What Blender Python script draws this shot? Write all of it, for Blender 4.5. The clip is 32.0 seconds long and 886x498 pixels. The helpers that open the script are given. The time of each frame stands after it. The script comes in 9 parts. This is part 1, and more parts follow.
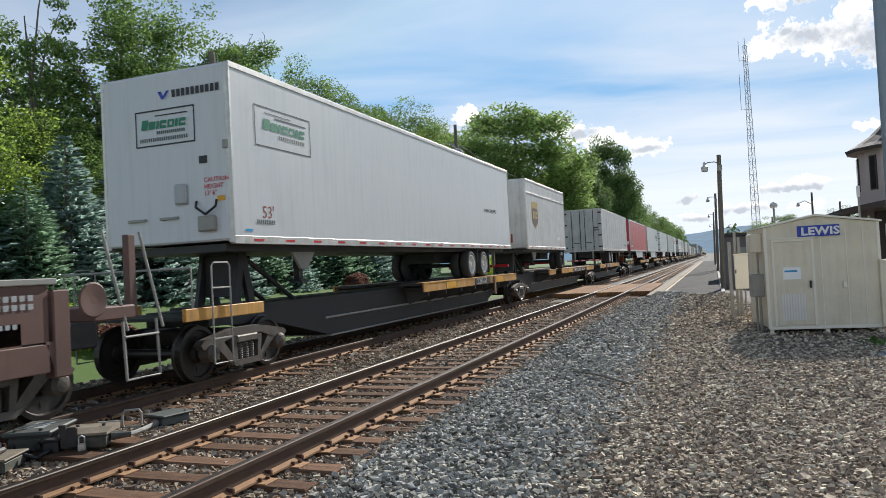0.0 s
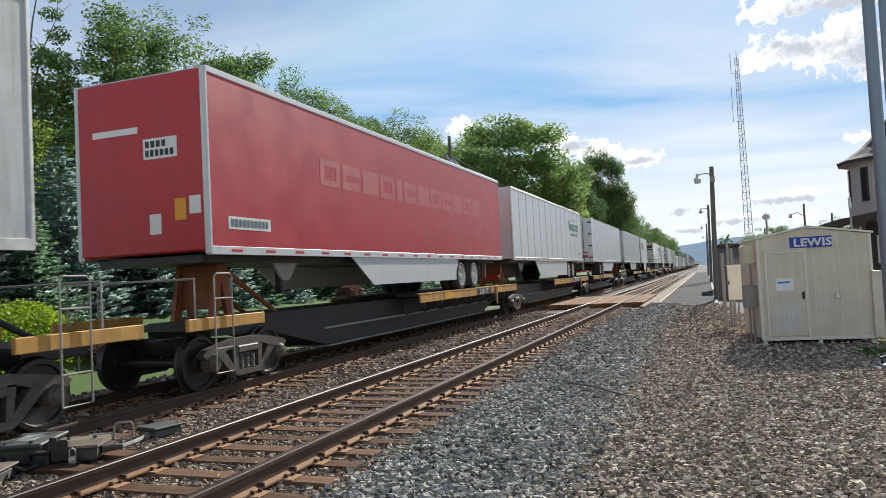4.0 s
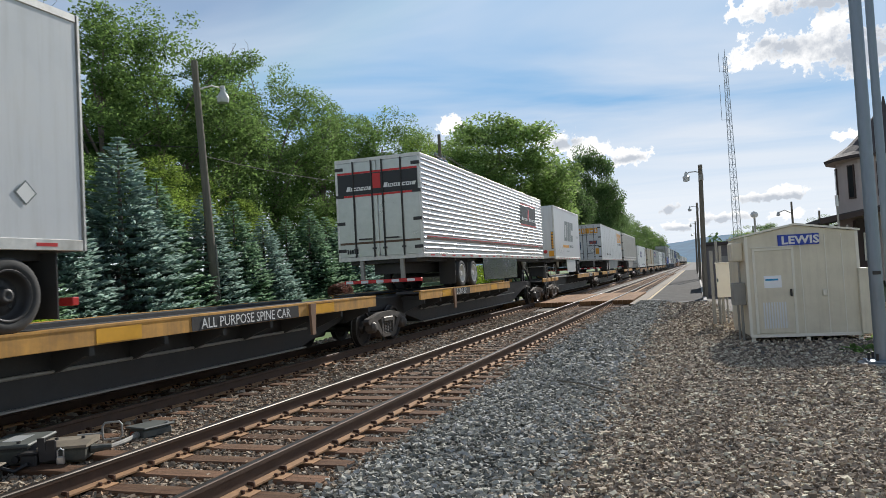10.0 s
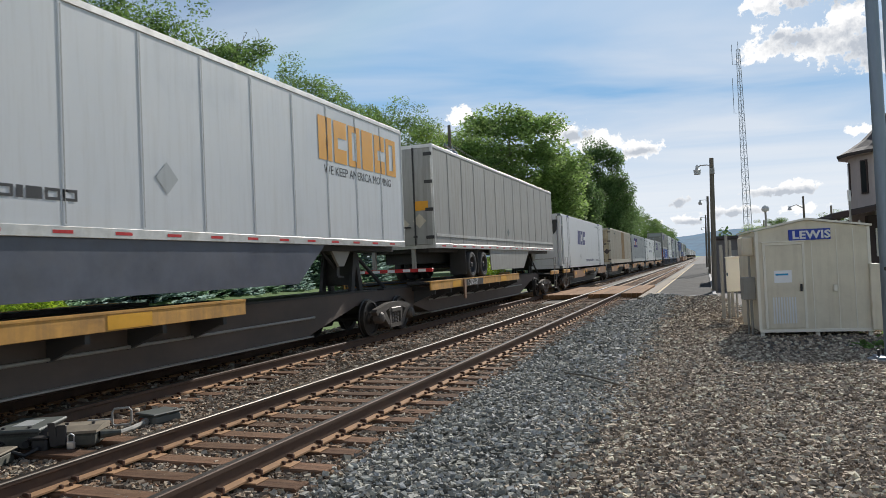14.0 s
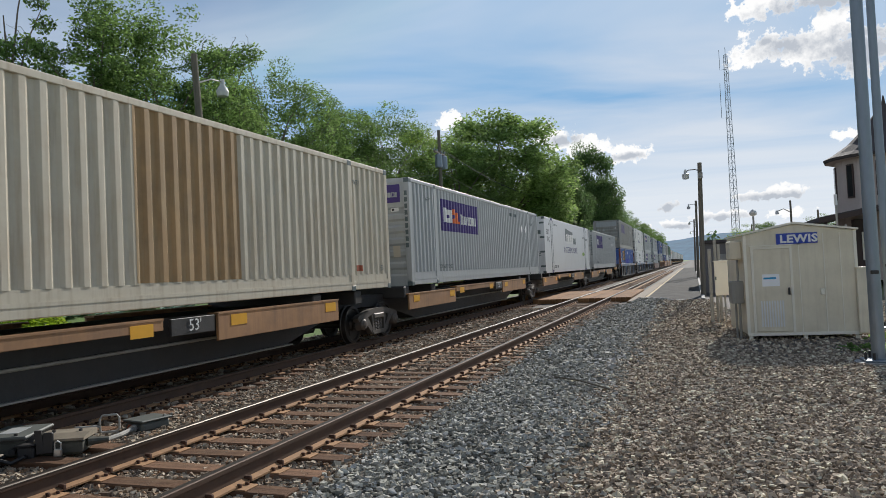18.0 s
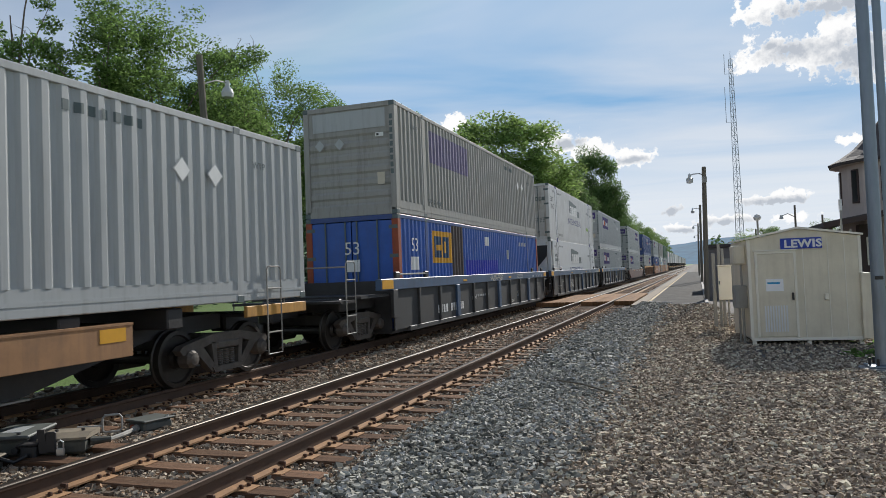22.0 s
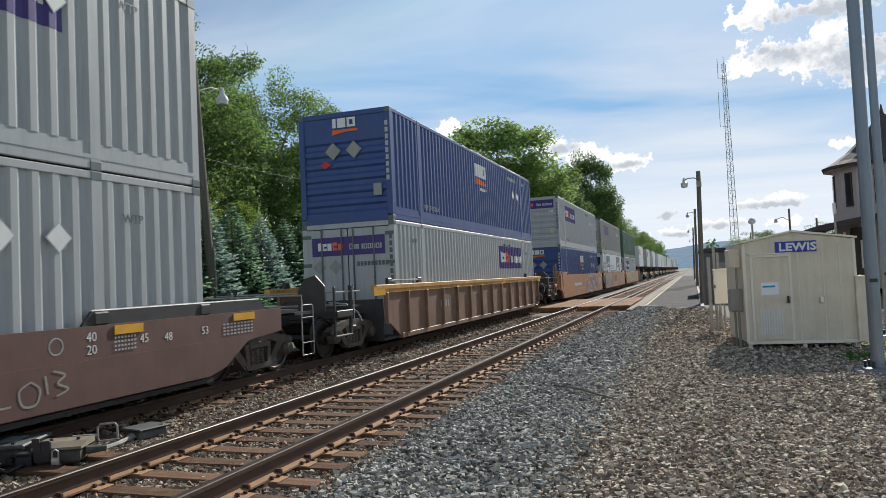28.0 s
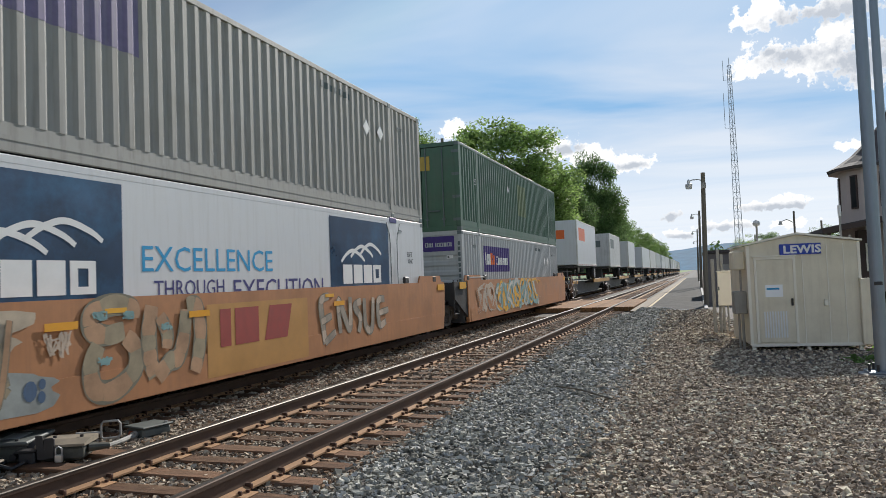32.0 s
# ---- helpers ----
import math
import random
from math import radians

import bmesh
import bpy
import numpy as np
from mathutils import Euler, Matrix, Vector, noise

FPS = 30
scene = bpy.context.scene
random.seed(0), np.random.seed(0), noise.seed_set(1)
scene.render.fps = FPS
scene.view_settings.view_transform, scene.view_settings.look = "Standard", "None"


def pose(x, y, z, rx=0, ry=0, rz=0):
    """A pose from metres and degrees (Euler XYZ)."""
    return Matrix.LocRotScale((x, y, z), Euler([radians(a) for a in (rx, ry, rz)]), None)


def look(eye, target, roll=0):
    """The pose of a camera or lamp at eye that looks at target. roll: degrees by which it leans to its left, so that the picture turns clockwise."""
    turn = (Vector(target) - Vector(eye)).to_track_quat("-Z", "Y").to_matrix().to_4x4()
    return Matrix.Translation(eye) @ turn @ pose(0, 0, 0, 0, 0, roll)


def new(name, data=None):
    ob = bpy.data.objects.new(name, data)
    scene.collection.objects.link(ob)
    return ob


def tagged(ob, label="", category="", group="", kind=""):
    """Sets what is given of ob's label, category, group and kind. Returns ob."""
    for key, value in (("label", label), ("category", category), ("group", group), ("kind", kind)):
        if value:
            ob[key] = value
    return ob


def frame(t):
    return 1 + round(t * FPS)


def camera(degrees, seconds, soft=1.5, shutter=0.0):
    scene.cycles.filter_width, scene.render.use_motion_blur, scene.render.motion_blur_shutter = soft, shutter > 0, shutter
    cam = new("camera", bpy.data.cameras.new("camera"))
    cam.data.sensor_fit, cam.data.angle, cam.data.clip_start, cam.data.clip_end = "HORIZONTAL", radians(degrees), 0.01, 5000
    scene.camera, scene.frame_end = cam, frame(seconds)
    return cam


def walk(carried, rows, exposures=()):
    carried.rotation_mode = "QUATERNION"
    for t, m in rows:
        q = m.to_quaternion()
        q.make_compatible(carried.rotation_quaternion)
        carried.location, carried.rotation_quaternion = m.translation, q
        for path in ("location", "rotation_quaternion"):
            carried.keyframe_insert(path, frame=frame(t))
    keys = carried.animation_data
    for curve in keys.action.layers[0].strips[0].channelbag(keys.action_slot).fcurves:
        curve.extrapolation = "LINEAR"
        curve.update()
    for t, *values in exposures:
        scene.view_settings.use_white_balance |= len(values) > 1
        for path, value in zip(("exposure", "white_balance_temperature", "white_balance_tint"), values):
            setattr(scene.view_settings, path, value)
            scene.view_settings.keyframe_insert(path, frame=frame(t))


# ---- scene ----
# One plan: the near track's centre line is x = 0 and the rails' tops are z = 0; y runs along the tracks.
EYE = Vector((4.50, 0.0, 1.534))
SPEED = 14.355        # the train's pace, metres a second, towards -y
FAR = -3.64           # centre line of the train's track
SECONDS = 32.0
cam = camera(63.13, SECONDS, soft=0.8, shutter=0.04)


def aim(yaw, pitch, roll):
    """The camera's pose for a turn to its left from +y, a tilt up and a lean, in degrees."""
    a, b = radians(yaw), radians(pitch)
    return look(EYE, EYE + Vector((-math.sin(a) * math.cos(b), math.cos(a) * math.cos(b), math.sin(b))), roll)


walk(cam, [(t, aim(yaw, pitch, roll)) for t, yaw, pitch, roll in [
    (0.0, 20.51, 1.41, -2.96), (0.5, 20.31, 1.42, -3.12), (1.0, 20.23, 1.49, -3.14), (1.5, 19.13, 1.88, -3.22),
    (2.0, 19.12, 2.34, -2.86), (2.5, 19.32, 2.44, -3.00), (3.0, 19.49, 2.47, -3.00), (3.5, 19.73, 2.37, -2.92),
    (5.5, 20.58, 2.15, -3.08), (6.0, 20.62, 2.10, -2.82), (6.5, 20.68, 2.08, -2.60), (7.0, 20.39, 1.49, -2.27),
    (7.5, 20.29, 1.42, -2.64), (8.0, 20.25, 1.45, -2.91), (8.5, 20.12, 1.47, -2.72), (9.0, 19.96, 1.54, -3.27),
    (9.5, 19.74, 1.85, -3.30), (10.0, 19.21, 2.09, -3.11), (10.5, 19.63, 2.05, -2.87), (11.0, 19.62, 1.96, -3.08),
    (11.5, 19.88, 1.95, -2.94), (12.0, 19.98, 1.86, -2.97), (12.5, 20.21, 1.76, -2.99), (13.0, 20.28, 1.71, -2.94),
    (13.5, 19.96, 1.66, -2.67), (14.0, 19.94, 1.41, -2.46), (14.5, 20.03, 1.35, -2.69), (16.5, 19.73, 1.48, -2.26),
    (17.0, 19.65, 1.63, -2.62), (17.5, 19.40, 1.63, -2.46), (18.0, 19.12, 1.75, -2.63), (18.5, 18.87, 2.09, -2.65),
    (19.0, 18.64, 2.17, -2.34), (19.5, 18.65, 2.17, -2.32), (20.0, 18.80, 2.13, -2.26), (20.5, 18.82, 2.11, -2.46),
    (21.0, 18.91, 2.13, -2.45), (21.5, 19.22, 2.04, -2.25), (22.0, 19.38, 1.95, -2.21), (22.5, 19.48, 1.87, -2.38),
    (23.0, 19.52, 1.89, -2.46), (23.5, 19.64, 1.84, -2.47), (24.0, 19.86, 1.89, -2.20), (24.5, 19.84, 1.92, -2.24),
    (25.0, 19.69, 1.95, -2.22), (25.5, 19.49, 1.97, -2.37), (27.5, 19.08, 2.25, -2.43), (28.0, 19.02, 2.39, -2.60),
    (28.5, 18.79, 2.52, -2.70), (29.0, 18.34, 2.70, -3.02), (29.5, 18.69, 2.77, -2.68), (30.0, 18.96, 2.75, -2.14),
    (30.5, 19.01, 2.71, -2.25), (31.0, 18.97, 2.55, -2.48), (31.5, 19.17, 2.40, -2.16), (32.0, 19.31, 2.41, -2.22)]], exposures=[(0.0, 0.22), (3.0, 0.24), (7.0, 0.14), (13.0, 0.02), (18.0, -0.06), (24.0, -0.06), (28.0, 0.08), (32.0, 0.10)])

# ---- daylight ----
SUN_AZIMUTH, SUN_HEIGHT = 9.0, 30.0   # degrees from +y towards +x, and above the horizon
world = bpy.data.worlds.new("sky")
scene.world = world
world.use_nodes = True
wt = world.node_tree
wt.nodes.clear()


def wnode(kind, **sets):
    n = wt.nodes.new(kind)
    for k, v in sets.items():
        if k == "op":
            n.operation = v
        else:
            n.inputs[k].default_value = v
    return n


def wmath(op, a, b=None):
    n = wt.nodes.new("ShaderNodeMath")
    n.operation = op
    for i, v in enumerate((a, b)):
        if v is None:
            continue
        if isinstance(v, (int, float)):
            n.inputs[i].default_value = v
        else:
            wt.links.new(v, n.inputs[i])
    return n.outputs[0]


sky = wt.nodes.new("ShaderNodeTexSky")
sky.sky_type, sky.sun_disc = "NISHITA", False
sky.sun_elevation, sky.sun_rotation = radians(SUN_HEIGHT), radians(SUN_AZIMUTH)
sky.air_density, sky.dust_density, sky.ozone_density, sky.altitude = 1.1, 0.6, 1.6, 200
coord = wt.nodes.new("ShaderNodeTexCoord")
split = wt.nodes.new("ShaderNodeSeparateXYZ")
wt.links.new(coord.outputs["Generated"], split.inputs[0])
up = wmath("MAXIMUM", split.outputs[2], 0.03)
flat = wt.nodes.new("ShaderNodeCombineXYZ")   # the direction laid on a level cloud sheet
wt.links.new(wmath("DIVIDE", split.outputs[0], up), flat.inputs[0])
wt.links.new(wmath("DIVIDE", split.outputs[1], up), flat.inputs[1])
turn = wt.nodes.new("ShaderNodeMapping")
turn.inputs["Rotation"].default_value = (0, 0, radians(14))
turn.inputs["Scale"].default_value = (0.22, 0.42, 1.0)
wt.links.new(flat.outputs[0], turn.inputs[0])
wisps = wnode("ShaderNodeTexNoise", Scale=1.25, Detail=5.0, Roughness=0.52, Distortion=0.9)
wt.links.new(turn.outputs[0], wisps.inputs["Vector"])
veil = wnode("ShaderNodeMapRange", **{"From Min": 0.34, "From Max": 0.68, "To Min": 0.0, "To Max": 0.76})
wt.links.new(wisps.outputs["Fac"], veil.inputs["Value"])
# heaped clouds: where billows rise over a low band of the sky
heap = wnode("ShaderNodeTexNoise", Scale=26.0, Detail=8.0, Roughness=0.6)
wt.links.new(coord.outputs["Generated"], heap.inputs["Vector"])


def cumulus(x, y, z, wide, tall, flatness=1.0):
    """How deep a direction lies in a heaped cloud round the given direction."""
    d = Vector((x, y, z)).normalized()
    side = Vector((d.y, -d.x, 0)).normalized()
    top = side.cross(d)
    dots = []
    for v, size in ((side, wide), (top, tall)):
        n = wt.nodes.new("ShaderNodeVectorMath")
        n.operation = "DOT_PRODUCT"
        wt.links.new(coord.outputs["Generated"], n.inputs[0])
        n.inputs[1].default_value = v
        dots.append(wmath("DIVIDE", n.outputs["Value"], size))
    near = wt.nodes.new("ShaderNodeVectorMath")
    near.operation = "DOT_PRODUCT"
    wt.links.new(coord.outputs["Generated"], near.inputs[0])
    near.inputs[1].default_value = d
    r = wmath("SQRT", wmath("ADD", wmath("MULTIPLY", dots[0], dots[0]), wmath("MULTIPLY", dots[1], dots[1])))
    inside = wmath("SUBTRACT", 1.0, r)
    return wmath("SUBTRACT", wmath("MAXIMUM", inside, -3.0), wmath("MULTIPLY", 4.0, wmath("LESS_THAN", near.outputs["Value"], 0.0)))


def toward(px, py):
    """The direction of a point of the view at rest, by its place in a picture 1568 wide."""
    a, b, c = radians(19.96), radians(1.54), radians(-3.27)
    u, v = (px - 784) / 1276, (441 - py) / 1276
    ahead = Vector((-math.sin(a) * math.cos(b), math.cos(a) * math.cos(b), math.sin(b)))
    level = Vector((math.cos(a), math.sin(a), 0))
    above = level.cross(ahead)
    right, top = math.cos(c) * level + math.sin(c) * above, math.cos(c) * above - math.sin(c) * level
    return (ahead + u * right + v * top).normalized()


def gathered(places):
    """The union of some heaped clouds: (place in the view, width, height)."""
    whole_ = None
    for px, py, wide, tall in places:
        one = cumulus(*toward(px, py), wide, tall)
        whole_ = one if whole_ is None else wmath("MAXIMUM", whole_, one)
    return whole_


heaps = gathered(((1375, 68, 0.055, 0.030), (1435, 64, 0.055, 0.034), (1345, 84, 0.035, 0.024), (1490, 20, 0.045, 0.030), (1478, 60, 0.05, 0.042), (1552, 68, 0.07, 0.044),
                  (1360, -14, 0.045, 0.030), (1465, -20, 0.085, 0.026), (990, 232, 0.045, 0.024), (1055, 248, 0.042, 0.018), (1135, 263, 0.045, 0.016), (1112, 254, 0.02, 0.014),
                  (800, 214, 0.024, 0.014), (820, 206, 0.022, 0.018), (1202, 354, 0.022, 0.012), (1360, 334, 0.05, 0.011), (1405, 327, 0.045, 0.015), (1210, 388, 0.032, 0.011), (1300, 370, 0.05, 0.012),
                  (1420, 362, 0.04, 0.011), (1515, 220, 0.026, 0.010)))
shades = gathered(((1405, 66, 0.050, 0.016), (1372, 60, 0.016, 0.010), (1552, 68, 0.062, 0.034), (1470, -14, 0.075, 0.018), (1202, 356, 0.020, 0.010), (1385, 336, 0.06, 0.008),
                   (1300, 374, 0.04, 0.007), (1212, 392, 0.03, 0.006), (1130, 267, 0.028, 0.006), (1010, 240, 0.03, 0.008)))
curls = wnode("ShaderNodeTexNoise", Scale=85.0, Detail=6.0, Roughness=0.6)
wt.links.new(coord.outputs["Generated"], curls.inputs["Vector"])
ruffle = wmath("ADD", wmath("MULTIPLY", wmath("SUBTRACT", heap.outputs["Fac"], 0.5), 1.9), wmath("MULTIPLY", wmath("SUBTRACT", curls.outputs["Fac"], 0.5), 1.8))
body = wmath("ADD", heaps, ruffle)
puff = wnode("ShaderNodeMapRange", **{"From Min": 0.34, "From Max": 0.52, "To Min": 0.0, "To Max": 1.0})
wt.links.new(body, puff.inputs["Value"])
core = wnode("ShaderNodeMapRange", **{"From Min": 0.0, "From Max": 0.7, "To Min": 0.0, "To Max": 0.85})
wt.links.new(wmath("ADD", shades, wmath("MULTIPLY", ruffle, 0.8)), core.inputs["Value"])
low = wnode("ShaderNodeMapRange", **{"From Min": 0.08, "From Max": 0.215, "To Min": 0.88, "To Max": 0.0})
wt.links.new(split.outputs[2], low.inputs["Value"])
high = wnode("ShaderNodeMapRange", **{"From Min": 0.42, "From Max": 0.78, "To Min": 1.0, "To Max": 0.12})
wt.links.new(split.outputs[2], high.inputs["Value"])


def wmix(fac, a, b):
    n = wt.nodes.new("ShaderNodeMix")
    n.data_type = "RGBA"
    wt.links.new(fac, n.inputs[0])
    for i, v in ((6, a), (7, b)):
        if isinstance(v, tuple):
            n.inputs[i].default_value = v
        else:
            wt.links.new(v, n.inputs[i])
    return n.outputs[2]


calm = wt.nodes.new("ShaderNodeVectorMath")
calm.operation = "MINIMUM"
wt.links.new(sky.outputs[0], calm.inputs[0])
calm.inputs[1].default_value = (2.7, 4.9, 7.7)
lifted = wmix(wmath("MULTIPLY", veil.outputs[0], high.outputs[0]), calm.outputs[0], (7.3, 7.8, 8.6, 1))
lifted = wmix(low.outputs[0], lifted, (8.2, 8.7, 9.3, 1))
white = wmix(core.outputs[0], (10.4, 10.4, 10.4, 1), (4.4, 4.9, 5.7, 1))
whole = wmix(puff.outputs[0], lifted, white)
ground_side = wmath("LESS_THAN", split.outputs[2], -0.02)
whole = wmix(ground_side, whole, (1.2, 1.3, 1.2, 1))
back = wnode("ShaderNodeBackground", Strength=0.1)
wt.links.new(whole, back.inputs["Color"])
wout = wt.nodes.new("ShaderNodeOutputWorld")
wt.links.new(back.outputs[0], wout.inputs[0])

sun_way = Vector((math.sin(radians(SUN_AZIMUTH)) * math.cos(radians(SUN_HEIGHT)), math.cos(radians(SUN_AZIMUTH)) * math.cos(radians(SUN_HEIGHT)), math.sin(radians(SUN_HEIGHT))))
sun = new("sun", bpy.data.lights.new("sun", "SUN"))
sun.data.energy, sun.data.angle, sun.data.color = 5.0, radians(0.53), (1.0, 0.955, 0.89)
sun.matrix_world = look(sun_way * 200, (0, 0, 0))

# ---- materials ----
def mat(name, col, rough=0.6, metal=0.0, var=0.12, scale=3.0, bump=0.0, bscale=40.0, dirt=0.0, dirtcol=(0.08, 0.065, 0.05), dscale=1.2,
        streak=0.0, streakcol=(0.16, 0.15, 0.13), rnd=0.0, island=0.0, stretch=(1, 1, 1), through_light=0.0):
    """A painted, worn or natural surface: base colour, two scales of variation, dirt, running streaks, relief."""
    m = bpy.data.materials.new(name)
    m.use_nodes = True
    t = m.node_tree
    bsdf = t.nodes["Principled BSDF"]
    link = t.links.new

    def node(kind, **sets):
        n = t.nodes.new(kind)
        for k, v in sets.items():
            n.inputs[k].default_value = v
        return n

    def ranged(value, a, b, lo, hi):
        n = node("ShaderNodeMapRange", **{"From Min": a, "From Max": b, "To Min": lo, "To Max": hi})
        link(value, n.inputs["Value"])
        return n.outputs[0]

    def times(a, b):
        n = t.nodes.new("ShaderNodeMath")
        n.operation = "MULTIPLY"
        link(a, n.inputs[0])
        link(b, n.inputs[1])
        return n.outputs[0]

    co = t.nodes.new("ShaderNodeTexCoord").outputs["Object"]
    mapped = node("ShaderNodeMapping", Scale=stretch)
    link(co, mapped.inputs[0])
    noisy = node("ShaderNodeTexNoise", Scale=scale, Detail=6.0, Roughness=0.65)
    link(mapped.outputs[0], noisy.inputs["Vector"])
    value = ranged(noisy.outputs["Fac"], 0.3, 0.7, 1 - var, 1 + var)
    if rnd:
        value = times(value, ranged(t.nodes.new("ShaderNodeObjectInfo").outputs["Random"], 0, 1, 1 - rnd, 1 + rnd))
    if island:
        value = times(value, ranged(t.nodes.new("ShaderNodeNewGeometry").outputs["Random Per Island"], 0, 1, 1 - island, 1 + island))
    hsv = node("ShaderNodeHueSaturation", Color=(*col, 1))
    link(value, hsv.inputs["Value"])
    colour = hsv.outputs[0]

    def over(fac, c):
        n = t.nodes.new("ShaderNodeMix")
        n.data_type = "RGBA"
        link(fac, n.inputs[0])
        link(colour, n.inputs[6])
        n.inputs[7].default_value = (*c, 1)
        return n.outputs[2]

    if streak:
        run = node("ShaderNodeMapping", Scale=(5.0, 5.0, 0.35))
        link(co, run.inputs[0])
        sn = node("ShaderNodeTexNoise", Scale=1.6, Detail=5.0, Roughness=0.7)
        link(run.outputs[0], sn.inputs["Vector"])
        colour = over(ranged(sn.outputs["Fac"], 0.48, 0.75, 0.0, streak), streakcol)
    if dirt:
        dn = node("ShaderNodeTexNoise", Scale=dscale, Detail=8.0, Roughness=0.7)
        link(co, dn.inputs["Vector"])
        colour = over(ranged(dn.outputs["Fac"], 0.46, 0.72, 0.0, dirt), dirtcol)
    link(colour, bsdf.inputs["Base Color"])
    link(ranged(noisy.outputs["Fac"], 0.3, 0.7, max(0.02, rough - 0.08), min(1.0, rough + 0.08)), bsdf.inputs["Roughness"])
    bsdf.inputs["Metallic"].default_value = metal
    if bump:
        bn = node("ShaderNodeTexNoise", Scale=bscale, Detail=4.0, Roughness=0.6)
        link(mapped.outputs[0], bn.inputs["Vector"])
        b = node("ShaderNodeBump", Strength=bump, Distance=0.01)
        link(bn.outputs["Fac"], b.inputs["Height"])
        link(b.outputs[0], bsdf.inputs["Normal"])
    if through_light:
        tr = t.nodes.new("ShaderNodeBsdfTranslucent")
        glow = node("ShaderNodeHueSaturation", Hue=0.49, Saturation=1.0, Value=1.5)
        link(colour, glow.inputs["Color"])
        link(glow.outputs[0], tr.inputs["Color"])
        mx = t.nodes.new("ShaderNodeMixShader")
        mx.inputs[0].default_value = through_light
        link(bsdf.outputs[0], mx.inputs[1])
        link(tr.outputs[0], mx.inputs[2])
        link(mx.outputs[0], t.nodes["Material Output"].inputs["Surface"])
    return m


def stones(name, cols, rough=0.9):
    """Loose stones: each one takes its own shade."""
    m = mat(name, cols[0], rough, var=0.22, scale=30, bump=0.25, bscale=120)
    t = m.node_tree
    ramp = t.nodes.new("ShaderNodeValToRGB")
    ramp.color_ramp.interpolation = "CONSTANT"
    els = ramp.color_ramp.elements
    while len(els) < len(cols):
        els.new(0.5)
    for i, c in enumerate(cols):
        els[i].position, els[i].color = i / len(cols), (*c, 1)
    geo = t.nodes.new("ShaderNodeNewGeometry")
    t.links.new(geo.outputs["Random Per Island"], ramp.inputs[0])
    hsv = next(n for n in t.nodes if n.type == "HUE_SAT")
    t.links.new(ramp.outputs[0], hsv.inputs["Color"])
    return m


M_WHITE = mat("white_paint", (0.645, 0.66, 0.67), 0.38, var=0.06, scale=1.2, streak=0.35, streakcol=(0.45, 0.44, 0.41), dirt=0.25, dirtcol=(0.45, 0.43, 0.39))
M_WHITE_OLD = mat("weathered_white_paint", (0.58, 0.585, 0.575), 0.5, var=0.10, scale=1.5, streak=0.65, streakcol=(0.30, 0.29, 0.27), dirt=0.4, dirtcol=(0.33, 0.31, 0.28))
M_GREY_BOX = mat("pale_grey_paint", (0.42, 0.44, 0.44), 0.45, var=0.08, scale=1.2, streak=0.4, streakcol=(0.22, 0.22, 0.21), dirt=0.25, dirtcol=(0.25, 0.24, 0.22))
M_GREY_OLD = mat("faded_grey_paint", (0.34, 0.335, 0.31), 0.6, var=0.12, scale=1.2, streak=0.6, streakcol=(0.16, 0.15, 0.13), dirt=0.4, dirtcol=(0.2, 0.18, 0.14))
M_TAN = mat("rust_streaked_cream_paint", (0.58, 0.53, 0.42), 0.55, var=0.1, scale=1.2, streak=0.7, streakcol=(0.34, 0.27, 0.17), dirt=0.35, dirtcol=(0.25, 0.15, 0.07))
M_RUSTPATCH = mat("rust_bleached_paint", (0.36, 0.23, 0.11), 0.7, var=0.2, scale=2, streak=0.6, streakcol=(0.5, 0.4, 0.25))
M_BLUE = mat("blue_paint", (0.024, 0.062, 0.22), 0.42, var=0.15, scale=1.5, streak=0.5, streakcol=(0.05, 0.085, 0.19), dirt=0.2, dirtcol=(0.1, 0.1, 0.14))
M_BLUE_BRIGHT = mat("bright_blue_paint", (0.025, 0.10, 0.40), 0.42, var=0.18, scale=1.5, streak=0.4, streakcol=(0.06, 0.1, 0.25))
M_BROWNDK = mat("dark_brown_paint", (0.06, 0.04, 0.035), 0.5, var=0.15, streak=0.4, streakcol=(0.1, 0.08, 0.07))
M_GREEN = mat("green_paint", (0.045, 0.115, 0.07), 0.5, var=0.15, scale=1.5, streak=0.5, streakcol=(0.08, 0.12, 0.09), dirt=0.25, dirtcol=(0.12, 0.12, 0.1))
M_RED = mat("red_paint", (0.46, 0.018, 0.028), 0.42, var=0.1, scale=1.5, streak=0.35, streakcol=(0.4, 0.08, 0.08))
M_RIBBED = mat("bright_aluminium", (0.62, 0.63, 0.64), 0.32, 0.75, var=0.08, scale=2, streak=0.3, streakcol=(0.4, 0.4, 0.4))
M_ALU = mat("dull_aluminium", (0.58, 0.57, 0.54), 0.45, 0.6, var=0.15, scale=6, dirt=0.5, dirtcol=(0.36, 0.31, 0.24), dscale=2.5)
M_PURPLE = mat("purple_vinyl", (0.045, 0.02, 0.17), 0.45, var=0.12, scale=3, streak=0.2, streakcol=(0.1, 0.08, 0.2))
M_PURPLE_FADED = mat("faded_purple_vinyl", (0.19, 0.16, 0.28), 0.6, var=0.2, scale=4, streak=0.5, streakcol=(0.33, 0.32, 0.3))
M_ORANGE = mat("orange_vinyl", (0.75, 0.14, 0.02), 0.45, var=0.08, scale=4)
M_AMBER = mat("amber_vinyl", (0.75, 0.34, 0.02), 0.45, var=0.06, scale=5)
M_GREENV = mat("green_vinyl", (0.01, 0.2, 0.1), 0.45, var=0.08)
M_DKV = mat("black_vinyl", (0.02, 0.022, 0.025), 0.5, var=0.1)
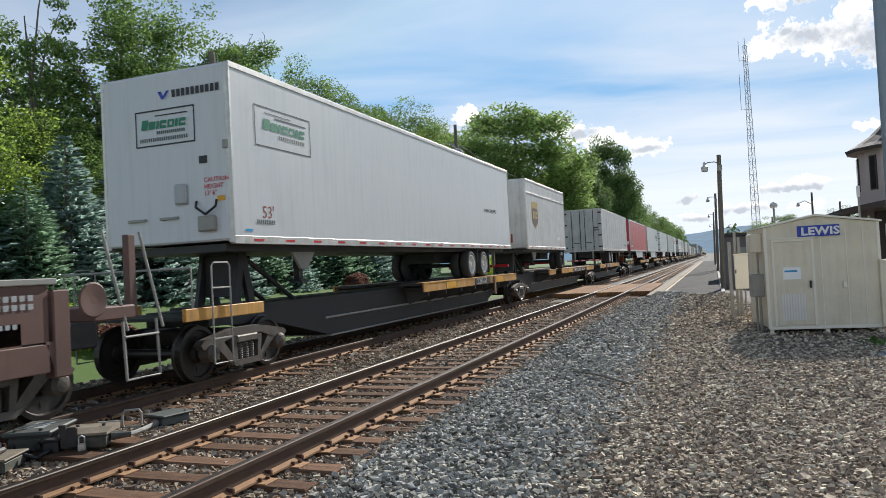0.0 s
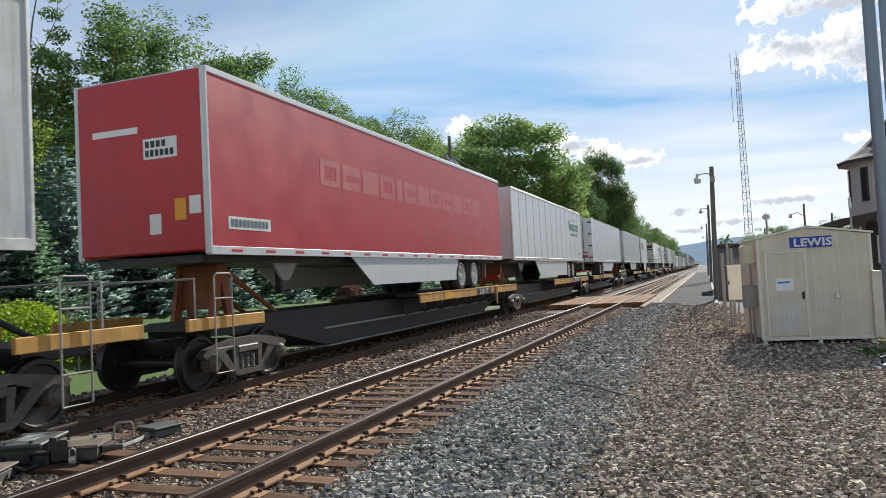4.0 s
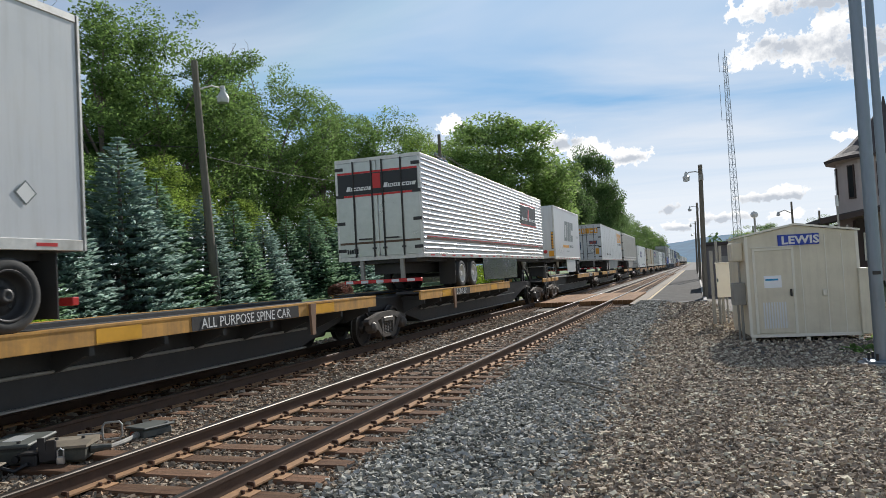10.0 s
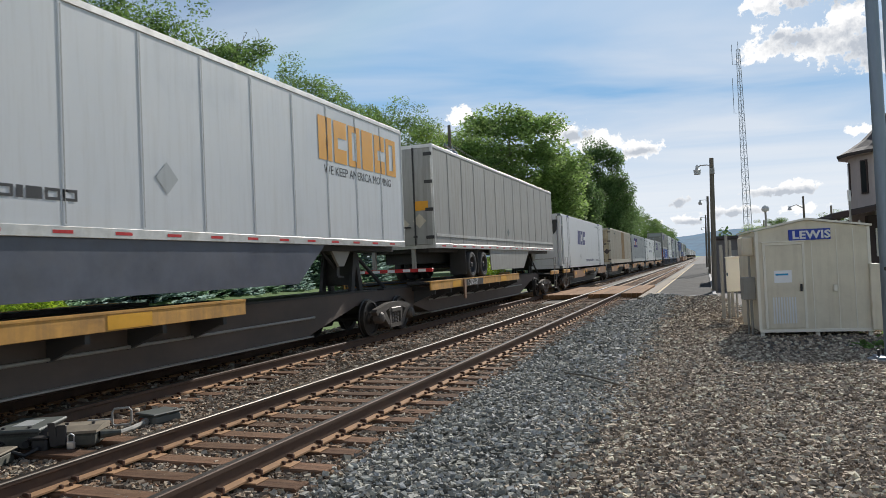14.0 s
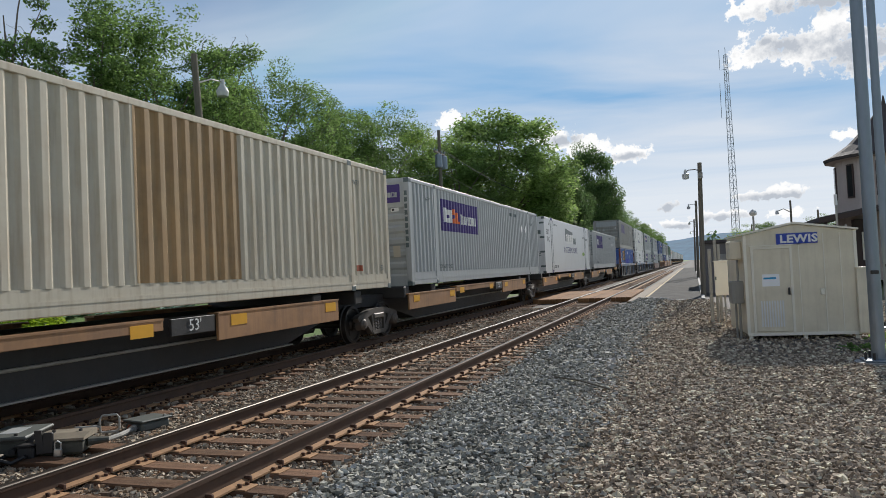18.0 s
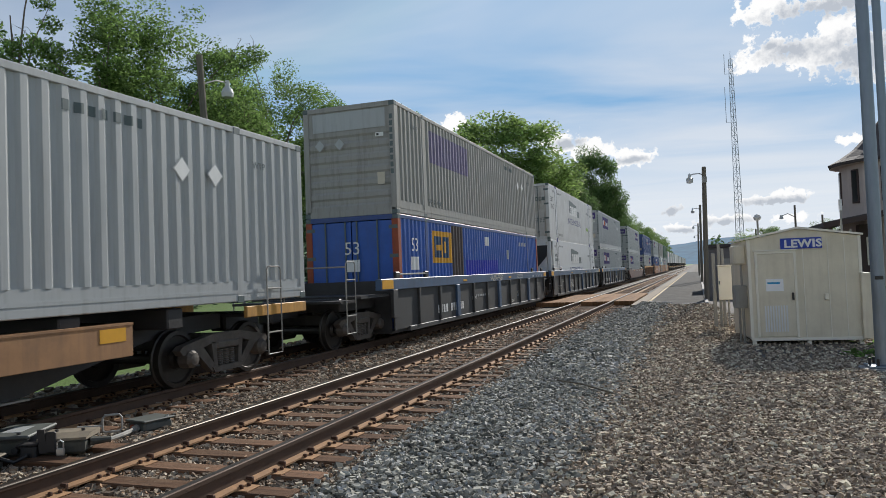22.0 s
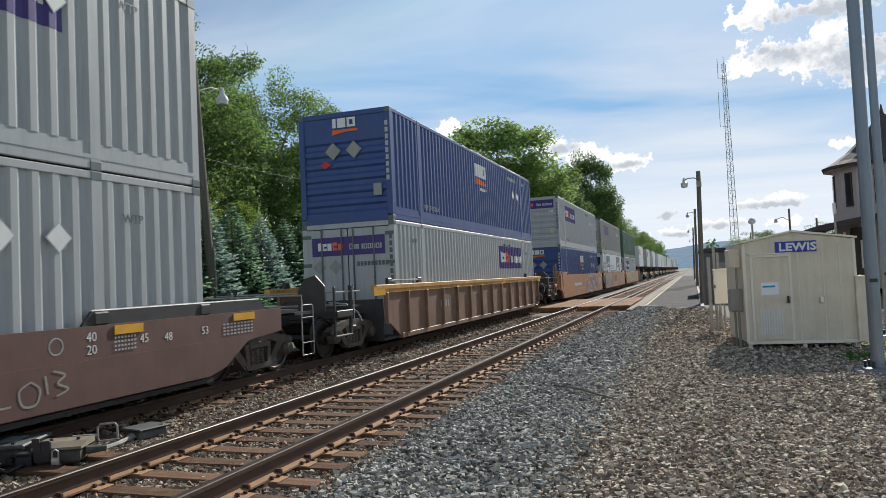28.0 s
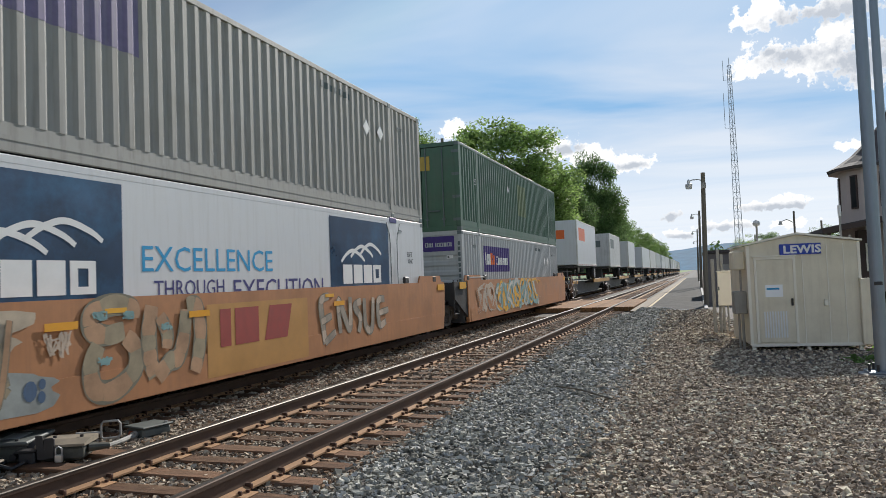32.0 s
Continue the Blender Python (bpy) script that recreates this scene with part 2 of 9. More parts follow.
M_GREYV = mat("grey_vinyl", (0.10, 0.13, 0.13), 0.5, var=0.1)
M_PICTURE = mat("blue_photo_vinyl", (0.008, 0.035, 0.085), 0.35, var=0.4, scale=1.2, dirt=0.6, dirtcol=(0.03, 0.15, 0.30), dscale=0.9)
M_NAVY = mat("navy_vinyl", (0.012, 0.055, 0.125), 0.4, var=0.25, scale=2)
M_NAVYTEXT = mat("navy_lettering", (0.03, 0.03, 0.16), 0.5, var=0.1)
M_CYAN = mat("sky_blue_lettering", (0.0, 0.28, 0.55), 0.5, var=0.05)
M_WHITEV = mat("white_vinyl", (0.75, 0.75, 0.73), 0.5, var=0.06)
M_REDV = mat("red_reflective_tape", (0.55, 0.02, 0.02), 0.4, var=0.1)
M_GOLD = mat("gold_vinyl", (0.42, 0.28, 0.03), 0.4, var=0.15)
M_BROWNV = mat("brown_vinyl", (0.09, 0.045, 0.02), 0.45, var=0.1)
M_STEEL_DK = mat("grimy_black_steel", (0.034, 0.033, 0.033), 0.55, 0.1, var=0.3, scale=4, bump=0.3, bscale=30, dirt=0.35, dirtcol=(0.06, 0.045, 0.035))
M_TRUCK = mat("cast_steel_bogie", (0.12, 0.105, 0.09), 0.6, 0.4, var=0.3, scale=6, bump=0.35, bscale=40, dirt=0.4, dirtcol=(0.05, 0.03, 0.02))
M_WHEEL = mat("wheel_steel", (0.06, 0.055, 0.05), 0.45, 0.7, var=0.25, scale=5, dirt=0.4, dirtcol=(0.045, 0.035, 0.03))
M_TREAD = mat("polished_tread", (0.5, 0.5, 0.5), 0.25, 1.0, var=0.1, scale=9)
M_YELLOW = mat("worn_yellow_paint", (0.58, 0.30, 0.065), 0.6, var=0.2, scale=3, streak=0.5, streakcol=(0.2, 0.12, 0.06), dirt=0.45, dirtcol=(0.12, 0.07, 0.04), dscale=2.0)
M_YELLOWB = mat("bright_yellow_panel", (0.72, 0.36, 0.02), 0.5, var=0.1, scale=4)
M_BROWN = mat("brown_car_paint", (0.135, 0.070, 0.054), 0.6, var=0.18, scale=2, streak=0.4, streakcol=(0.09, 0.05, 0.035), dirt=0.35, dirtcol=(0.07, 0.045, 0.035))
M_BROWNRIB = mat("tan_brown_car_paint", (0.24, 0.14, 0.085), 0.6, var=0.18, scale=2, streak=0.5, streakcol=(0.12, 0.07, 0.05), dirt=0.4, dirtcol=(0.09, 0.06, 0.045))
M_ORANGECAR = mat("orange_brown_car_paint", (0.42, 0.185, 0.075), 0.55, var=0.14, scale=1.5, streak=0.35, streakcol=(0.22, 0.11, 0.06), dirt=0.35, dirtcol=(0.17, 0.085, 0.05))
M_BLUECAR = mat("blue_grey_car_paint", (0.065, 0.115, 0.20), 0.5, var=0.15, scale=2, streak=0.35, streakcol=(0.06, 0.065, 0.07), dirt=0.35, dirtcol=(0.05, 0.05, 0.05))
M_GREYCAR = mat("sooty_grey_car_paint", (0.052, 0.053, 0.053), 0.6, var=0.18, scale=2, streak=0.4, streakcol=(0.045, 0.042, 0.04), dirt=0.4, dirtcol=(0.06, 0.05, 0.04))
M_RUBBER = mat("tyre_rubber", (0.045, 0.045, 0.044), 0.85, var=0.2, scale=10, dirt=0.4, dirtcol=(0.06, 0.058, 0.052))
M_RIM = mat("painted_steel_rim", (0.72, 0.70, 0.64), 0.45, 0.0, var=0.15, scale=12, dirt=0.3, dirtcol=(0.15, 0.12, 0.1))
M_RIM_RUST = mat("rusty_rim", (0.36, 0.2, 0.07), 0.7, 0.2, var=0.2, scale=14)
M_GRAF = [mat("spray_paint_pale", (0.5, 0.48, 0.43), 0.6, var=0.1, scale=6), mat("spray_paint_teal", (0.2, 0.34, 0.33), 0.6, var=0.2, scale=5),
          mat("spray_paint_red", (0.30, 0.045, 0.035), 0.6, var=0.15, scale=6), mat("spray_paint_dark", (0.07, 0.06, 0.07), 0.6, var=0.2, scale=6),
          mat("spray_paint_lilac", (0.36, 0.32, 0.45), 0.6, var=0.2, scale=5)]
M_RAIL = mat("rail_steel", (0.095, 0.06, 0.042), 0.7, 0.35, var=0.25, scale=5, bump=0.2, bscale=60)
M_RAILTOP = mat("polished_rail_head", (0.085, 0.076, 0.066), 0.46, 0.9, var=0.06, scale=2, dirt=0.75, dirtcol=(0.10, 0.075, 0.06), dscale=1.5, stretch=(8, 0.4, 1))
M_TIE = mat("creosoted_sleeper", (0.155, 0.088, 0.054), 0.85, var=0.5, scale=4, bump=0.7, bscale=20, rnd=0.45, stretch=(0.5, 6, 6), dirt=0.5, dirtcol=(0.23, 0.155, 0.10), dscale=3)
# rust lightened to carry the sun on rail feet and tie plates
M_PLATE = mat("sunlit_rusty_plate", (0.37, 0.21, 0.105), 0.85, 0.1, var=0.25, scale=8, bump=0.3, rnd=0.3)
M_SPIKE = mat("rusty_clip", (0.09, 0.045, 0.028), 0.8, 0.2, var=0.25, scale=12, bump=0.3)
M_BALLAST = stones("grey_ballast", [(0.389, 0.375, 0.325), (0.236, 0.23, 0.2), (0.48, 0.465, 0.40), (0.289, 0.28, 0.24), (0.15, 0.146, 0.125), (0.47, 0.46, 0.43)])
M_TRACKSTONE = stones("track_ballast", [(0.40, 0.33, 0.25), (0.22, 0.18, 0.135), (0.47, 0.41, 0.32), (0.29, 0.225, 0.165), (0.14, 0.108, 0.083), (0.33, 0.22, 0.14)])
M_GRAVEL = stones("brown_gravel", [(0.338, 0.274, 0.206), (0.537, 0.444, 0.336), (0.19, 0.152, 0.115), (0.414, 0.336, 0.256), (0.701, 0.636, 0.486), (0.247, 0.196, 0.148)])
M_CREAM = mat("cream_sheet_steel", (0.74, 0.67, 0.52), 0.5, var=0.07, scale=1.5, streak=0.4, streakcol=(0.50, 0.43, 0.31), dirt=0.35, dirtcol=(0.48, 0.40, 0.28))
M_CREAMTRIM = mat("cream_trim", (0.82, 0.77, 0.65), 0.45, var=0.05, scale=2)
M_SIGNBLUE = mat("blue_sign_enamel", (0.012, 0.045, 0.36), 0.3, var=0.04)
M_GALV = mat("galvanised_steel", (0.23, 0.27, 0.31), 0.42, 0.55, var=0.12, scale=3, bump=0.06, bscale=14, stretch=(1, 1, 0.4))
M_GREYCAB = mat("grey_cabinet_paint", (0.30, 0.29, 0.26), 0.5, var=0.1, scale=3, streak=0.3, streakcol=(0.2, 0.18, 0.15))
M_CONCRETE = mat("weathered_concrete", (0.34, 0.33, 0.31), 0.85, var=0.15, scale=3, bump=0.3, bscale=40)
M_ASPHALT = mat("platform_asphalt", (0.058, 0.056, 0.053), 0.95, var=0.18, scale=1.0, bump=0.4, bscale=90, dirt=0.3, dirtcol=(0.2, 0.19, 0.18))
M_PLANK = mat("crossing_timber", (0.26, 0.135, 0.06), 0.85, var=0.3, scale=3, bump=0.5, bscale=25, rnd=0.2, stretch=(6, 0.5, 6))
M_YLINE = mat("yellow_road_paint", (0.34, 0.225, 0.07), 0.75, var=0.25, scale=5, dirt=0.5, dirtcol=(0.25, 0.2, 0.14), dscale=4)
M_POLE = mat("weathered_pole_timber", (0.17, 0.15, 0.118), 0.9, var=0.25, scale=3, bump=0.6, bscale=16, stretch=(6, 6, 0.3))
M_STUCCO = mat("pinkish_stucco", (0.52, 0.44, 0.40), 0.9, var=0.06, scale=2, bump=0.2, bscale=60, streak=0.15, streakcol=(0.4, 0.34, 0.3))
M_SHINGLE = mat("dark_roof_shingle", (0.075, 0.062, 0.06), 0.85, var=0.25, scale=5, bump=0.5, bscale=20)
M_HUT = mat("grey_brown_siding", (0.17, 0.155, 0.15), 0.8, var=0.15, scale=3)
M_EDGE = mat("weathered_edge_timber", (0.17, 0.125, 0.075), 0.85, var=0.25, scale=3, bump=0.4, bscale=25, stretch=(6, 0.5, 6))
M_DKBROWN = mat("brown_siding", (0.07, 0.045, 0.038), 0.75, var=0.12, scale=3)
M_GLASS = mat("dark_window_glass", (0.02, 0.022, 0.025), 0.08, var=0.02)
M_LAMPGLASS = mat("pale_lamp_glass", (0.6, 0.6, 0.58), 0.3, var=0.04)
M_TOWER = mat("grey_lattice_steel", (0.33, 0.35, 0.38), 0.5, 0.4, var=0.1)
M_LAWN = mat("lawn_grass", (0.10, 0.20, 0.025), 0.9, var=0.3, scale=1.5, bump=0.6, bscale=50)
M_LEAF = [mat("leaf_mid_green", (0.105, 0.178, 0.052), 0.55, var=0.3, scale=0.5, island=0.45, through_light=0.6),
          mat("leaf_yellow_green", (0.165, 0.25, 0.05), 0.55, var=0.3, scale=0.5, island=0.45, through_light=0.62),
          mat("leaf_dark_green", (0.085, 0.145, 0.052), 0.55, var=0.3, scale=0.5, island=0.45, through_light=0.58),
          mat("leaf_maple_green", (0.16, 0.25, 0.075), 0.55, var=0.3, scale=0.5, island=0.4, through_light=0.6)]
M_NEEDLE = mat("blue_spruce_needles", (0.235, 0.32, 0.285), 0.9, var=0.2, scale=1.0, island=0.3, through_light=0.55)
M_NEEDLE_G = mat("green_spruce_needles", (0.18, 0.28, 0.18), 0.9, var=0.2, scale=1.0, island=0.3, through_light=0.55)
M_HEDGE = mat("bright_shrub_leaves", (0.26, 0.38, 0.03), 0.6, var=0.2, scale=1.5, island=0.3, through_light=0.4)
M_REDSHRUB = mat("russet_shrub_leaves", (0.20, 0.10, 0.07), 0.7, var=0.2, scale=2, island=0.35, through_light=0.3)
M_BARK = mat("bark", (0.15, 0.122, 0.098), 0.9, var=0.3, scale=4, bump=0.7, bscale=20, stretch=(4, 4, 0.6))
# blue of the distant haze is mixed into the hill's base colour
M_HILL = mat("haze_blue_hill", (0.10, 0.21, 0.31), 0.95, var=0.25, scale=0.012)
M_FARWOOD = mat("far_woods", (0.075, 0.13, 0.05), 0.9, var=0.3, scale=0.2, island=0.3, through_light=0.2)
M_RODRUST = mat("oxide_red_steel", (0.30, 0.07, 0.03), 0.7, var=0.25, scale=5)
M_PADLOCK = mat("bright_metal", (0.6, 0.6, 0.58), 0.35, 0.8, var=0.1)
M_MACHINE = mat("olive_grey_machine_paint", (0.072, 0.074, 0.06), 0.6, 0.0, var=0.25, scale=6, bump=0.2, dirt=0.45, dirtcol=(0.2, 0.18, 0.14), dscale=3)
for m_ in (M_ASPHALT, M_PLANK, M_TIE, M_BALLAST, M_GRAVEL, M_TRACKSTONE, M_HILL, M_NEEDLE, M_NEEDLE_G, *M_LEAF):
    m_.node_tree.nodes["Principled BSDF"].inputs["Specular IOR Level"].default_value = 0.15
# tan, paler than the sides of the machine
M_MACHLID = mat("tan_lid_paint", (0.22, 0.185, 0.135), 0.75, var=0.25, scale=6, dirt=0.5, dirtcol=(0.12, 0.11, 0.09), dscale=4)
M_MACHBLUE = mat("slate_machine_paint", (0.105, 0.115, 0.105), 0.6, var=0.2, scale=6)
M_PAPER = mat("white_paper", (0.9, 0.9, 0.9), 0.7, var=0.03)
M_CABLE = mat("black_cable", (0.02, 0.02, 0.02), 0.6, var=0.1)


# ---- mesh building ----
class Mesh:
    """Gathers corners and faces of one part."""

    def __init__(self):
        self.v, self.f = [], []

    def add(self, verts, faces):
        n = len(self.v)
        self.v.extend(verts)
        self.f.extend([tuple(i + n for i in f) for f in faces])
        return self

    def box(self, x0, x1, y0, y1, z0, z1, b=0.0):
        x0, x1, y0, y1, z0, z1 = min(x0, x1), max(x0, x1), min(y0, y1), max(y0, y1), min(z0, z1), max(z0, z1)
        b = min(b, 0.45 * min(x1 - x0, y1 - y0, z1 - z0))
        if b <= 0:
            return self.add([(x, y, z) for x in (x0, x1) for y in (y0, y1) for z in (z0, z1)],
                            [(0, 1, 3, 2), (4, 6, 7, 5), (0, 4, 5, 1), (2, 3, 7, 6), (0, 2, 6, 4), (1, 5, 7, 3)])
        vs, idx = [], {}
        for i, x in enumerate((x0, x1)):
            for j, y in enumerate((y0, y1)):
                for k, z in enumerate((z0, z1)):
                    sx, sy, sz = (1 - 2 * i) * b, (1 - 2 * j) * b, (1 - 2 * k) * b
                    for a, p in enumerate(((x, y + sy, z + sz), (x + sx, y, z + sz), (x + sx, y + sy, z))):
                        idx[i, j, k, a] = len(vs)
                        vs.append(p)
        fs = []
        for i in (0, 1):
            fs.append([idx[i, j, k, 0] for j, k in ((0, 0), (1, 0), (1, 1), (0, 1))][::-1 if i == 0 else 1])
            fs.append([idx[j, i, k, 1] for j, k in ((0, 0), (1, 0), (1, 1), (0, 1))][::1 if i == 0 else -1])
            fs.append([idx[j, k, i, 2] for j, k in ((0, 0), (1, 0), (1, 1), (0, 1))][::-1 if i == 0 else 1])
        for p in (0, 1):
            for q in (0, 1):
                fs.append([idx[p, q, 0, 0], idx[p, q, 1, 0], idx[p, q, 1, 1], idx[p, q, 0, 1]])
                fs.append([idx[p, 0, q, 0], idx[p, 1, q, 0], idx[p, 1, q, 2], idx[p, 0, q, 2]])
                fs.append([idx[0, p, q, 1], idx[1, p, q, 1], idx[1, p, q, 2], idx[0, p, q, 2]])
                fs.extend([[idx[p, q, r, 0], idx[p, q, r, 1], idx[p, q, r, 2]] for r in (0, 1)])
        return self.add(vs, fs)

    def rod(self, a, b, r, r2=None, sides=8, caps=True):
        """A round bar from a to b."""
        a, b = Vector(a), Vector(b)
        r2 = r if r2 is None else r2
        d = (b - a).normalized()
        u = d.orthogonal().normalized()
        w = d.cross(u)
        vs = [p + (u * math.cos(t) + w * math.sin(t)) * q for p, q in ((a, r), (b, r2)) for t in [2 * math.pi * i / sides for i in range(sides)]]
        fs = [(i, (i + 1) % sides, sides + (i + 1) % sides, sides + i) for i in range(sides)]
        if caps:
            fs += [tuple(range(sides))[::-1], tuple(range(sides, 2 * sides))]
        return self.add([tuple(v) for v in vs], fs)

    def pipe(self, pts, r, sides=6):
        """A bent round bar: one tube along the points."""
        pts = [Vector(p) for p in pts]
        n, vs = len(pts), []
        u = (pts[1] - pts[0]).orthogonal().normalized()
        for k, p in enumerate(pts):
            d = (pts[min(k + 1, n - 1)] - pts[max(k - 1, 0)]).normalized()
            u = (u - d * u.dot(d))
            u = u.normalized() if u.length > 1e-4 else d.orthogonal().normalized()
            w = d.cross(u)
            vs += [tuple(p + (u * math.cos(t) + w * math.sin(t)) * r) for t in [2 * math.pi * i / sides for i in range(sides)]]
        fs = [(a * sides + i, a * sides + (i + 1) % sides, (a + 1) * sides + (i + 1) % sides, (a + 1) * sides + i) for a in range(n - 1) for i in range(sides)]
        fs += [tuple(range(sides))[::-1], tuple(range((n - 1) * sides, n * sides))]
        return self.add(vs, fs)

    def lathe(self, profile, axis="x", at=(0, 0, 0), sides=24, caps=True):
        """Turns (along, radius) points round an axis through at."""
        vs = []
        for s, r in profile:
            for i in range(sides):
                c, k = r * math.cos(2 * math.pi * i / sides), r * math.sin(2 * math.pi * i / sides)
                p = {"x": (s, c, k), "y": (c, s, k), "z": (c, k, s)}[axis]
                vs.append((p[0] + at[0], p[1] + at[1], p[2] + at[2]))
        n = len(profile)
        fs = [(a * sides + i, a * sides + (i + 1) % sides, (a + 1) * sides + (i + 1) % sides, (a + 1) * sides + i) for a in range(n - 1) for i in range(sides)]
        if caps:
            fs += [tuple(range(sides))[::-1], tuple(range((n - 1) * sides, n * sides))]
        return self.add(vs, fs)

    def prism(self, poly, a, b, axis="x"):
        """A polygon pushed along an axis from a to b. axis x: points are (y, z); y: (x, z); z: (x, y)."""
        put = {"x": lambda s, p: (s, p[0], p[1]), "y": lambda s, p: (p[0], s, p[1]), "z": lambda s, p: (p[0], p[1], s)}[axis]
        n = len(poly)
        return self.add([put(s, p) for s in (a, b) for p in poly],
                        [(i, (i + 1) % n, n + (i + 1) % n, n + i) for i in range(n)] + [tuple(range(n))[::-1], tuple(range(n, 2 * n))])

    def sheet(self, pts_a, pts_b):
        """A strip of faces between two lines of points."""
        n = len(pts_a)
        return self.add(list(pts_a) + list(pts_b), [(i, i + 1, n + i + 1, n + i) for i in range(n - 1)])

    def data(self, name):
        me = bpy.data.meshes.new(name)
        me.from_pydata([tuple(v) for v in self.v], [], self.f)
        bm = bmesh.new()
        bm.from_mesh(me)
        bmesh.ops.recalc_face_normals(bm, faces=bm.faces)
        bm.to_mesh(me)
        bm.free()
        return me


def part(name, m, material, parent=None, label="", smooth=False):
    """Links a gathered mesh as ONE object under a thing or a part."""
    me = m.data(name) if isinstance(m, Mesh) else m
    if not me.materials:
        me.materials.append(material)
    if smooth:
        me.polygons.foreach_set("use_smooth", [True] * len(me.polygons))
    ob = new(name, me)
    ob.parent = parent
    if label:
        ob["label"] = label
    return ob


def thing(name, label, category, group="", at=(0, 0, 0), kind=""):
    """An Empty at a thing's base."""
    ob = new(name)
    ob.location = at
    return tagged(ob, label, category, group, kind)


def cloud_mesh(name, verts, faces, flat=False):
    """A large mesh from arrays."""
    me = bpy.data.meshes.new(name)
    verts, faces = np.asarray(verts, np.float32), np.asarray(faces, np.int32)
    me.vertices.add(len(verts))
    me.vertices.foreach_set("co", verts.ravel())
    k = faces.shape[1]
    me.loops.add(faces.size)
    me.loops.foreach_set("vertex_index", faces.ravel())
    me.polygons.add(len(faces))
    me.polygons.foreach_set("loop_start", np.arange(len(faces), dtype=np.int32) * k)
    me.polygons.foreach_set("loop_total", np.full(len(faces), k, np.int32))
    me.update(calc_edges=True)
    if flat:
        me.shade_flat()
    return me


_letters = {}


def lettering(text, size, spread=1.0, bold=0.0):
    """A mesh of words, its origin at the left of the base line."""
    key = text, size, spread, bold
    if key not in _letters:
        cu = bpy.data.curves.new("lettering", "FONT")
        cu.body, cu.size, cu.extrude, cu.resolution_u = text, size, 0.001, 2
        cu.space_character, cu.offset = spread, bold
        tmp = bpy.data.objects.new("lettering", cu)
        me = bpy.data.meshes.new_from_object(tmp)
        bpy.data.objects.remove(tmp)
        me.materials.clear()
        _letters[key] = me
    return _letters[key]


SIDE = Matrix(((0, 0, 1, 0), (1, 0, 0, 0), (0, 1, 0, 0), (0, 0, 0, 1)))      # words on a face that looks along +x
END = Matrix(((1, 0, 0, 0), (0, 0, -1, 0), (0, 1, 0, 0), (0, 0, 0, 1)))      # words on a face that looks along -y


def words(text, size, place, way, material, parent, stretch=1.0, name="lettering", bold=0.0):
    me = lettering(text, size, 1.0 + 6 * bold, bold).copy()
    me.materials.append(material)
    ob = new(name, me)
    ob.parent = parent
    ob["kind"] = "stuff"
    ob.matrix_basis = Matrix.Translation(place) @ way @ Matrix.Diagonal((stretch, 1, 1, 1))
    return ob


# ---- ground and tracks ----
def level(x):
    """The ground's height across the tracks."""
    return float(np.interp(x, [-60, -13, -11.5, -9.6, -7.8, -6.4, 1.6, 3.3, 4000], [1.2, 0.8, 0.6, -0.25, -0.75, -0.245, -0.245, -0.34, -0.34]))


def rise(x, y):
    """How far the gravel is banked up against the end of the platform."""
    return 0.30 * np.interp(x, [1.7, 2.3, 4.9, 5.6], [0, 1, 1, 0]) * np.interp(y, [24.5, 29.9, 33, 36], [0, 1, 1, 0])


def ground_material():
    m = mat("ground_cover", (0.2, 0.2, 0.2), 0.92, var=0.3, scale=18, bump=0.8, bscale=70)
    t = m.node_tree
    geo, sep = t.nodes.new("ShaderNodeNewGeometry"), t.nodes.new("ShaderNodeSeparateXYZ")
    t.links.new(geo.outputs["Position"], sep.inputs[0])
    wob = t.nodes.new("ShaderNodeTexNoise")
    wob.inputs["Scale"].default_value, wob.inputs["Detail"].default_value = 0.8, 5.0
    t.links.new(geo.outputs["Position"], wob.inputs["Vector"])
    add = t.nodes.new("ShaderNodeMath")
    add.operation = "MULTIPLY_ADD"
    t.links.new(wob.outputs["Fac"], add.inputs[0])
    add.inputs[1].default_value = 2.2
    t.links.new(sep.outputs[0], add.inputs[2])
    rng = t.nodes.new("ShaderNodeMapRange")
    rng.inputs["From Min"].default_value, rng.inputs["From Max"].default_value = -18.9, 21.1
    t.links.new(add.outputs[0], rng.inputs["Value"])
    ramp = t.nodes.new("ShaderNodeValToRGB")
    # gravel stops are darkened: they carry the shade between the strewn stones
    stops = [(-20, (0.075, 0.14, 0.025)), (-8.4, (0.085, 0.15, 0.028)), (-7.6, (0.12, 0.11, 0.07)), (-5.5, (0.12, 0.10, 0.082)), (1.4, (0.095, 0.08, 0.065)),
             (2.0, (0.10, 0.098, 0.092)), (3.3, (0.10, 0.095, 0.088)), (4.0, (0.10, 0.085, 0.073)), (10.5, (0.12, 0.104, 0.09)), (12.5, (0.16, 0.18, 0.08)), (20, (0.14, 0.20, 0.05))]
    els = ramp.color_ramp.elements
    while len(els) < len(stops):
        els.new(0.5)
    for e, (x, c) in zip(els, stops):
        e.position, e.color = (x + 20) / 40, (*c, 1)
    t.links.new(rng.outputs[0], ramp.inputs[0])
    hsv = next(n for n in t.nodes if n.type == "HUE_SAT")
    t.links.new(ramp.outputs[0], hsv.inputs["Color"])
    return m


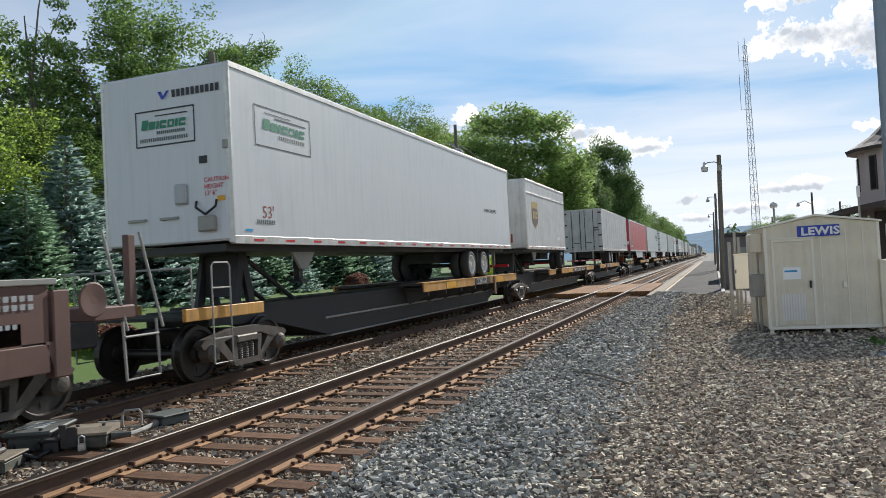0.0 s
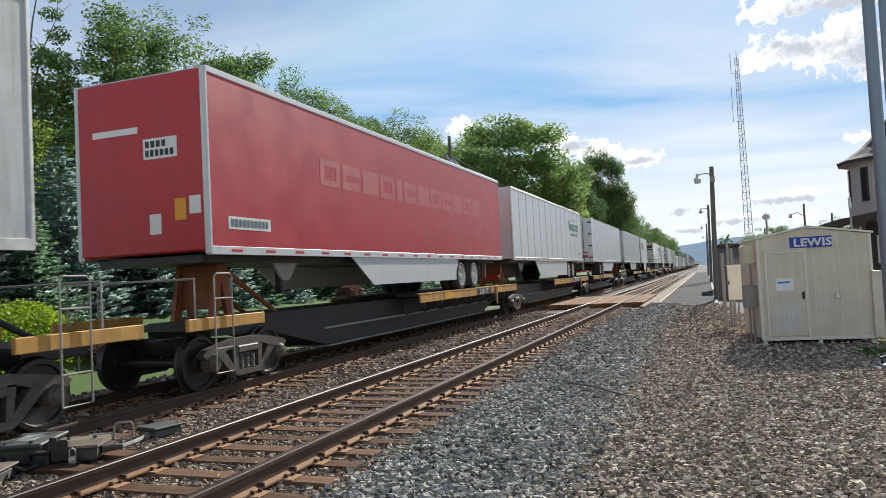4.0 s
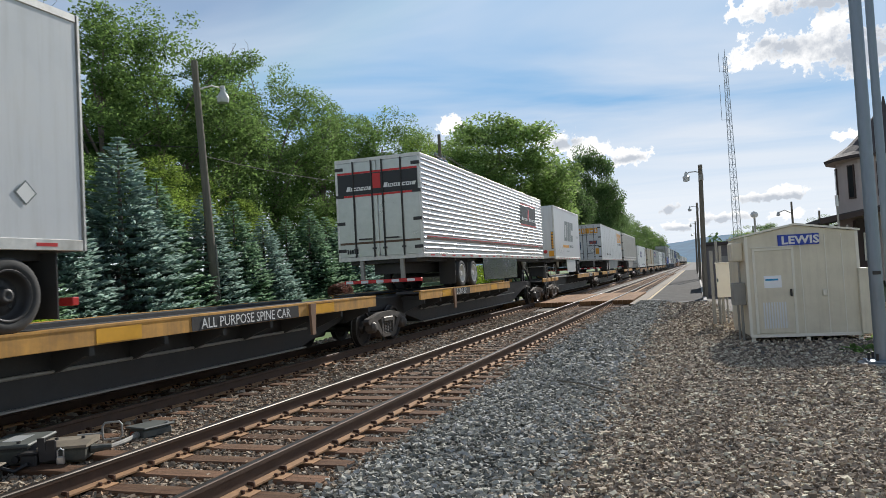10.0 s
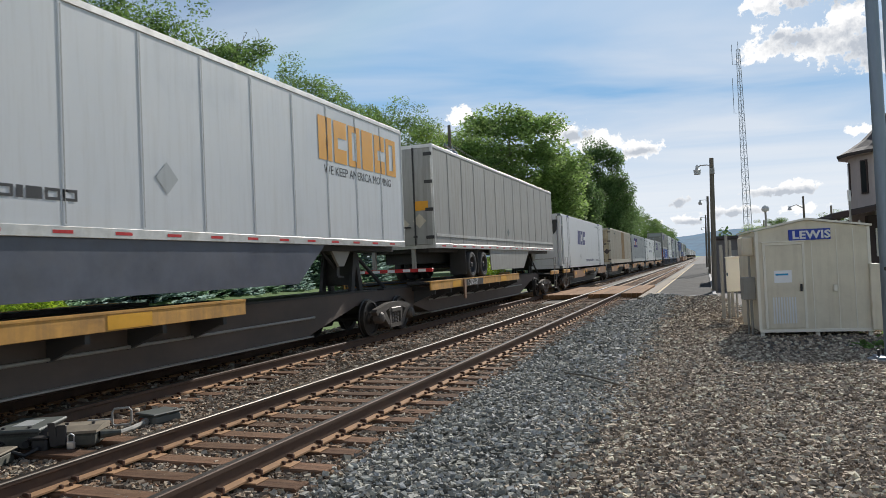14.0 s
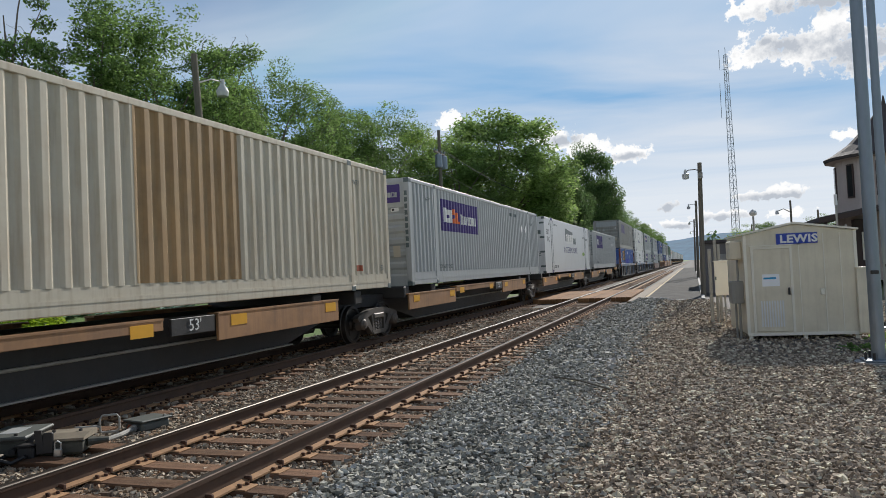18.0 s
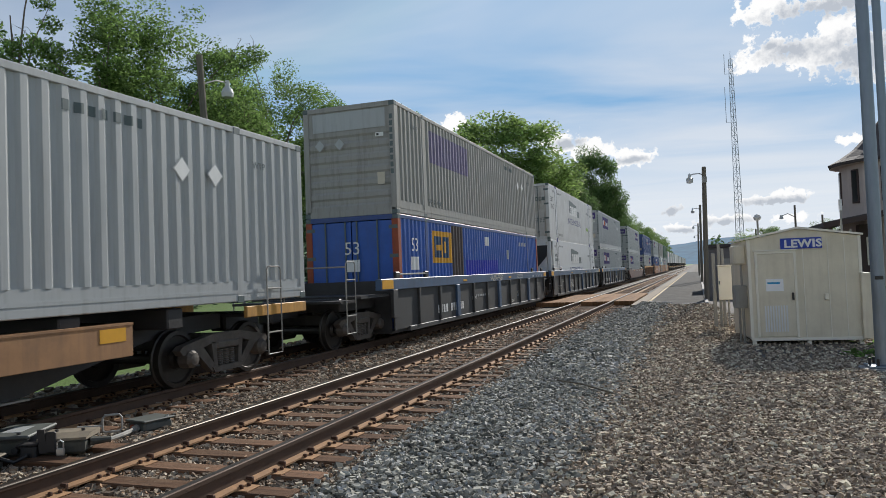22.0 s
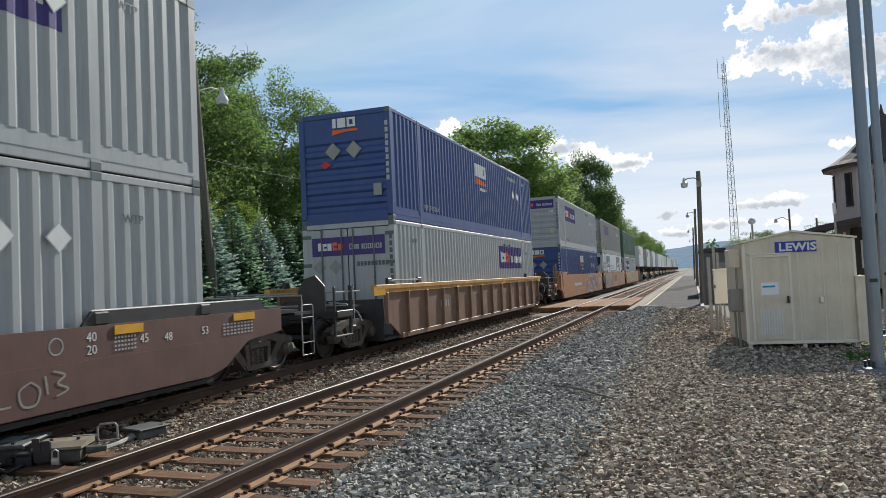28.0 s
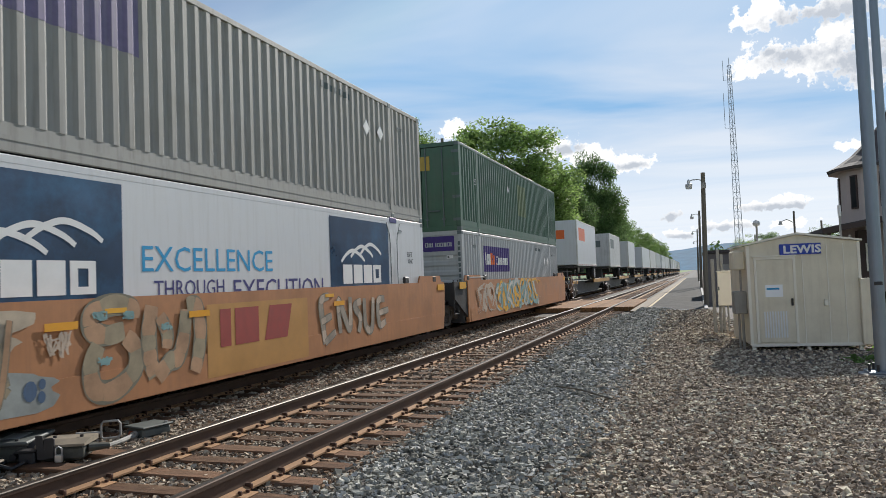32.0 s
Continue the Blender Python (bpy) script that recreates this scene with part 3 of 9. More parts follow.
M_GROUND = ground_material()
xs = [-4000, -1500, -500, -200, -100, -60, -40, -30, -24, -20, -17, -15, -13, -12.2, -11.5, -10.8, -10.2, -9.6, -9, -8.4, -7.8, -7.1, -6.4] + \
     [-6 + 0.5 * i for i in range(16)] + [2, 2.5, 3, 3.3, 4, 5, 6, 7, 8, 9, 10, 12, 15, 20, 30, 60, 120, 300, 900, 4000]
ys = [-300, -100, -40, -15, -5] + [0.8 * i for i in range(-4, 45)] + [38, 42, 47, 53, 60, 70, 85, 105, 130, 170, 230, 320, 450, 700, 1200, 2200, 4500]
gm = Mesh()
gm.add([(x, y, level(x) + (0.02 * noise.noise((x * 0.9, y * 0.9, 3)) if -7 < x < 14 and y < 60 else 0.0) + float(rise(x, y))) for y in ys for x in xs],
       [(j * len(xs) + i, j * len(xs) + i + 1, (j + 1) * len(xs) + i + 1, (j + 1) * len(xs) + i) for j in range(len(ys) - 1) for i in range(len(xs) - 1)])
ground = tagged(part("ground", gm, M_GROUND, smooth=True), "trackside ground of gravel, ballast and mown grass", "ground", kind="structure")

CHIP = np.array([(x, y, z) for z in (-1, 1) for y in (-1, 1) for x in (-1, 1)], float) * 0.72
CHIP_F = np.array([(0, 2, 1), (1, 2, 3), (4, 5, 6), (5, 7, 6), (0, 1, 4), (1, 5, 4), (2, 6, 3), (3, 6, 7), (0, 4, 2), (2, 4, 6), (1, 3, 5), (3, 7, 5)])


def scatter(rng, x0, x1, y0, y1, per_m2, size, lift=0.0, soft_edge=0.0):
    """Stones strewn over a stretch of ground: corners and faces."""
    n = int((x1 - x0) * (y1 - y0) * per_m2)
    base, faces = CHIP, CHIP_F
    px, py = rng.uniform(x0, x1, n), rng.uniform(y0, y1, n)
    if soft_edge:
        px = px + rng.normal(0, soft_edge, n)
    packed = (px > 5.3 + 0.3 * np.sin(3 * py)) & (py > 14.9 + 0.3 * np.sin(4 * px)) & (py < 18.5) & (rng.random(n) < 0.72)
    px, py = px[~packed], py[~packed]
    n = len(px)
    pz = np.interp(px, [-13, -9.6, -7.8, -6.4, 1.6, 3.3, 50], [0.8, -0.25, -0.75, -0.245, -0.245, -0.34, -0.34]) + lift + rng.uniform(-0.5, 0.9, n) * size + rise(px, py)
    r = size * rng.uniform(0.55, 1.25, n)
    k = len(base)
    v = base[None] * rng.uniform(0.38, 1.35, (n, k, 3)) * (r[:, None, None] * rng.uniform((0.9, 0.65, 0.5), (1.6, 1.15, 0.95), (n, 1, 3)))
    a, b = rng.uniform(0, 6.283, n), rng.uniform(-0.95, 0.95, n)
    ca, sa, cb, sb = np.cos(a)[:, None], np.sin(a)[:, None], np.cos(b)[:, None], np.sin(b)[:, None]
    x, y, z = v[..., 0], v[..., 1], v[..., 2]
    y, z = y * cb - z * sb, y * sb + z * cb
    x, y = x * ca - y * sa, x * sa + y * ca
    v = np.stack([x + px[:, None], y + py[:, None], z + pz[:, None]], -1).reshape(-1, 3)
    f = (faces[None] + (np.arange(n) * k)[:, None, None]).reshape(-1, 3)
    return v, f


def strewn(name, label, material, pieces):
    vs, fs, n = [], [], 0
    for v, f in pieces:
        vs.append(v)
        fs.append(f + n)
        n += len(v)
    me = cloud_mesh(name, np.concatenate(vs), np.concatenate(fs), flat=True)
    return tagged(part(name, me, material), label, "gravel", kind="stuff")


rs = np.random.default_rng(7)
strewn("track_ballast", "loose brownish grey ballast stones round the sleepers", M_TRACKSTONE,
       [scatter(rs, -2.6, 1.45, -5, 3.0, 110, 0.04), scatter(rs, -6.3, -2.6, -5, 3.5, 60, 0.05), scatter(rs, -2.6, 1.45, 3.5, 12, 800, 0.0275), scatter(rs, -2.6, 1.4, 12, 30, 290, 0.042), scatter(rs, -6.3, -2.6, 3.5, 30, 100, 0.05)])
strewn("shoulder_ballast", "pale grey crushed stone of the track shoulder", M_BALLAST,
       [scatter(rs, 1.35, 3.3, -5, 3.0, 120, 0.042, soft_edge=0.12), scatter(rs, 1.35, 3.3, 3.0, 13, 760, 0.030, soft_edge=0.12), scatter(rs, 1.35, 3.2, 13, 31, 330, 0.044, soft_edge=0.2),
        scatter(rs, 3.0, 5.5, 3.0, 14, 20, 0.028)])
strewn("gravel_yard", "brownish grey loose gravel beside the track", M_GRAVEL,
       [scatter(rs, 3.2, 9, -5, 3.5, 110, 0.036, soft_edge=0.3), scatter(rs, 3.2, 7.6, 3.5, 10, 1150, 0.0235, soft_edge=0.3), scatter(rs, 3.2, 7.4, 3.5, 9, 110, 0.033, soft_edge=0.3), scatter(rs, 3.1, 9.5, 10, 16, 620, 0.030, soft_edge=0.25), scatter(rs, 3.1, 10.5, 16, 21, 380, 0.036, soft_edge=0.25),
        scatter(rs, 3.1, 11, 21, 29.8, 200, 0.044)])

RAIL_PROFILE = [(-0.076, -0.186), (0.076, -0.186), (0.076, -0.174), (0.012, -0.158), (0.009, -0.052), (0.036, -0.04), (0.037, -0.008), (0.030, 0.0),
                (-0.030, 0.0), (-0.037, -0.008), (-0.036, -0.04), (-0.009, -0.052), (-0.012, -0.158), (-0.076, -0.174)]


def track(x, label, y0, y1, ties_singly, jitter):
    """A railway track: rails, sleepers, tie plates, clips."""
    root = thing("railway_track", label, "railway track", kind="structure", at=(x, 0, 0))
    for side in (-0.7525, 0.7525):
        r = part("rail", Mesh().prism([(side + a, b) for a, b in RAIL_PROFILE], y0, y1, "y"), M_RAIL, root)
        # paler than the web: sunlight on the flange is put into its rust colour
        part("rail_foot", Mesh().prism([(side - 0.079, -0.188), (side + 0.079, -0.188), (side + 0.079, -0.172), (side + 0.02, -0.158), (side - 0.02, -0.158), (side - 0.079, -0.172)], y0, y1, "y"), M_PLATE, r, "rail foot in sunlit tan rust")
        k = -1 if side > 0 else 1
        crown = [(-0.026, 0.0012), (-0.012, 0.0025), (0.012, 0.0025), (0.025, 0.0015), (0.033, -0.0025), (0.0385, -0.009), (0.0392, -0.016), (0.030, -0.014), (-0.02, -0.01)]
        part("rail_head", Mesh().prism([(side + k * a, b) for a, b in crown], y0, y1, "y"), M_RAILTOP, r, "shiny worn running surface")
    tie = Mesh().box(-1.3, 1.3, -0.115, 0.115, -0.38, -0.2, 0.012).data("sleeper")
    rnd = random.Random(jitter)
    plates, clips, rest = Mesh(), Mesh(), Mesh()
    n = 0
    y = -7.4
    while y < y1 - 1:
        gap, slide, skew = 0.5 + rnd.uniform(-0.03, 0.03), rnd.uniform(-0.06, 0.06), rnd.uniform(-1.2, 1.2)
        if n < ties_singly:
            ob = part("sleeper", tie, M_TIE, root)
            ob.matrix_basis = pose(slide, y, rnd.uniform(-0.006, 0.004), 0, 0, skew)
        elif y < 130:
            rest.box(-1.3, 1.3, y - 0.115, y + 0.115, -0.3, -0.2)
        if y < 70:
            for s in (-0.7525, 0.7525):
                plates.box(s - 0.18, s + 0.18, y - 0.095, y + 0.095, -0.2, -0.187, 0.004)
                if y < 45:
                    for e in (-1, 1):
                        clips.box(s + e * 0.085 - 0.018, s + e * 0.085 + 0.018, y - 0.05, y - 0.025, -0.19, -0.155, 0.004)
                        clips.box(s + e * 0.10 - 0.018, s + e * 0.10 + 0.018, y + 0.04, y + 0.06, -0.19, -0.165, 0.004)
                        clips.box(s + e * 0.05 - 0.035, s + e * 0.05 + 0.035, y + 0.12, y + 0.155, -0.192, -0.135, 0.008)
        y += gap
        n += 1
    part("tie_plates", plates, M_PLATE, root, "rust-brown steel tie plates")["kind"] = "stuff"
    part("rail_clips", clips, M_SPIKE, root, "rusty spikes and rail anchors")["kind"] = "stuff"
    if rest.v:
        part("far_sleepers", rest, M_TIE, root)["kind"] = "stuff"
    return root


near_track = track(0.0, "near railway track with rusty rails on timber sleepers", -8, 420, 150, 3)
far_track = track(FAR, "far railway track that carries the freight train", -30, 420, 90, 4)

# headblock sleepers and the switch machine between the tracks
for hy in (5.55, 6.15):
    hb = tagged(part("sleeper", Mesh().box(-2.45, -1.2, hy - 0.13, hy + 0.13, -0.38, -0.17, 0.015), M_TIE), "long weathered timber under the switch machine", "sleeper")
sm = thing("switch_machine", "grimy olive-grey electric switch machine with a padlock", "switch machine", at=(-2.36, 5.66, -0.20))
sm.rotation_euler = (0, 0, radians(-65))
gear = part("gear_case", Mesh().box(-0.42, 0.20, -0.2, 0.24, 0.02, 0.20, 0.03), M_MACHINE, sm)
part("lid", Mesh().box(-0.45, 0.23, -0.23, 0.27, 0.21, 0.245, 0.012), M_MACHBLUE, gear, "grey-green lid with a pale patch")
part("lid_patch", Mesh().box(-0.30, 0.02, -0.10, 0.10, 0.2455, 0.248), M_GREY_BOX, gear, "pale grey patch")
# black strip in place of the shaded gap below the lid
part("lid_rim", Mesh().box(-0.43, 0.21, -0.21, 0.25, 0.195, 0.215), M_STEEL_DK, gear)
for y in (-0.12, 0.14):
    part("lid_bolt", Mesh().rod((0.15, y, 0.245), (0.15, y, 0.265), 0.02, sides=6), M_STEEL_DK, gear)
    part("side_boss", Mesh().rod((0.2, y, 0.1), (0.25, y, 0.1), 0.035, sides=10), M_STEEL_DK, gear)
motor = part("motor_case", Mesh().box(-0.12, 0.2, 0.36, 0.80, 0.02, 0.17, 0.03), M_MACHINE, sm)
part("motor_lid", Mesh().prism([(-0.16, 0.17), (0.22, 0.17), (0.22, 0.195), (0.05, 0.225), (-0.16, 0.225)], 0.34, 0.83, "y"), M_MACHLID, motor, "pale tan lid")
part("terminal_lid", Mesh().box(0.08, 0.30, 0.18, 0.38, 0.152, 0.17, 0.006), M_STEEL_DK, sm)
part("cover_bolt", Mesh().rod((0.0, 0.45, 0.225), (0.0, 0.45, 0.25), 0.018, sides=6), M_STEEL_DK, motor)
part("cover_bolt", Mesh().rod((0.0, 0.72, 0.225), (0.0, 0.72, 0.25), 0.018, sides=6), M_STEEL_DK, motor)
part("cable", Mesh().pipe([(0.26, 0.28, 0.05), (0.36, 0.30, 0.07), (0.44, 0.22, 0.03), (0.5, 0.05, 0.11)], 0.02, 6), M_CABLE, sm)
part("motor_drum", Mesh().lathe([(0.22, 0.02), (0.22, 0.105), (0.38, 0.105), (0.38, 0.02)], "y", (0.06, 0, 0.13), 16), M_STEEL_DK, sm)
part("terminal_housing", Mesh().box(0.1, 0.28, 0.2, 0.36, 0.0, 0.15, 0.02), M_STEEL_DK, sm)
part("hasp", Mesh().box(0.21, 0.25, 0.44, 0.54, 0.06, 0.27, 0.01), M_STEEL_DK, sm)
part("hasp_plate", Mesh().prism([(0.36, 0.30), (0.43, 0.30), (0.46, 0.06), (0.38, 0.06)], 0.23, 0.25, "x"), M_STEEL_DK, sm)
part("padlock", Mesh().box(0.26, 0.30, 0.56, 0.64, 0.03, 0.11, 0.01), M_PADLOCK, sm, "bright steel padlock")
part("shackle", Mesh().pipe([(0.28, 0.57, 0.11), (0.28, 0.57, 0.17), (0.28, 0.60, 0.19), (0.28, 0.63, 0.17), (0.28, 0.63, 0.11)], 0.008), M_PADLOCK, sm)
part("padlock", Mesh().box(0.25, 0.29, -0.28, -0.2, 0.08, 0.17, 0.01), M_PADLOCK, sm, "bright steel padlock")
part("point_rod", Mesh().rod((0.2, -0.1, 0.06), (0.95, -0.1, 0.02), 0.022), M_STEEL_DK, sm)
part("lock_rod", Mesh().rod((0.2, 0.05, 0.05), (0.95, 0.05, 0.02), 0.018), M_STEEL_DK, sm)
part("indicator_lug", Mesh().box(0.06, 0.22, -0.46, -0.30, 0.0, 0.14, 0.02), M_MACHINE, sm)
part("low_case", Mesh().box(0.42, 0.85, -0.42, 0.12, -0.02, 0.10, 0.02), M_MACHINE, sm)
part("low_lid", Mesh().box(0.40, 0.87, -0.44, 0.14, 0.102, 0.125, 0.008), M_MACHLID, sm)
part("low_clamp", Mesh().box(0.5, 0.66, -0.2, -0.02, 0.12, 0.18, 0.02), M_STEEL_DK, sm)
part("crank_arm", Mesh().rod((0.05, 0.80, 0.12), (-0.05, 0.98, 0.11), 0.05, 0.03, sides=10), M_MACHINE, sm)
hd = thing("crank_handle", "grey steel loop handle of the switch machine", "handle", at=(-1.86, 6.52, -0.115))
hd.rotation_euler = (0, 0, radians(-50))
part("loop", Mesh().pipe([(0, -0.10, 0.0), (0, -0.12, 0.03), (0, -0.12, 0.17), (0, -0.09, 0.21), (0, 0.09, 0.21), (0, 0.12, 0.17), (0, 0.12, 0.03), (0, 0.09, 0.0), (0, -0.10, 0.0)], 0.015, 8), M_GREY_OLD, hd)
hd.scale = (0.84, 0.84, 0.9)
part("arm", Mesh().rod((0, -0.12, 0.08), (0.05, -0.42, 0.1), 0.018), M_GREY_OLD, hd)
jb = thing("junction_box", "grey cast junction box with a conduit", "junction box", at=(-1.95, 7.22, -0.24))
jb.rotation_euler = (0, 0, radians(-12))
jcase = part("case", Mesh().box(-0.17, 0.17, -0.2, 0.2, 0, 0.12, 0.03), M_MACHBLUE, jb)
part("lid", Mesh().box(-0.19, 0.19, -0.22, 0.22, 0.12, 0.145, 0.01), M_MACHBLUE, jcase)
part("lid_bolt", Mesh().rod((0.13, 0.15, 0.145), (0.13, 0.15, 0.165), 0.02, sides=6), M_PADLOCK, jcase)
part("conduit", Mesh().pipe([(0.02, -0.19, 0.06), (0.10, -0.32, 0.055), (0.19, -0.52, 0.05), (0.24, -0.72, 0.045), (0.23, -0.86, 0.045), (0.16, -0.98, 0.05), (0.02, -1.08, 0.06), (-0.18, -1.16, 0.08)], 0.03, 8), M_GREY_OLD, jb)
part("conduit_nut", Mesh().rod((0.05, -0.23, 0.06), (0.08, -0.28, 0.057), 0.046, sides=8), M_GREYCAB, jb)
tagged(part("scrap_iron", Mesh().box(-2.08, -1.97, 7.0, 7.14, -0.22, -0.15, 0.02).box(-2.12, -2.02, 7.1, 7.2, -0.2, -0.16, 0.01), M_RODRUST), "orange rusted iron lump lying on the ballast", "scrap iron")
tagged(part("stick", Mesh().pipe([(2.3, 11.5, -0.235), (2.74, 11.12, -0.228), (3.09, 10.72, -0.246), (3.28, 10.5, -0.255)], 0.015, 6), M_POLE), "thin dark dead stick on the gravel", "stick")

# ---- level crossing and platform ----
cross = thing("level_crossing", "timber plank crossing laid between the rails", "crossing", kind="structure", at=(0, 38, 0))
for x0, x1 in ((-0.66, 0.66), (0.84, 1.75), (-2.75, -0.84), (FAR - 0.66, FAR + 0.66)):
    n = max(3, round((x1 - x0) / 0.26))
    w = (x1 - x0) / n
    for i in range(n):
        for j in (0, 1):
            part("plank", Mesh().box(x0 + i * w + 0.008, x0 + (i + 1) * w - 0.008, -4.6 + 4.6 * j, -0.03 + 4.6 * j, -0.22, -0.012, 0.012), M_PLANK, cross)
plat = tagged(part("station_platform", Mesh().box(2.15, 4.7, 30.0, 150, -0.4, -0.02, 0.03), M_ASPHALT), "low grey asphalt station platform", "platform", kind="structure")
part("edge_timber", Mesh().box(1.85, 2.145, 30.0, 150, -0.35, -0.03, 0.02).box(2.155, 2.36, 30.0, 150, -0.02, -0.013), M_EDGE, plat, "weathered timber edge")
part("yellow_line", Mesh().box(2.40, 2.52, 30.02, 150, -0.02, -0.014), M_YLINE, plat, "worn yellow safety line")
part("end_kerb", Mesh().box(2.75, 4.5, 29.86, 29.995, -0.4, -0.012, 0.02), M_CONCRETE, plat, "pale concrete edge")
part("kerb", Mesh().box(4.7, 4.85, 30, 150, -0.4, 0.02, 0.02), M_CONCRETE, plat)
for i in range(3):
    tagged(part("kerb_stone", Mesh().box(4.7 + 0.06 * i, 5.05 + 0.05 * i, 28.4 + 0.7 * i, 29.0 + 0.7 * i, -0.36, -0.2 + 0.02 * i, 0.03), M_CONCRETE), "broken pale concrete kerb stone", "kerb stone", "kerb stones by the platform")

# ---- signal house ----
sh = thing("signal_house", "cream sheet-steel signal house with a blue name board", "signal house", at=(5.57, 17.55, -0.34))
sh.rotation_euler = (0, 0, radians(5))
W, DEP, EAVE, APEX, MID = 2.28, 2.7, 2.36, 2.56, 1.04
body = Mesh().prism([(0, 0.13), (W, 0.13), (W, EAVE), (MID, APEX), (0, EAVE)], 0.0, DEP, "y")
part("wall", body, M_CREAM, sh)
part("roof", Mesh().prism([(-0.05, EAVE + 0.005), (MID, APEX + 0.005), (W + 0.05, EAVE + 0.005), (W + 0.05, EAVE + 0.045), (MID, APEX + 0.05), (-0.05, EAVE + 0.045)], -0.06, DEP + 0.06, "y"), M_CREAMTRIM, sh)
for x in (0.02, W / 2, W - 0.1):
    part("skid_leg", Mesh().box(x, x + 0.08, 0.02, 0.1, 0, 0.13), M_CREAMTRIM, sh)
    part("skid_leg", Mesh().box(x, x + 0.08, DEP - 0.1, DEP - 0.02, 0, 0.13), M_CREAMTRIM, sh)
part("base_rail", Mesh().box(0, W, -0.02, 0.0, 0.10, 0.17, 0.005), M_CREAMTRIM, sh)
door = part("door", Mesh().box(0.18, 0.93, -0.035, 0.0, 0.2, 2.03, 0.006), M_CREAM, sh)
part("door_frame", Mesh().box(0.13, 0.18, -0.045, 0, 0.18, 2.09).box(0.93, 0.98, -0.045, 0, 0.18, 2.09).box(0.18, 0.93, -0.045, 0, 2.035, 2.09), M_CREAMTRIM, sh)
part("drip_cap", Mesh().box(0.1, 1.0, -0.07, 0, 2.095, 2.12), M_CREAMTRIM, sh)
for i in range(9):
    part("louvre_slat", Mesh().box(0.29 + 0.055 * i, 0.32 + 0.055 * i, -0.046, -0.035, 0.3, 0.88), M_WHITEV, door)
part("notice", Mesh().box(0.34, 0.70, -0.039, -0.0352, 1.20, 1.47), M_PAPER, door, "white paper notice")
part("notice_band", Mesh().box(0.37, 0.63, -0.041, -0.0392, 1.36, 1.40), M_CYAN, door)
part("door_handle", Mesh().box(0.86, 0.9, -0.09, -0.035, 1.0, 1.16, 0.008), M_STEEL_DK, door)
for z in (0.55, 1.1, 1.75):
    part("hinge", Mesh().rod((0.17, -0.05, z - 0.05), (0.17, -0.05, z + 0.05), 0.014), M_CREAMTRIM, sh)
sign = part("name_board", Mesh().box(0.68, 1.52, -0.03, 0.0, 2.12, 2.36, 0.004), M_SIGNBLUE, sh, "blue board with white letters")
words("LEWIS", 0.235, (0.75, -0.033, 2.158), END, M_WHITEV, sign, 1.15, bold=0.009)
for x in (1.12, 1.62, 1.95):
    part("panel_seam", Mesh().box(x, x + 0.018, -0.012, 0, 0.17, EAVE - 0.03), M_CREAMTRIM, sh)
part("corner_trim", Mesh().box(-0.01, 0.05, -0.014, 0.05, 0.13, EAVE), M_CREAMTRIM, sh)
part("corner_trim", Mesh().box(W - 0.05, W + 0.01, -0.014, 0.05, 0.13, EAVE), M_CREAMTRIM, sh)
part("wall_box", Mesh().box(1.52, 1.6, -0.06, 0, 0.98, 1.12, 0.01), M_CREAMTRIM, sh)
part("step", Mesh().box(W - 0.05, W + 0.16, -0.1, 0.2, 0.13, 1.55, 0.01), M_CREAM, sh)
part("vent_hood", Mesh().box(-0.26, 0.0, 0.3, 0.95, 1.82, 2.26, 0.03), M_CREAM, sh)
part("meter_box", Mesh().box(-0.27, 0.0, 0.3, 0.75, 0.82, 1.33, 0.015), M_GREYCAB, sh, "grey meter box")
part("conduit", Mesh().rod((-0.1, 0.35, 0), (-0.1, 0.35, 1.0), 0.03).rod((-0.16, 0.5, 0), (-0.16, 0.5, 1.0), 0.025).rod((-0.1, 0.4, 1.32), (-0.1, 0.4, 1.95), 0.025), M_GREYCAB, sh)
for x, h, bulb in ((0.25, 0.5, True), (1.95, 0.62, False), (2.12, 0.14, False)):
    mast = part("roof_mast", Mesh().rod((x, 0.06, EAVE - 0.25), (x, 0.06, EAVE + h), 0.022), M_GREYCAB, sh)
    if bulb:
        part("lamp_globe", Mesh().lathe([(EAVE + h - 0.08, 0.01), (EAVE + h - 0.05, 0.07), (EAVE + h, 0.085), (EAVE + h + 0.05, 0.06), (EAVE + h + 0.08, 0.01)], "z", (x, 0.06, 0), 12), M_LAMPGLASS, mast)
    elif h > 0.3:
        part("antenna", Mesh().rod((x, 0.06, EAVE + h - 0.06), (x, 0.06, EAVE + h + 0.18), 0.035), M_WHITEV, mast)
mc = thing("meter_cabinet", "pale grey meter cabinet on a timber post", "cabinet", at=(5.0, 22.5, -0.34))
part("post", Mesh().box(-0.12, -0.02, -0.05, 0.06, 0, 2.16, 0.01), M_GREYCAB, mc)
case = part("case", Mesh().box(0.04, 0.41, -0.12, 0.12, 0.80, 1.78, 0.015), M_CREAMTRIM, mc)
part("cap", Mesh().box(0.02, 0.43, -0.15, 0.14, 1.78, 1.81), M_CREAMTRIM, mc)
part("latch", Mesh().box(0.05, 0.09, -0.135, -0.12, 1.25, 1.35), M_GREYV, case)
part("leg", Mesh().rod((0.1, 0.0, 0), (0.1, 0.0, 0.8), 0.03), M_GREYCAB, mc)
part("conduit", Mesh().rod((0.3, 0.0, 0.0), (0.3, 0.0, 0.8), 0.025), M_GREYCAB, mc)
for x, h in ((0.1, 2.45), (0.2, 2.3)):
    part("rear_post", Mesh().box(x - 0.04, x + 0.04, 0.5, 0.58, 0, h, 0.01), M_GREYCAB, mc)

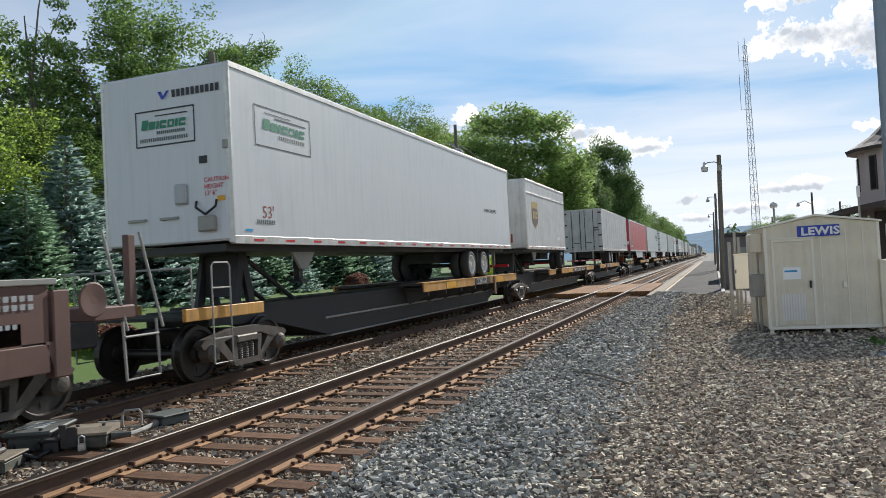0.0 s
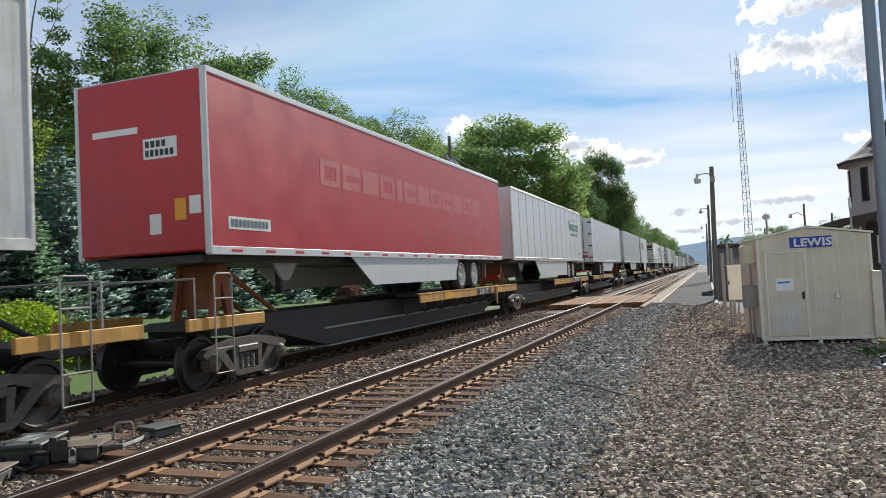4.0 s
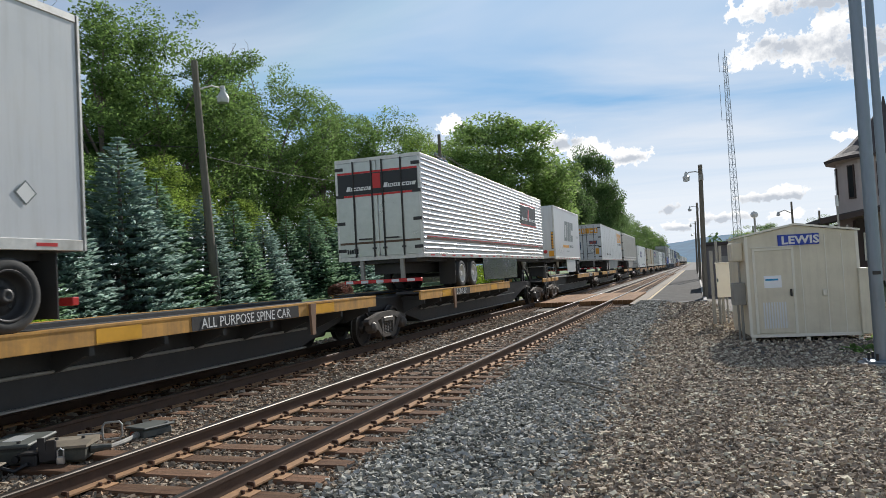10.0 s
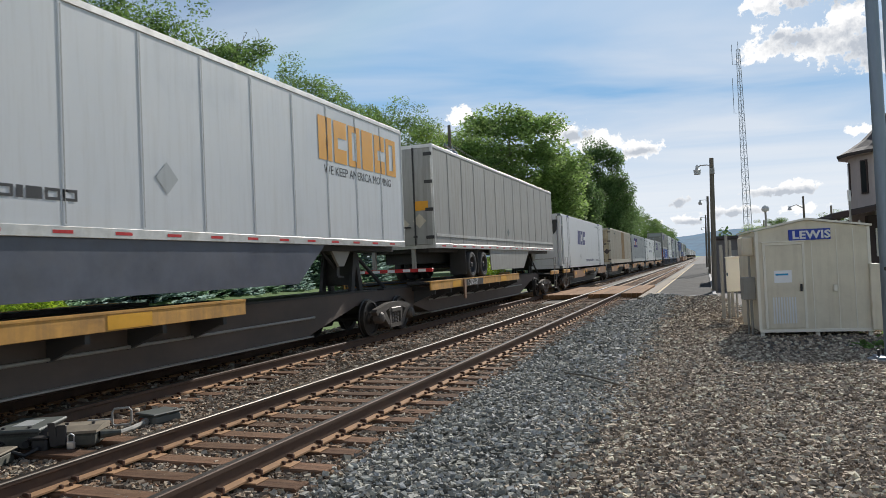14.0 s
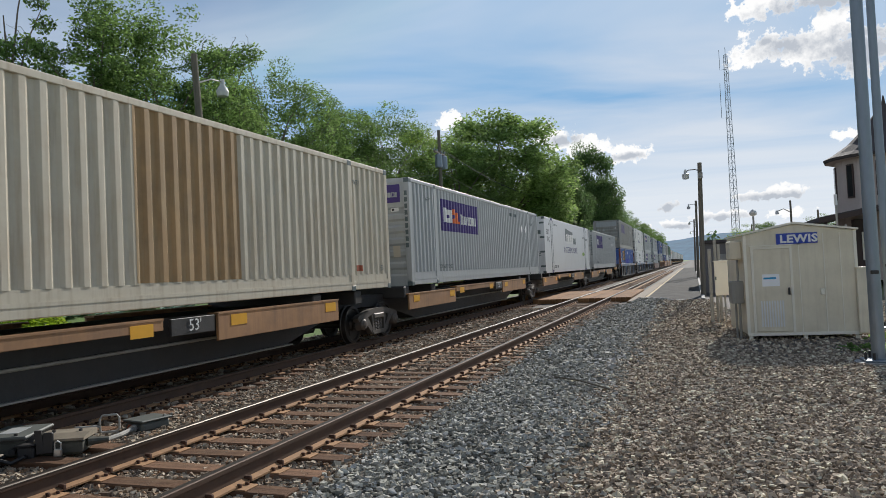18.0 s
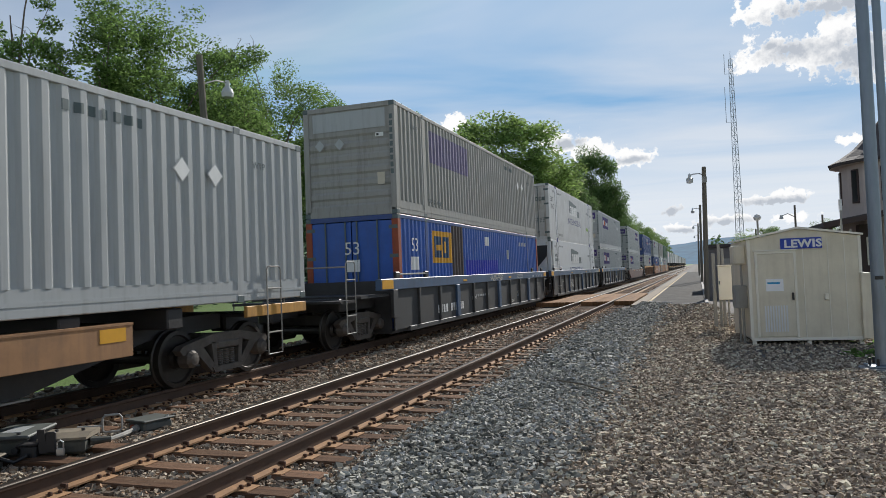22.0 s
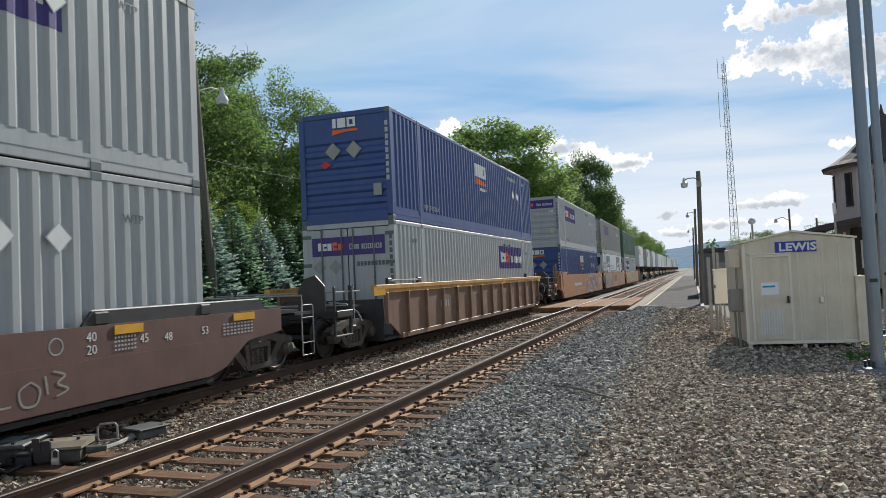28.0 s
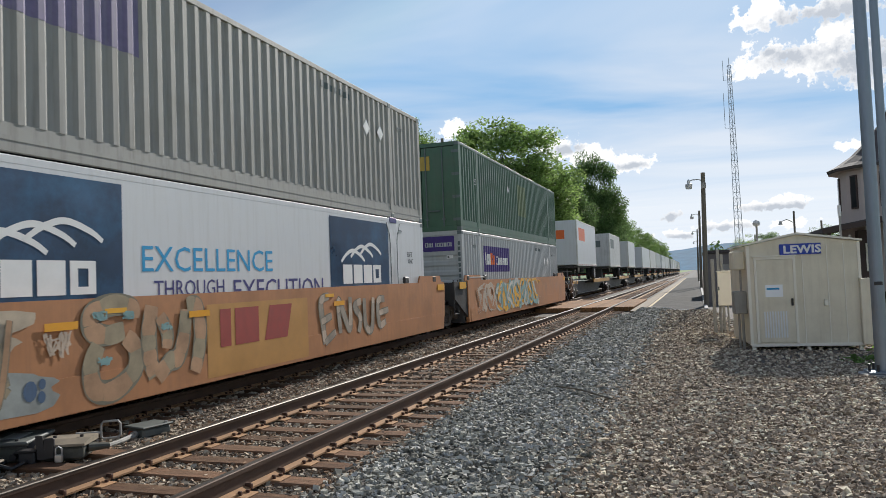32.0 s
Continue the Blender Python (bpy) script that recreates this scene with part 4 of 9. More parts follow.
# ---- steel masts of the signal bridge ----
for x, y, r, tilt in ((7.31, 13.71, 0.105, 0), (8.80, 19.53, 0.102, 0)):
    ms = thing("signal_mast", "tall blue-grey galvanised steel mast bolted to a base plate", "mast", "masts beside the signal house", at=(x, y, -0.34))
    part("shaft", Mesh().lathe([(0, r), (11, r * 0.86)], "z", sides=20), M_GALV, ms, smooth=False)
    part("base_plate", Mesh().box(-0.24, 0.24, -0.24, 0.24, 0.05, 0.09, 0.01), M_GALV, ms)
    part("footing", Mesh().lathe([(-0.3, 0.36), (0.05, 0.36)], "z", sides=20), M_CONCRETE, ms)
    for a in range(6):
        part("bolt", Mesh().rod((0.19 * math.cos(a * 1.047), 0.19 * math.sin(a * 1.047), 0.05), (0.19 * math.cos(a * 1.047), 0.19 * math.sin(a * 1.047), 0.2), 0.022, sides=6), M_STEEL_DK, ms)
    part("hand_hole", Mesh().box(-0.06, 0.06, -r - 0.012, -r + 0.03, 1.5, 1.56, 0.008), M_STEEL_DK, ms)


# ---- the freight train: all of it rolls as one, so its things are listed here with their place along the track at the start ----
rolling = []      # (thing, y at 0 s, height of its base)
wheelsets = []    # (wheelset, whether it is the rear one of its bogie)
HW = 1.27         # half the width of trailers and containers
DECK = 1.155      # height of the trailers' treadways over the rails


def set_rolling(ob, s, z):
    ob.location = (FAR, s, z)
    rolling.append((ob, s, z))
    return ob


def wave(y0, y1, pitch, depth, out):
    """The trapezoid line of a corrugated sheet: (along, outward) points, with its flats outward at out."""
    n = max(1, round((y1 - y0) / pitch))
    p = (y1 - y0) / n
    pts = []
    for i in range(n):
        a = y0 + i * p
        pts += [(a, out), (a + 0.32 * p, out), (a + 0.5 * p, out - depth), (a + 0.82 * p, out - depth)]
    return pts + [(y1, out)]


def cut(line, a, b):
    """The stretch of such a line from a to b."""
    ys_, xs_ = [p[0] for p in line], [p[1] for p in line]
    return [(a, float(np.interp(a, ys_, xs_)))] + [p for p in line if a < p[0] < b] + [(b, float(np.interp(b, ys_, xs_)))]


class Side:
    """The face of a box that looks at the near track, flat or corrugated: lays vinyl on it."""

    def __init__(self, parent, line=None, out=HW, recess=0.0, below=0.0):
        """recess: how far the face lies back below the height given."""
        self.parent, self.line, self.out, self.recess, self.below = parent, line, out, recess, below

    def face(self, z):
        return self.out - (self.recess if z < self.below else 0.0)

    def patch(self, m, y0, y1, z0, z1, lift=0.004, lean=0.0):
        pts = cut(self.line, y0, y1) if self.line else [(y0, self.face(z0)), (y1, self.face(z0))]
        m.sheet([(x + lift, y, z0) for y, x in pts], [(x + lift, y + lean, z1) for y, x in pts])

    def panel(self, y0, y1, z0, z1, material, name="panel", lift=0.004, label=""):
        m = Mesh()
        self.patch(m, y0, y1, z0, z1, lift)
        return part(name, m, material, self.parent, label)

    def bars(self, n, y0, y1, z0, z1, material, name="logo", fill=0.72, lift=0.007, lean=0.0, label=""):
        m, p = Mesh(), (y1 - y0) / n
        for i in range(n):
            self.patch(m, y0 + i * p, y0 + (i + fill) * p, z0, z1, lift, lean)
        ob = part(name, m, material, self.parent, label)
        if n > 3:
            ob["kind"] = "stuff"
        return ob

    def diamond(self, y, z, r, material):
        m, x = Mesh(), self.out + 0.016 - 0.04 * r
        m.add([(x, y - r, z), (x, y, z - r), (x, y + r, z), (x, y, z + r)], [(0, 1, 2, 3)])
        return part("placard_holder", m, material, self.parent)

    def text(self, body, size, y, z, material, stretch=1.0):
        return words(body, size, (self.face(z) + 0.003, y, z), SIDE, material, self.parent, stretch)


def end_panel(parent, x0, x1, z0, z1, material, name="panel", y=-0.006):
    return part(name, Mesh().add([(x0, y, z0), (x1, y, z0), (x1, y, z1), (x0, y, z1)], [(0, 1, 2, 3)]), material, parent)


def end_bars(parent, n, x0, x1, z0, z1, material, y=-0.01, fill=0.72, name="logo"):
    m, p = Mesh(), (x1 - x0) / n
    for i in range(n):
        m.add([(x0 + i * p, y, z0), (x0 + (i + fill) * p, y, z0), (x0 + (i + fill) * p, y, z1), (x0 + i * p, y, z1)], [(0, 1, 2, 3)])
    ob = part(name, m, material, parent)
    if n > 3:
        ob["kind"] = "stuff"
    return ob


def end_diamond(parent, x, z, r, material, y=-0.012):
    return part("placard_holder", Mesh().add([(x - r, y, z), (x, y, z - r), (x + r, y, z), (x, y, z + r)], [(0, 1, 2, 3)]), material, parent)


TYRE = Mesh().lathe([(-0.12, 0.28), (-0.13, 0.32), (-0.125, 0.38), (-0.10, 0.41), (0.10, 0.41), (0.125, 0.385), (0.132, 0.33), (0.118, 0.282), (0.0, 0.262), (-0.12, 0.28)], "x", sides=28, caps=False).data("tyre")
RIM = Mesh().lathe([(0.085, 0.001), (0.105, 0.05), (0.10, 0.078), (0.03, 0.085), (0.01, 0.12), (0.015, 0.165), (-0.02, 0.20), (-0.03, 0.222), (0.06, 0.25), (0.10, 0.262), (0.122, 0.288), (0.130, 0.284), (0.112, 0.258)], "x", sides=28, caps=False).data("rim")
RIMS = {}
# black disc laid on the closed rim for the shade inside a hand hole
HOLE = Mesh().rod((0.0, 0, 0), (0.0165, 0, 0), 0.026, sides=8).data("hand_hole")


def road_wheel(parent, x, y, z, rim_material):
    """A trailer's wheel: tyre and dished rim."""
    w = part("wheel", TYRE, M_RUBBER, parent, smooth=True)
    w.matrix_basis = pose(x, y, z) if x > 0 else pose(x, y, z, 0, 0, 180)
    if rim_material.name not in RIMS:
        RIMS[rim_material.name] = RIM.copy()
    rim = part("rim", RIMS[rim_material.name], rim_material, w, smooth=True)
    for k in range(5):
        a = 1.2566 * k + 0.4
        part("hand_hole", HOLE, M_CABLE, rim).location = (0, 0.142 * math.cos(a), 0.142 * math.sin(a))


def rear_doors(parent, y, out, z0, z1, material, rod_material, detail):
    """Two hinged doors with lock rods, at the end y; out is -1 when they look along -y."""
    for sgn in (-1, 1):
        d = part("door", Mesh().box(sgn * 0.015, sgn * (HW - 0.05), y, y + out * 0.035, z0 + 0.06, z1 - 0.08, 0.006), material, parent)
        if not detail:
            continue
        for x in (0.16, 0.72):
            part("lock_rod", Mesh().rod((sgn * x, y + out * 0.06, z0 + 0.04), (sgn * x, y + out * 0.06, z1 - 0.06), 0.022, sides=6)
                 .box(sgn * x - 0.05, sgn * x + 0.05, y + out * 0.035, y + out * 0.085, z0 + 0.25, z0 + 0.30), rod_material, d)
        for k in range(4):
            z = z0 + 0.25 + (z1 - z0 - 0.5) * k / 3
            part("hinge", Mesh().box(sgn * (HW - 0.24), sgn * (HW - 0.005), y + out * 0.035, y + out * 0.055, z - 0.045, z + 0.045), rod_material, d)
        part("door_handle", Mesh().box(sgn * 0.2, sgn * 0.6, y + out * 0.07, y + out * 0.10, z0 + 0.52, z0 + 0.56), rod_material, d)


def trailer(s, length, nose, material, label, posts=0.0, skirt=None, rims=None, ribs=False, tail_detail=True, seam_material=None, rail_material=None, short=False, tape=True):
    """A road trailer riding on the train, its leading end at s. nose: whether its front leads."""
    root = set_rolling(thing("semi_trailer", label, "trailer", "trailers on the train"), s, DECK)
    rail_material = rail_material or M_ALU
    Z0, Z1 = 0.90, 3.75
    at = (lambda d: d) if nose else (lambda d: length - d)
    part("body", Mesh().box(-HW, HW, 0, length, Z0 + 0.06, Z1 - 0.03, 0.03), material, root)
    for sx in (-1, 1):
        part("bottom_rail", Mesh().box(sx * (HW - 0.02), sx * (HW + 0.014), 0.02, length - 0.02, Z0, Z0 + 0.13, 0.006), rail_material, root)
        part("top_rail", Mesh().box(sx * (HW - 0.03), sx * (HW + 0.014), 0.02, length - 0.02, Z1 - 0.10, Z1, 0.01), rail_material, root)
    part("roof", Mesh().box(-HW + 0.03, HW - 0.03, 0.05, length - 0.05, Z1 - 0.03, Z1 - 0.005, 0.005), M_ALU, root)
    if posts:
        n = round(length / posts)
        post = Mesh().box(0, 0.007, -0.03, 0.03, Z0 + 0.14, Z1 - 0.11).data("side_post")
        for i in range(1, n):
            for sx in (-1, 1):
                part("side_post", post, seam_material or material, root).matrix_basis = pose(sx * HW, length * i / n, 0, 0, 0, 0 if sx > 0 else 180)
        d = Mesh()
        for i in range(1, n):
            y = length * i / n
            d.box(HW + 0.007, HW + 0.0085, y - 0.006, y + 0.006, Z0 + 0.16, Z1 - 0.13)
        part("post_seams", d, M_GREY_OLD, root)["kind"] = "stuff"
    if ribs:
        m = Mesh()
        for i in range(19):
            z = Z0 + 0.22 + i * 0.135
            for sx in (-1, 1):
                m.prism([(sx * HW, z), (sx * (HW + 0.022), z + 0.03), (sx * (HW + 0.022), z + 0.05), (sx * HW, z + 0.07)], 0.06, length - 0.06, "y")
        part("side_ribs", m, M_RIBBED, root, "bright horizontal aluminium ribs")
    if tape:
        m = Mesh()
        y = 0.5
        while y < length - 0.4:
            m.box(HW + 0.014, HW + 0.017, y, y + 0.28, Z0 + 0.045, Z0 + 0.085)
            y += 0.92
        part("reflective_tape", m, M_REDV, root, "red reflective tape")["kind"] = "stuff"
    ys_end = 0.0 if nose else length
    out = -1 if nose else 1
    for sx in (-1, 1):
        part("nose_post", Mesh().box(sx * (HW - 0.10), sx * (HW + 0.012), ys_end - out * 0.08, ys_end + out * 0.012, Z0, Z1 - 0.01, 0.03), rail_material, root)
    ry, rout = (length, 1) if nose else (0.0, -1)
    part("rear_frame", Mesh().box(-HW - 0.012, -HW + 0.06, ry, ry + rout * 0.03, Z0, Z1).box(HW - 0.06, HW + 0.012, ry, ry + rout * 0.03, Z0, Z1)
         .box(-HW, HW, ry, ry + rout * 0.03, Z1 - 0.09, Z1 + 0.005).box(-HW, HW, ry, ry + rout * 0.03, Z0, Z0 + 0.10), rail_material, root)
    rear_doors(root, ry + rout * 0.003, rout, Z0 + 0.05, Z1 - 0.02, material, M_STEEL_DK if not nose else M_ALU, tail_detail and not nose)
    g = Mesh().box(-1.15, 1.15, ry + rout * 0.02, ry - rout * 0.08, 0.26, 0.36, 0.01)
    part("underride_guard", g, M_REDV, root, "red and white rear guard")
    for i in range(5):
        part("guard_tape", Mesh().box(-1.1 + 0.46 * i, -0.88 + 0.46 * i, ry + rout * 0.021, ry + rout * 0.025, 0.27, 0.35), M_WHITEV, root)
    for sx in (-0.6, 0.6):
        part("guard_leg", Mesh().box(sx - 0.05, sx + 0.05, ry - rout * 0.1, ry, 0.3, Z0), M_GREYCAB, root)
    part("underframe", Mesh().box(-1.0, 1.0, 0.15, length - 0.15, Z0 - 0.10, Z0 + 0.02).box(-0.45, 0.45, at(length - (2.2 if short else 5.6)), at(length - 0.5), 0.5, Z0 - 0.1), M_STEEL_DK, root)
    for d in ((1.0,) if short else (3.3, 4.55)):
        part("axle", Mesh().rod((-1.0, at(length - d), 0.41), (1.0, at(length - d), 0.41), 0.06), M_STEEL_DK, root)
        for sx in (-1, 1):
            road_wheel(root, sx * (HW - 0.14), at(length - d), 0.41, (rims if d > 4 or short else M_RIM) if rims is M_RIM_RUST else rims or M_RIM)
            part("inner_tyre", TYRE, M_RUBBER, root).matrix_basis = pose(sx * (HW - 0.46), at(length - d), 0.41)
        part("mudflap", Mesh().box(HW - 0.55, HW - 0.03, at(length - d + 0.62), at(length - d + 0.64), 0.12, Z0 - 0.02), M_RUBBER, root)
    for sx in (-0.75, 0.75):
        part("landing_leg", Mesh().box(sx - 0.06, sx + 0.06, at(2.55), at(2.67), 0.28, Z0).box(sx - 0.13, sx + 0.13, at(2.48), at(2.74), 0.24, 0.28)
             .rod((sx, at(2.6), 0.42), (sx, at(3.3), Z0 - 0.02), 0.03, sides=6), M_STEEL_DK, root)
        part("leg_gusset", Mesh().prism([(at(2.1), Z0), (at(3.1), Z0), (at(2.72), 0.48), (at(2.5), 0.48)], sx * 1.2, sx * 1.13, "x"), M_GREYCAB, root)
    if skirt:
        for sx in (-1, 1):
            a, b, zz = skirt[0], skirt[1], skirt[2]
            part("side_skirt", Mesh().prism([(at(a), Z0), (at(b), Z0), (at(b - 0.12), zz), (at(a + (1.0 if b - a > 5 else 0.1)), zz)], sx * (HW - 0.03), sx * (HW - 0.055), "x"),
                 skirt[3], root)
    return root, Side(root)


CASTING = Mesh().box(-0.07, 0.078, -0.09, 0.09, 0, 0.12, 0.01).data("corner_casting")


def castings(root, length, height, ends):
    for y in ends:
        for sx in (-1, 1):
            for z in (0.0, height - 0.12):
                part("corner_casting", CASTING, M_GREYV, root).matrix_basis = pose(sx * (HW - 0.07), y, z, 0, 0, 0 if sx > 0 else 180)


def container(s, z, material, label, smooth=False, lead="front", height=2.81, length=16.154, rod_material=None, post_material=None, door_material=None, group="containers on the train", open_tail=0.0):
    """A 53 ft container, its leading end at s. lead: what its leading end is, front, doors or reefer."""
    root = set_rolling(thing("container", label, "container", group), s, z)
    post_material = post_material or material
    line = None
    if smooth:
        for sx in (-1, 1):
            part("side_wall", Mesh().box(sx * (HW - 0.05), sx * HW, 0.60 if lead == "reefer" else 0.12, length - 0.12 - open_tail, 0.16, height - 0.06), material, root)
    else:
        line = wave(0.16, length - 0.16, 0.272, 0.036, HW - 0.004)
        for sx in (-1, 1):
            part("side_wall", Mesh().sheet([(sx * x, y, 0.34) for y, x in line], [(sx * x, y, height - 0.08) for y, x in line]), material, root)
    for sx in (-1, 1):
        part("bottom_rail", Mesh().box(sx * (HW - 0.06), sx * HW, 0.05, length - 0.05, 0.0 if smooth else 0.02, 0.2, 0.012).box(sx * HW, sx * (HW + 0.006), 0.1, length - 0.1, 0.15, 0.2), post_material, root)
        if not smooth:
            part("lower_band", Mesh().box(sx * (HW - 0.05), sx * (HW - 0.012), 0.1, length - 0.1, 0.2, 0.345), post_material, root)
        part("top_rail", Mesh().box(sx * (HW - 0.06), sx * (HW + 0.002), 0.05, length - 0.05, height - 0.10, height, 0.01), post_material, root)
        for y in (0.08, length - 0.08):
            part("corner_post", Mesh().box(sx * (HW - 0.15), sx * (HW + 0.004), y - 0.08, y + 0.08, 0, height, 0.012), post_material, root)
        for y in (1.98, length - 1.98):
            part("lift_post", Mesh().box(sx * (HW - 0.06), sx * (HW + 0.005), y - 0.09, y + 0.09, 0, height + 0.01, 0.01), post_material, root)
    part("roof", Mesh().box(-HW + 0.05, HW - 0.05, 0.06, length - 0.06 - open_tail, height - 0.05, height - 0.02), material, root)
    part("floor", Mesh().box(-HW + 0.05, HW - 0.05, 0.06, length - 0.06, 0.1, 0.16), M_STEEL_DK, root)
    castings(root, length, height, (0.085, 1.98, length - 1.98, length - 0.085))
    part("end_wall", Mesh().box(-HW + 0.06, HW - 0.06, length - 0.09 - open_tail, length - 0.03 - open_tail, 0.05, height - 0.03), material, root)
    if open_tail:
        for sx in (-1, 1):
            part("frame_post", Mesh().box(sx * (HW - 0.09), sx * (HW + 0.004), length - open_tail - 0.1, length - open_tail + 0.02, 0.12, height - 0.04, 0.008), M_ALU, root, "bare aluminium post")
            for q in (0.22, 1.06, 2.02):
                part("rung", Mesh().box(sx * (HW - 0.08), sx * (HW - 0.02), length - open_tail + 0.02, length - 0.15, q, q + 0.06, 0.006), M_ALU, root)
    part("end_sill", Mesh().box(-HW + 0.05, HW - 0.05, 0.0, 0.1, 0.0, 0.16), post_material, root)
    part("end_header", Mesh().box(-HW + 0.05, HW - 0.05, 0.0, 0.1, height - 0.12, height), post_material, root)
    if lead == "front":
        zs = wave(0.16, height - 0.75, 0.31, 0.03, 0.03)
        part("front_wall", Mesh().sheet([(-HW + 0.1, 0.06 - d, q) for q, d in zs], [(HW - 0.1, 0.06 - d, q) for q, d in zs])
             .box(-HW + 0.1, HW - 0.1, 0.028, 0.06, height - 0.75, height - 0.12), material, root)
    elif lead == "doors":
        rear_doors(root, 0.05, -1, 0.1, height - 0.06, door_material or material, rod_material or M_GREYV, True)
    elif lead == "reefer":
        part("reefer_unit", Mesh().box(-HW + 0.22, HW - 0.22, 0.02, 0.58, 0.16, height - 0.12, 0.02), material, root)
        part("unit_cowl", Mesh().prism([(-HW + 0.16, height - 0.3), (HW - 0.16, height - 0.3), (HW - 0.2, height - 0.85), (0.55, height - 1.42), (-0.55, height - 1.42), (-HW + 0.2, height - 0.85)], 0.02, -0.06, "y"), M_DKV, root, "black reefer cowl")
        part("badge", Mesh().lathe([(-0.062, 0.01), (-0.065, 0.13), (-0.06, 0.14)], "y", (0, 0, height - 0.42), 14), M_PADLOCK, root)
        part("side_frame", Mesh().box(HW - 0.04, HW + 0.004, 0.62, 0.72, 0.2, height - 0.1).box(HW - 0.04, HW + 0.003, 0.16, 0.62, 1.5, 1.56).box(HW - 0.04, HW + 0.003, 0.16, 0.62, 2.2, 2.26), M_ALU, root)
    return root, Side(root, line, HW if smooth else HW - 0.004)


M_HITCH = mat("rust_orange_hitch_paint", (0.30, 0.09, 0.035), 0.65, var=0.25, scale=4, dirt=0.5, dirtcol=(0.06, 0.045, 0.04), dscale=3)
M_SILL_BROWN = mat("brown_dusted_sill", (0.10, 0.075, 0.06), 0.65, var=0.3, scale=1.5, dirt=0.6, dirtcol=(0.05, 0.045, 0.042), dscale=0.8, stretch=(1, 0.3, 1))


# ---- bogies ----
def side_frame_mesh():
    m = Mesh()
    top = [(-1.12, 0.56), (-1.05, 0.62), (-0.6, 0.70), (-0.3, 0.745), (0.3, 0.745), (0.6, 0.70), (1.05, 0.62), (1.12, 0.56), (1.05, 0.48), (0.8, 0.5), (0.42, 0.60), (-0.42, 0.60), (-0.8, 0.5), (-1.05, 0.48)]
    m.prism(top, -0.07, 0.07, "x")
    for e in (-1, 1):
        m.prism([(e * 0.78, 0.52), (e * 0.62, 0.60), (e * 0.30, 0.24), (e * 0.38, 0.16)], -0.065, 0.065, "x")
        m.prism([(e * 0.40, 0.62), (e * 0.29, 0.62), (e * 0.26, 0.24), (e * 0.34, 0.22)], -0.07, 0.07, "x")
        m.lathe([(-0.06, 0.14), (0.10, 0.13), (0.15, 0.09), (0.16, 0.03)], "x", (0.0, e * 0.89, 0.42), 14)
    m.prism([(-0.4, 0.24), (0.4, 0.24), (0.34, 0.15), (-0.34, 0.15)], -0.08, 0.08, "x")
    return m.data("side_frame")


def spring_mesh():
    m = Mesh()
    for y in (-0.17, -0.02, 0.13):
        for k in range(7):
            m.lathe([(0, 0.062), (0.018, 0.068), (0.03, 0.062)], "z", (0, y + 0.02, 0.245 + k * 0.035), 10)
    m.box(-0.09, 0.09, -0.28, 0.28, 0.50, 0.62, 0.02)
    return m.data("spring_nest")


def wheelset_mesh():
    m = Mesh().rod((-1.05, 0, 0), (1.05, 0, 0), 0.075, sides=10)
    for e in (-1, 1):
        prof = [(0.69, 0.05), (0.70, 0.13), (0.735, 0.15), (0.745, 0.34), (0.70, 0.36), (0.68, 0.445), (0.712, 0.448), (0.725, 0.425), (0.815, 0.418), (0.82, 0.36), (0.785, 0.34), (0.775, 0.15), (0.84, 0.13), (0.84, 0.05)]
        m.lathe([(e * a, r) for a, r in prof], "x", sides=28)
        for k in range(2):
            m.box(e * 0.776, e * 0.79, -0.03, 0.03, 0.2 - 0.47 * k, 0.27 - 0.47 * k)
    return m.data("wheelset")


SIDE_FRAME, SPRINGS, WHEELSET = side_frame_mesh(), spring_mesh(), wheelset_mesh()
BOLSTER = Mesh().box(-0.95, 0.95, -0.2, 0.2, 0.46, 0.72, 0.03).rod((0, 0, 0.7), (0, 0, 0.8), 0.2, sides=14).data("bogie")


def bogie(parent, y):
    b = part("bogie", BOLSTER, M_TRUCK, parent)
    b.location = (0, y, 0)
    for sx in (-1, 1):
        f = part("side_frame", SIDE_FRAME, M_TRUCK, b)
        f.matrix_basis = pose(0.98 * sx, 0, 0, 0, 0, 0 if sx > 0 else 180)
        nest = part("spring_nest", SPRINGS, M_TRUCK, b)
        nest.location, nest["kind"] = (0.98 * sx, 0, 0), "stuff"
    for k, yy in enumerate((-0.89, 0.89)):
        w = part("wheelset", WHEELSET, M_WHEEL, b)
        w.location = (0, yy, 0.42)
        wheelsets.append((w, k))
    return b


LADDER = Mesh().pipe([(0, -0.21, 0.30), (0, -0.21, 1.72), (0, -0.16, 1.77), (0, 0.16, 1.77), (0, 0.21, 1.72), (0, 0.21, 0.30), (0, -0.21, 0.30)], 0.013) \
    .rod((0, -0.21, 0.66), (0, 0.21, 0.66), 0.014, sides=6).rod((0, -0.21, 1.4), (0, 0.21, 1.4), 0.014, sides=6).data("ladder")
COUPLER = Mesh().box(-0.09, 0.09, -0.55, 0.55, 0.72, 0.92, 0.02).box(-0.17, 0.17, -0.62, -0.3, 0.66, 0.98, 0.04).data("coupler")


def sill_side(a, b, low=0.26):
    return [(a - 0.4, 0.78), (a + 1.3, 0.72), (a + 3.4, low), (b - 3.4, low), (b - 1.3, 0.72), (b + 0.4, 0.78), (b + 0.4, 1.02), (a - 0.4, 1.02)]


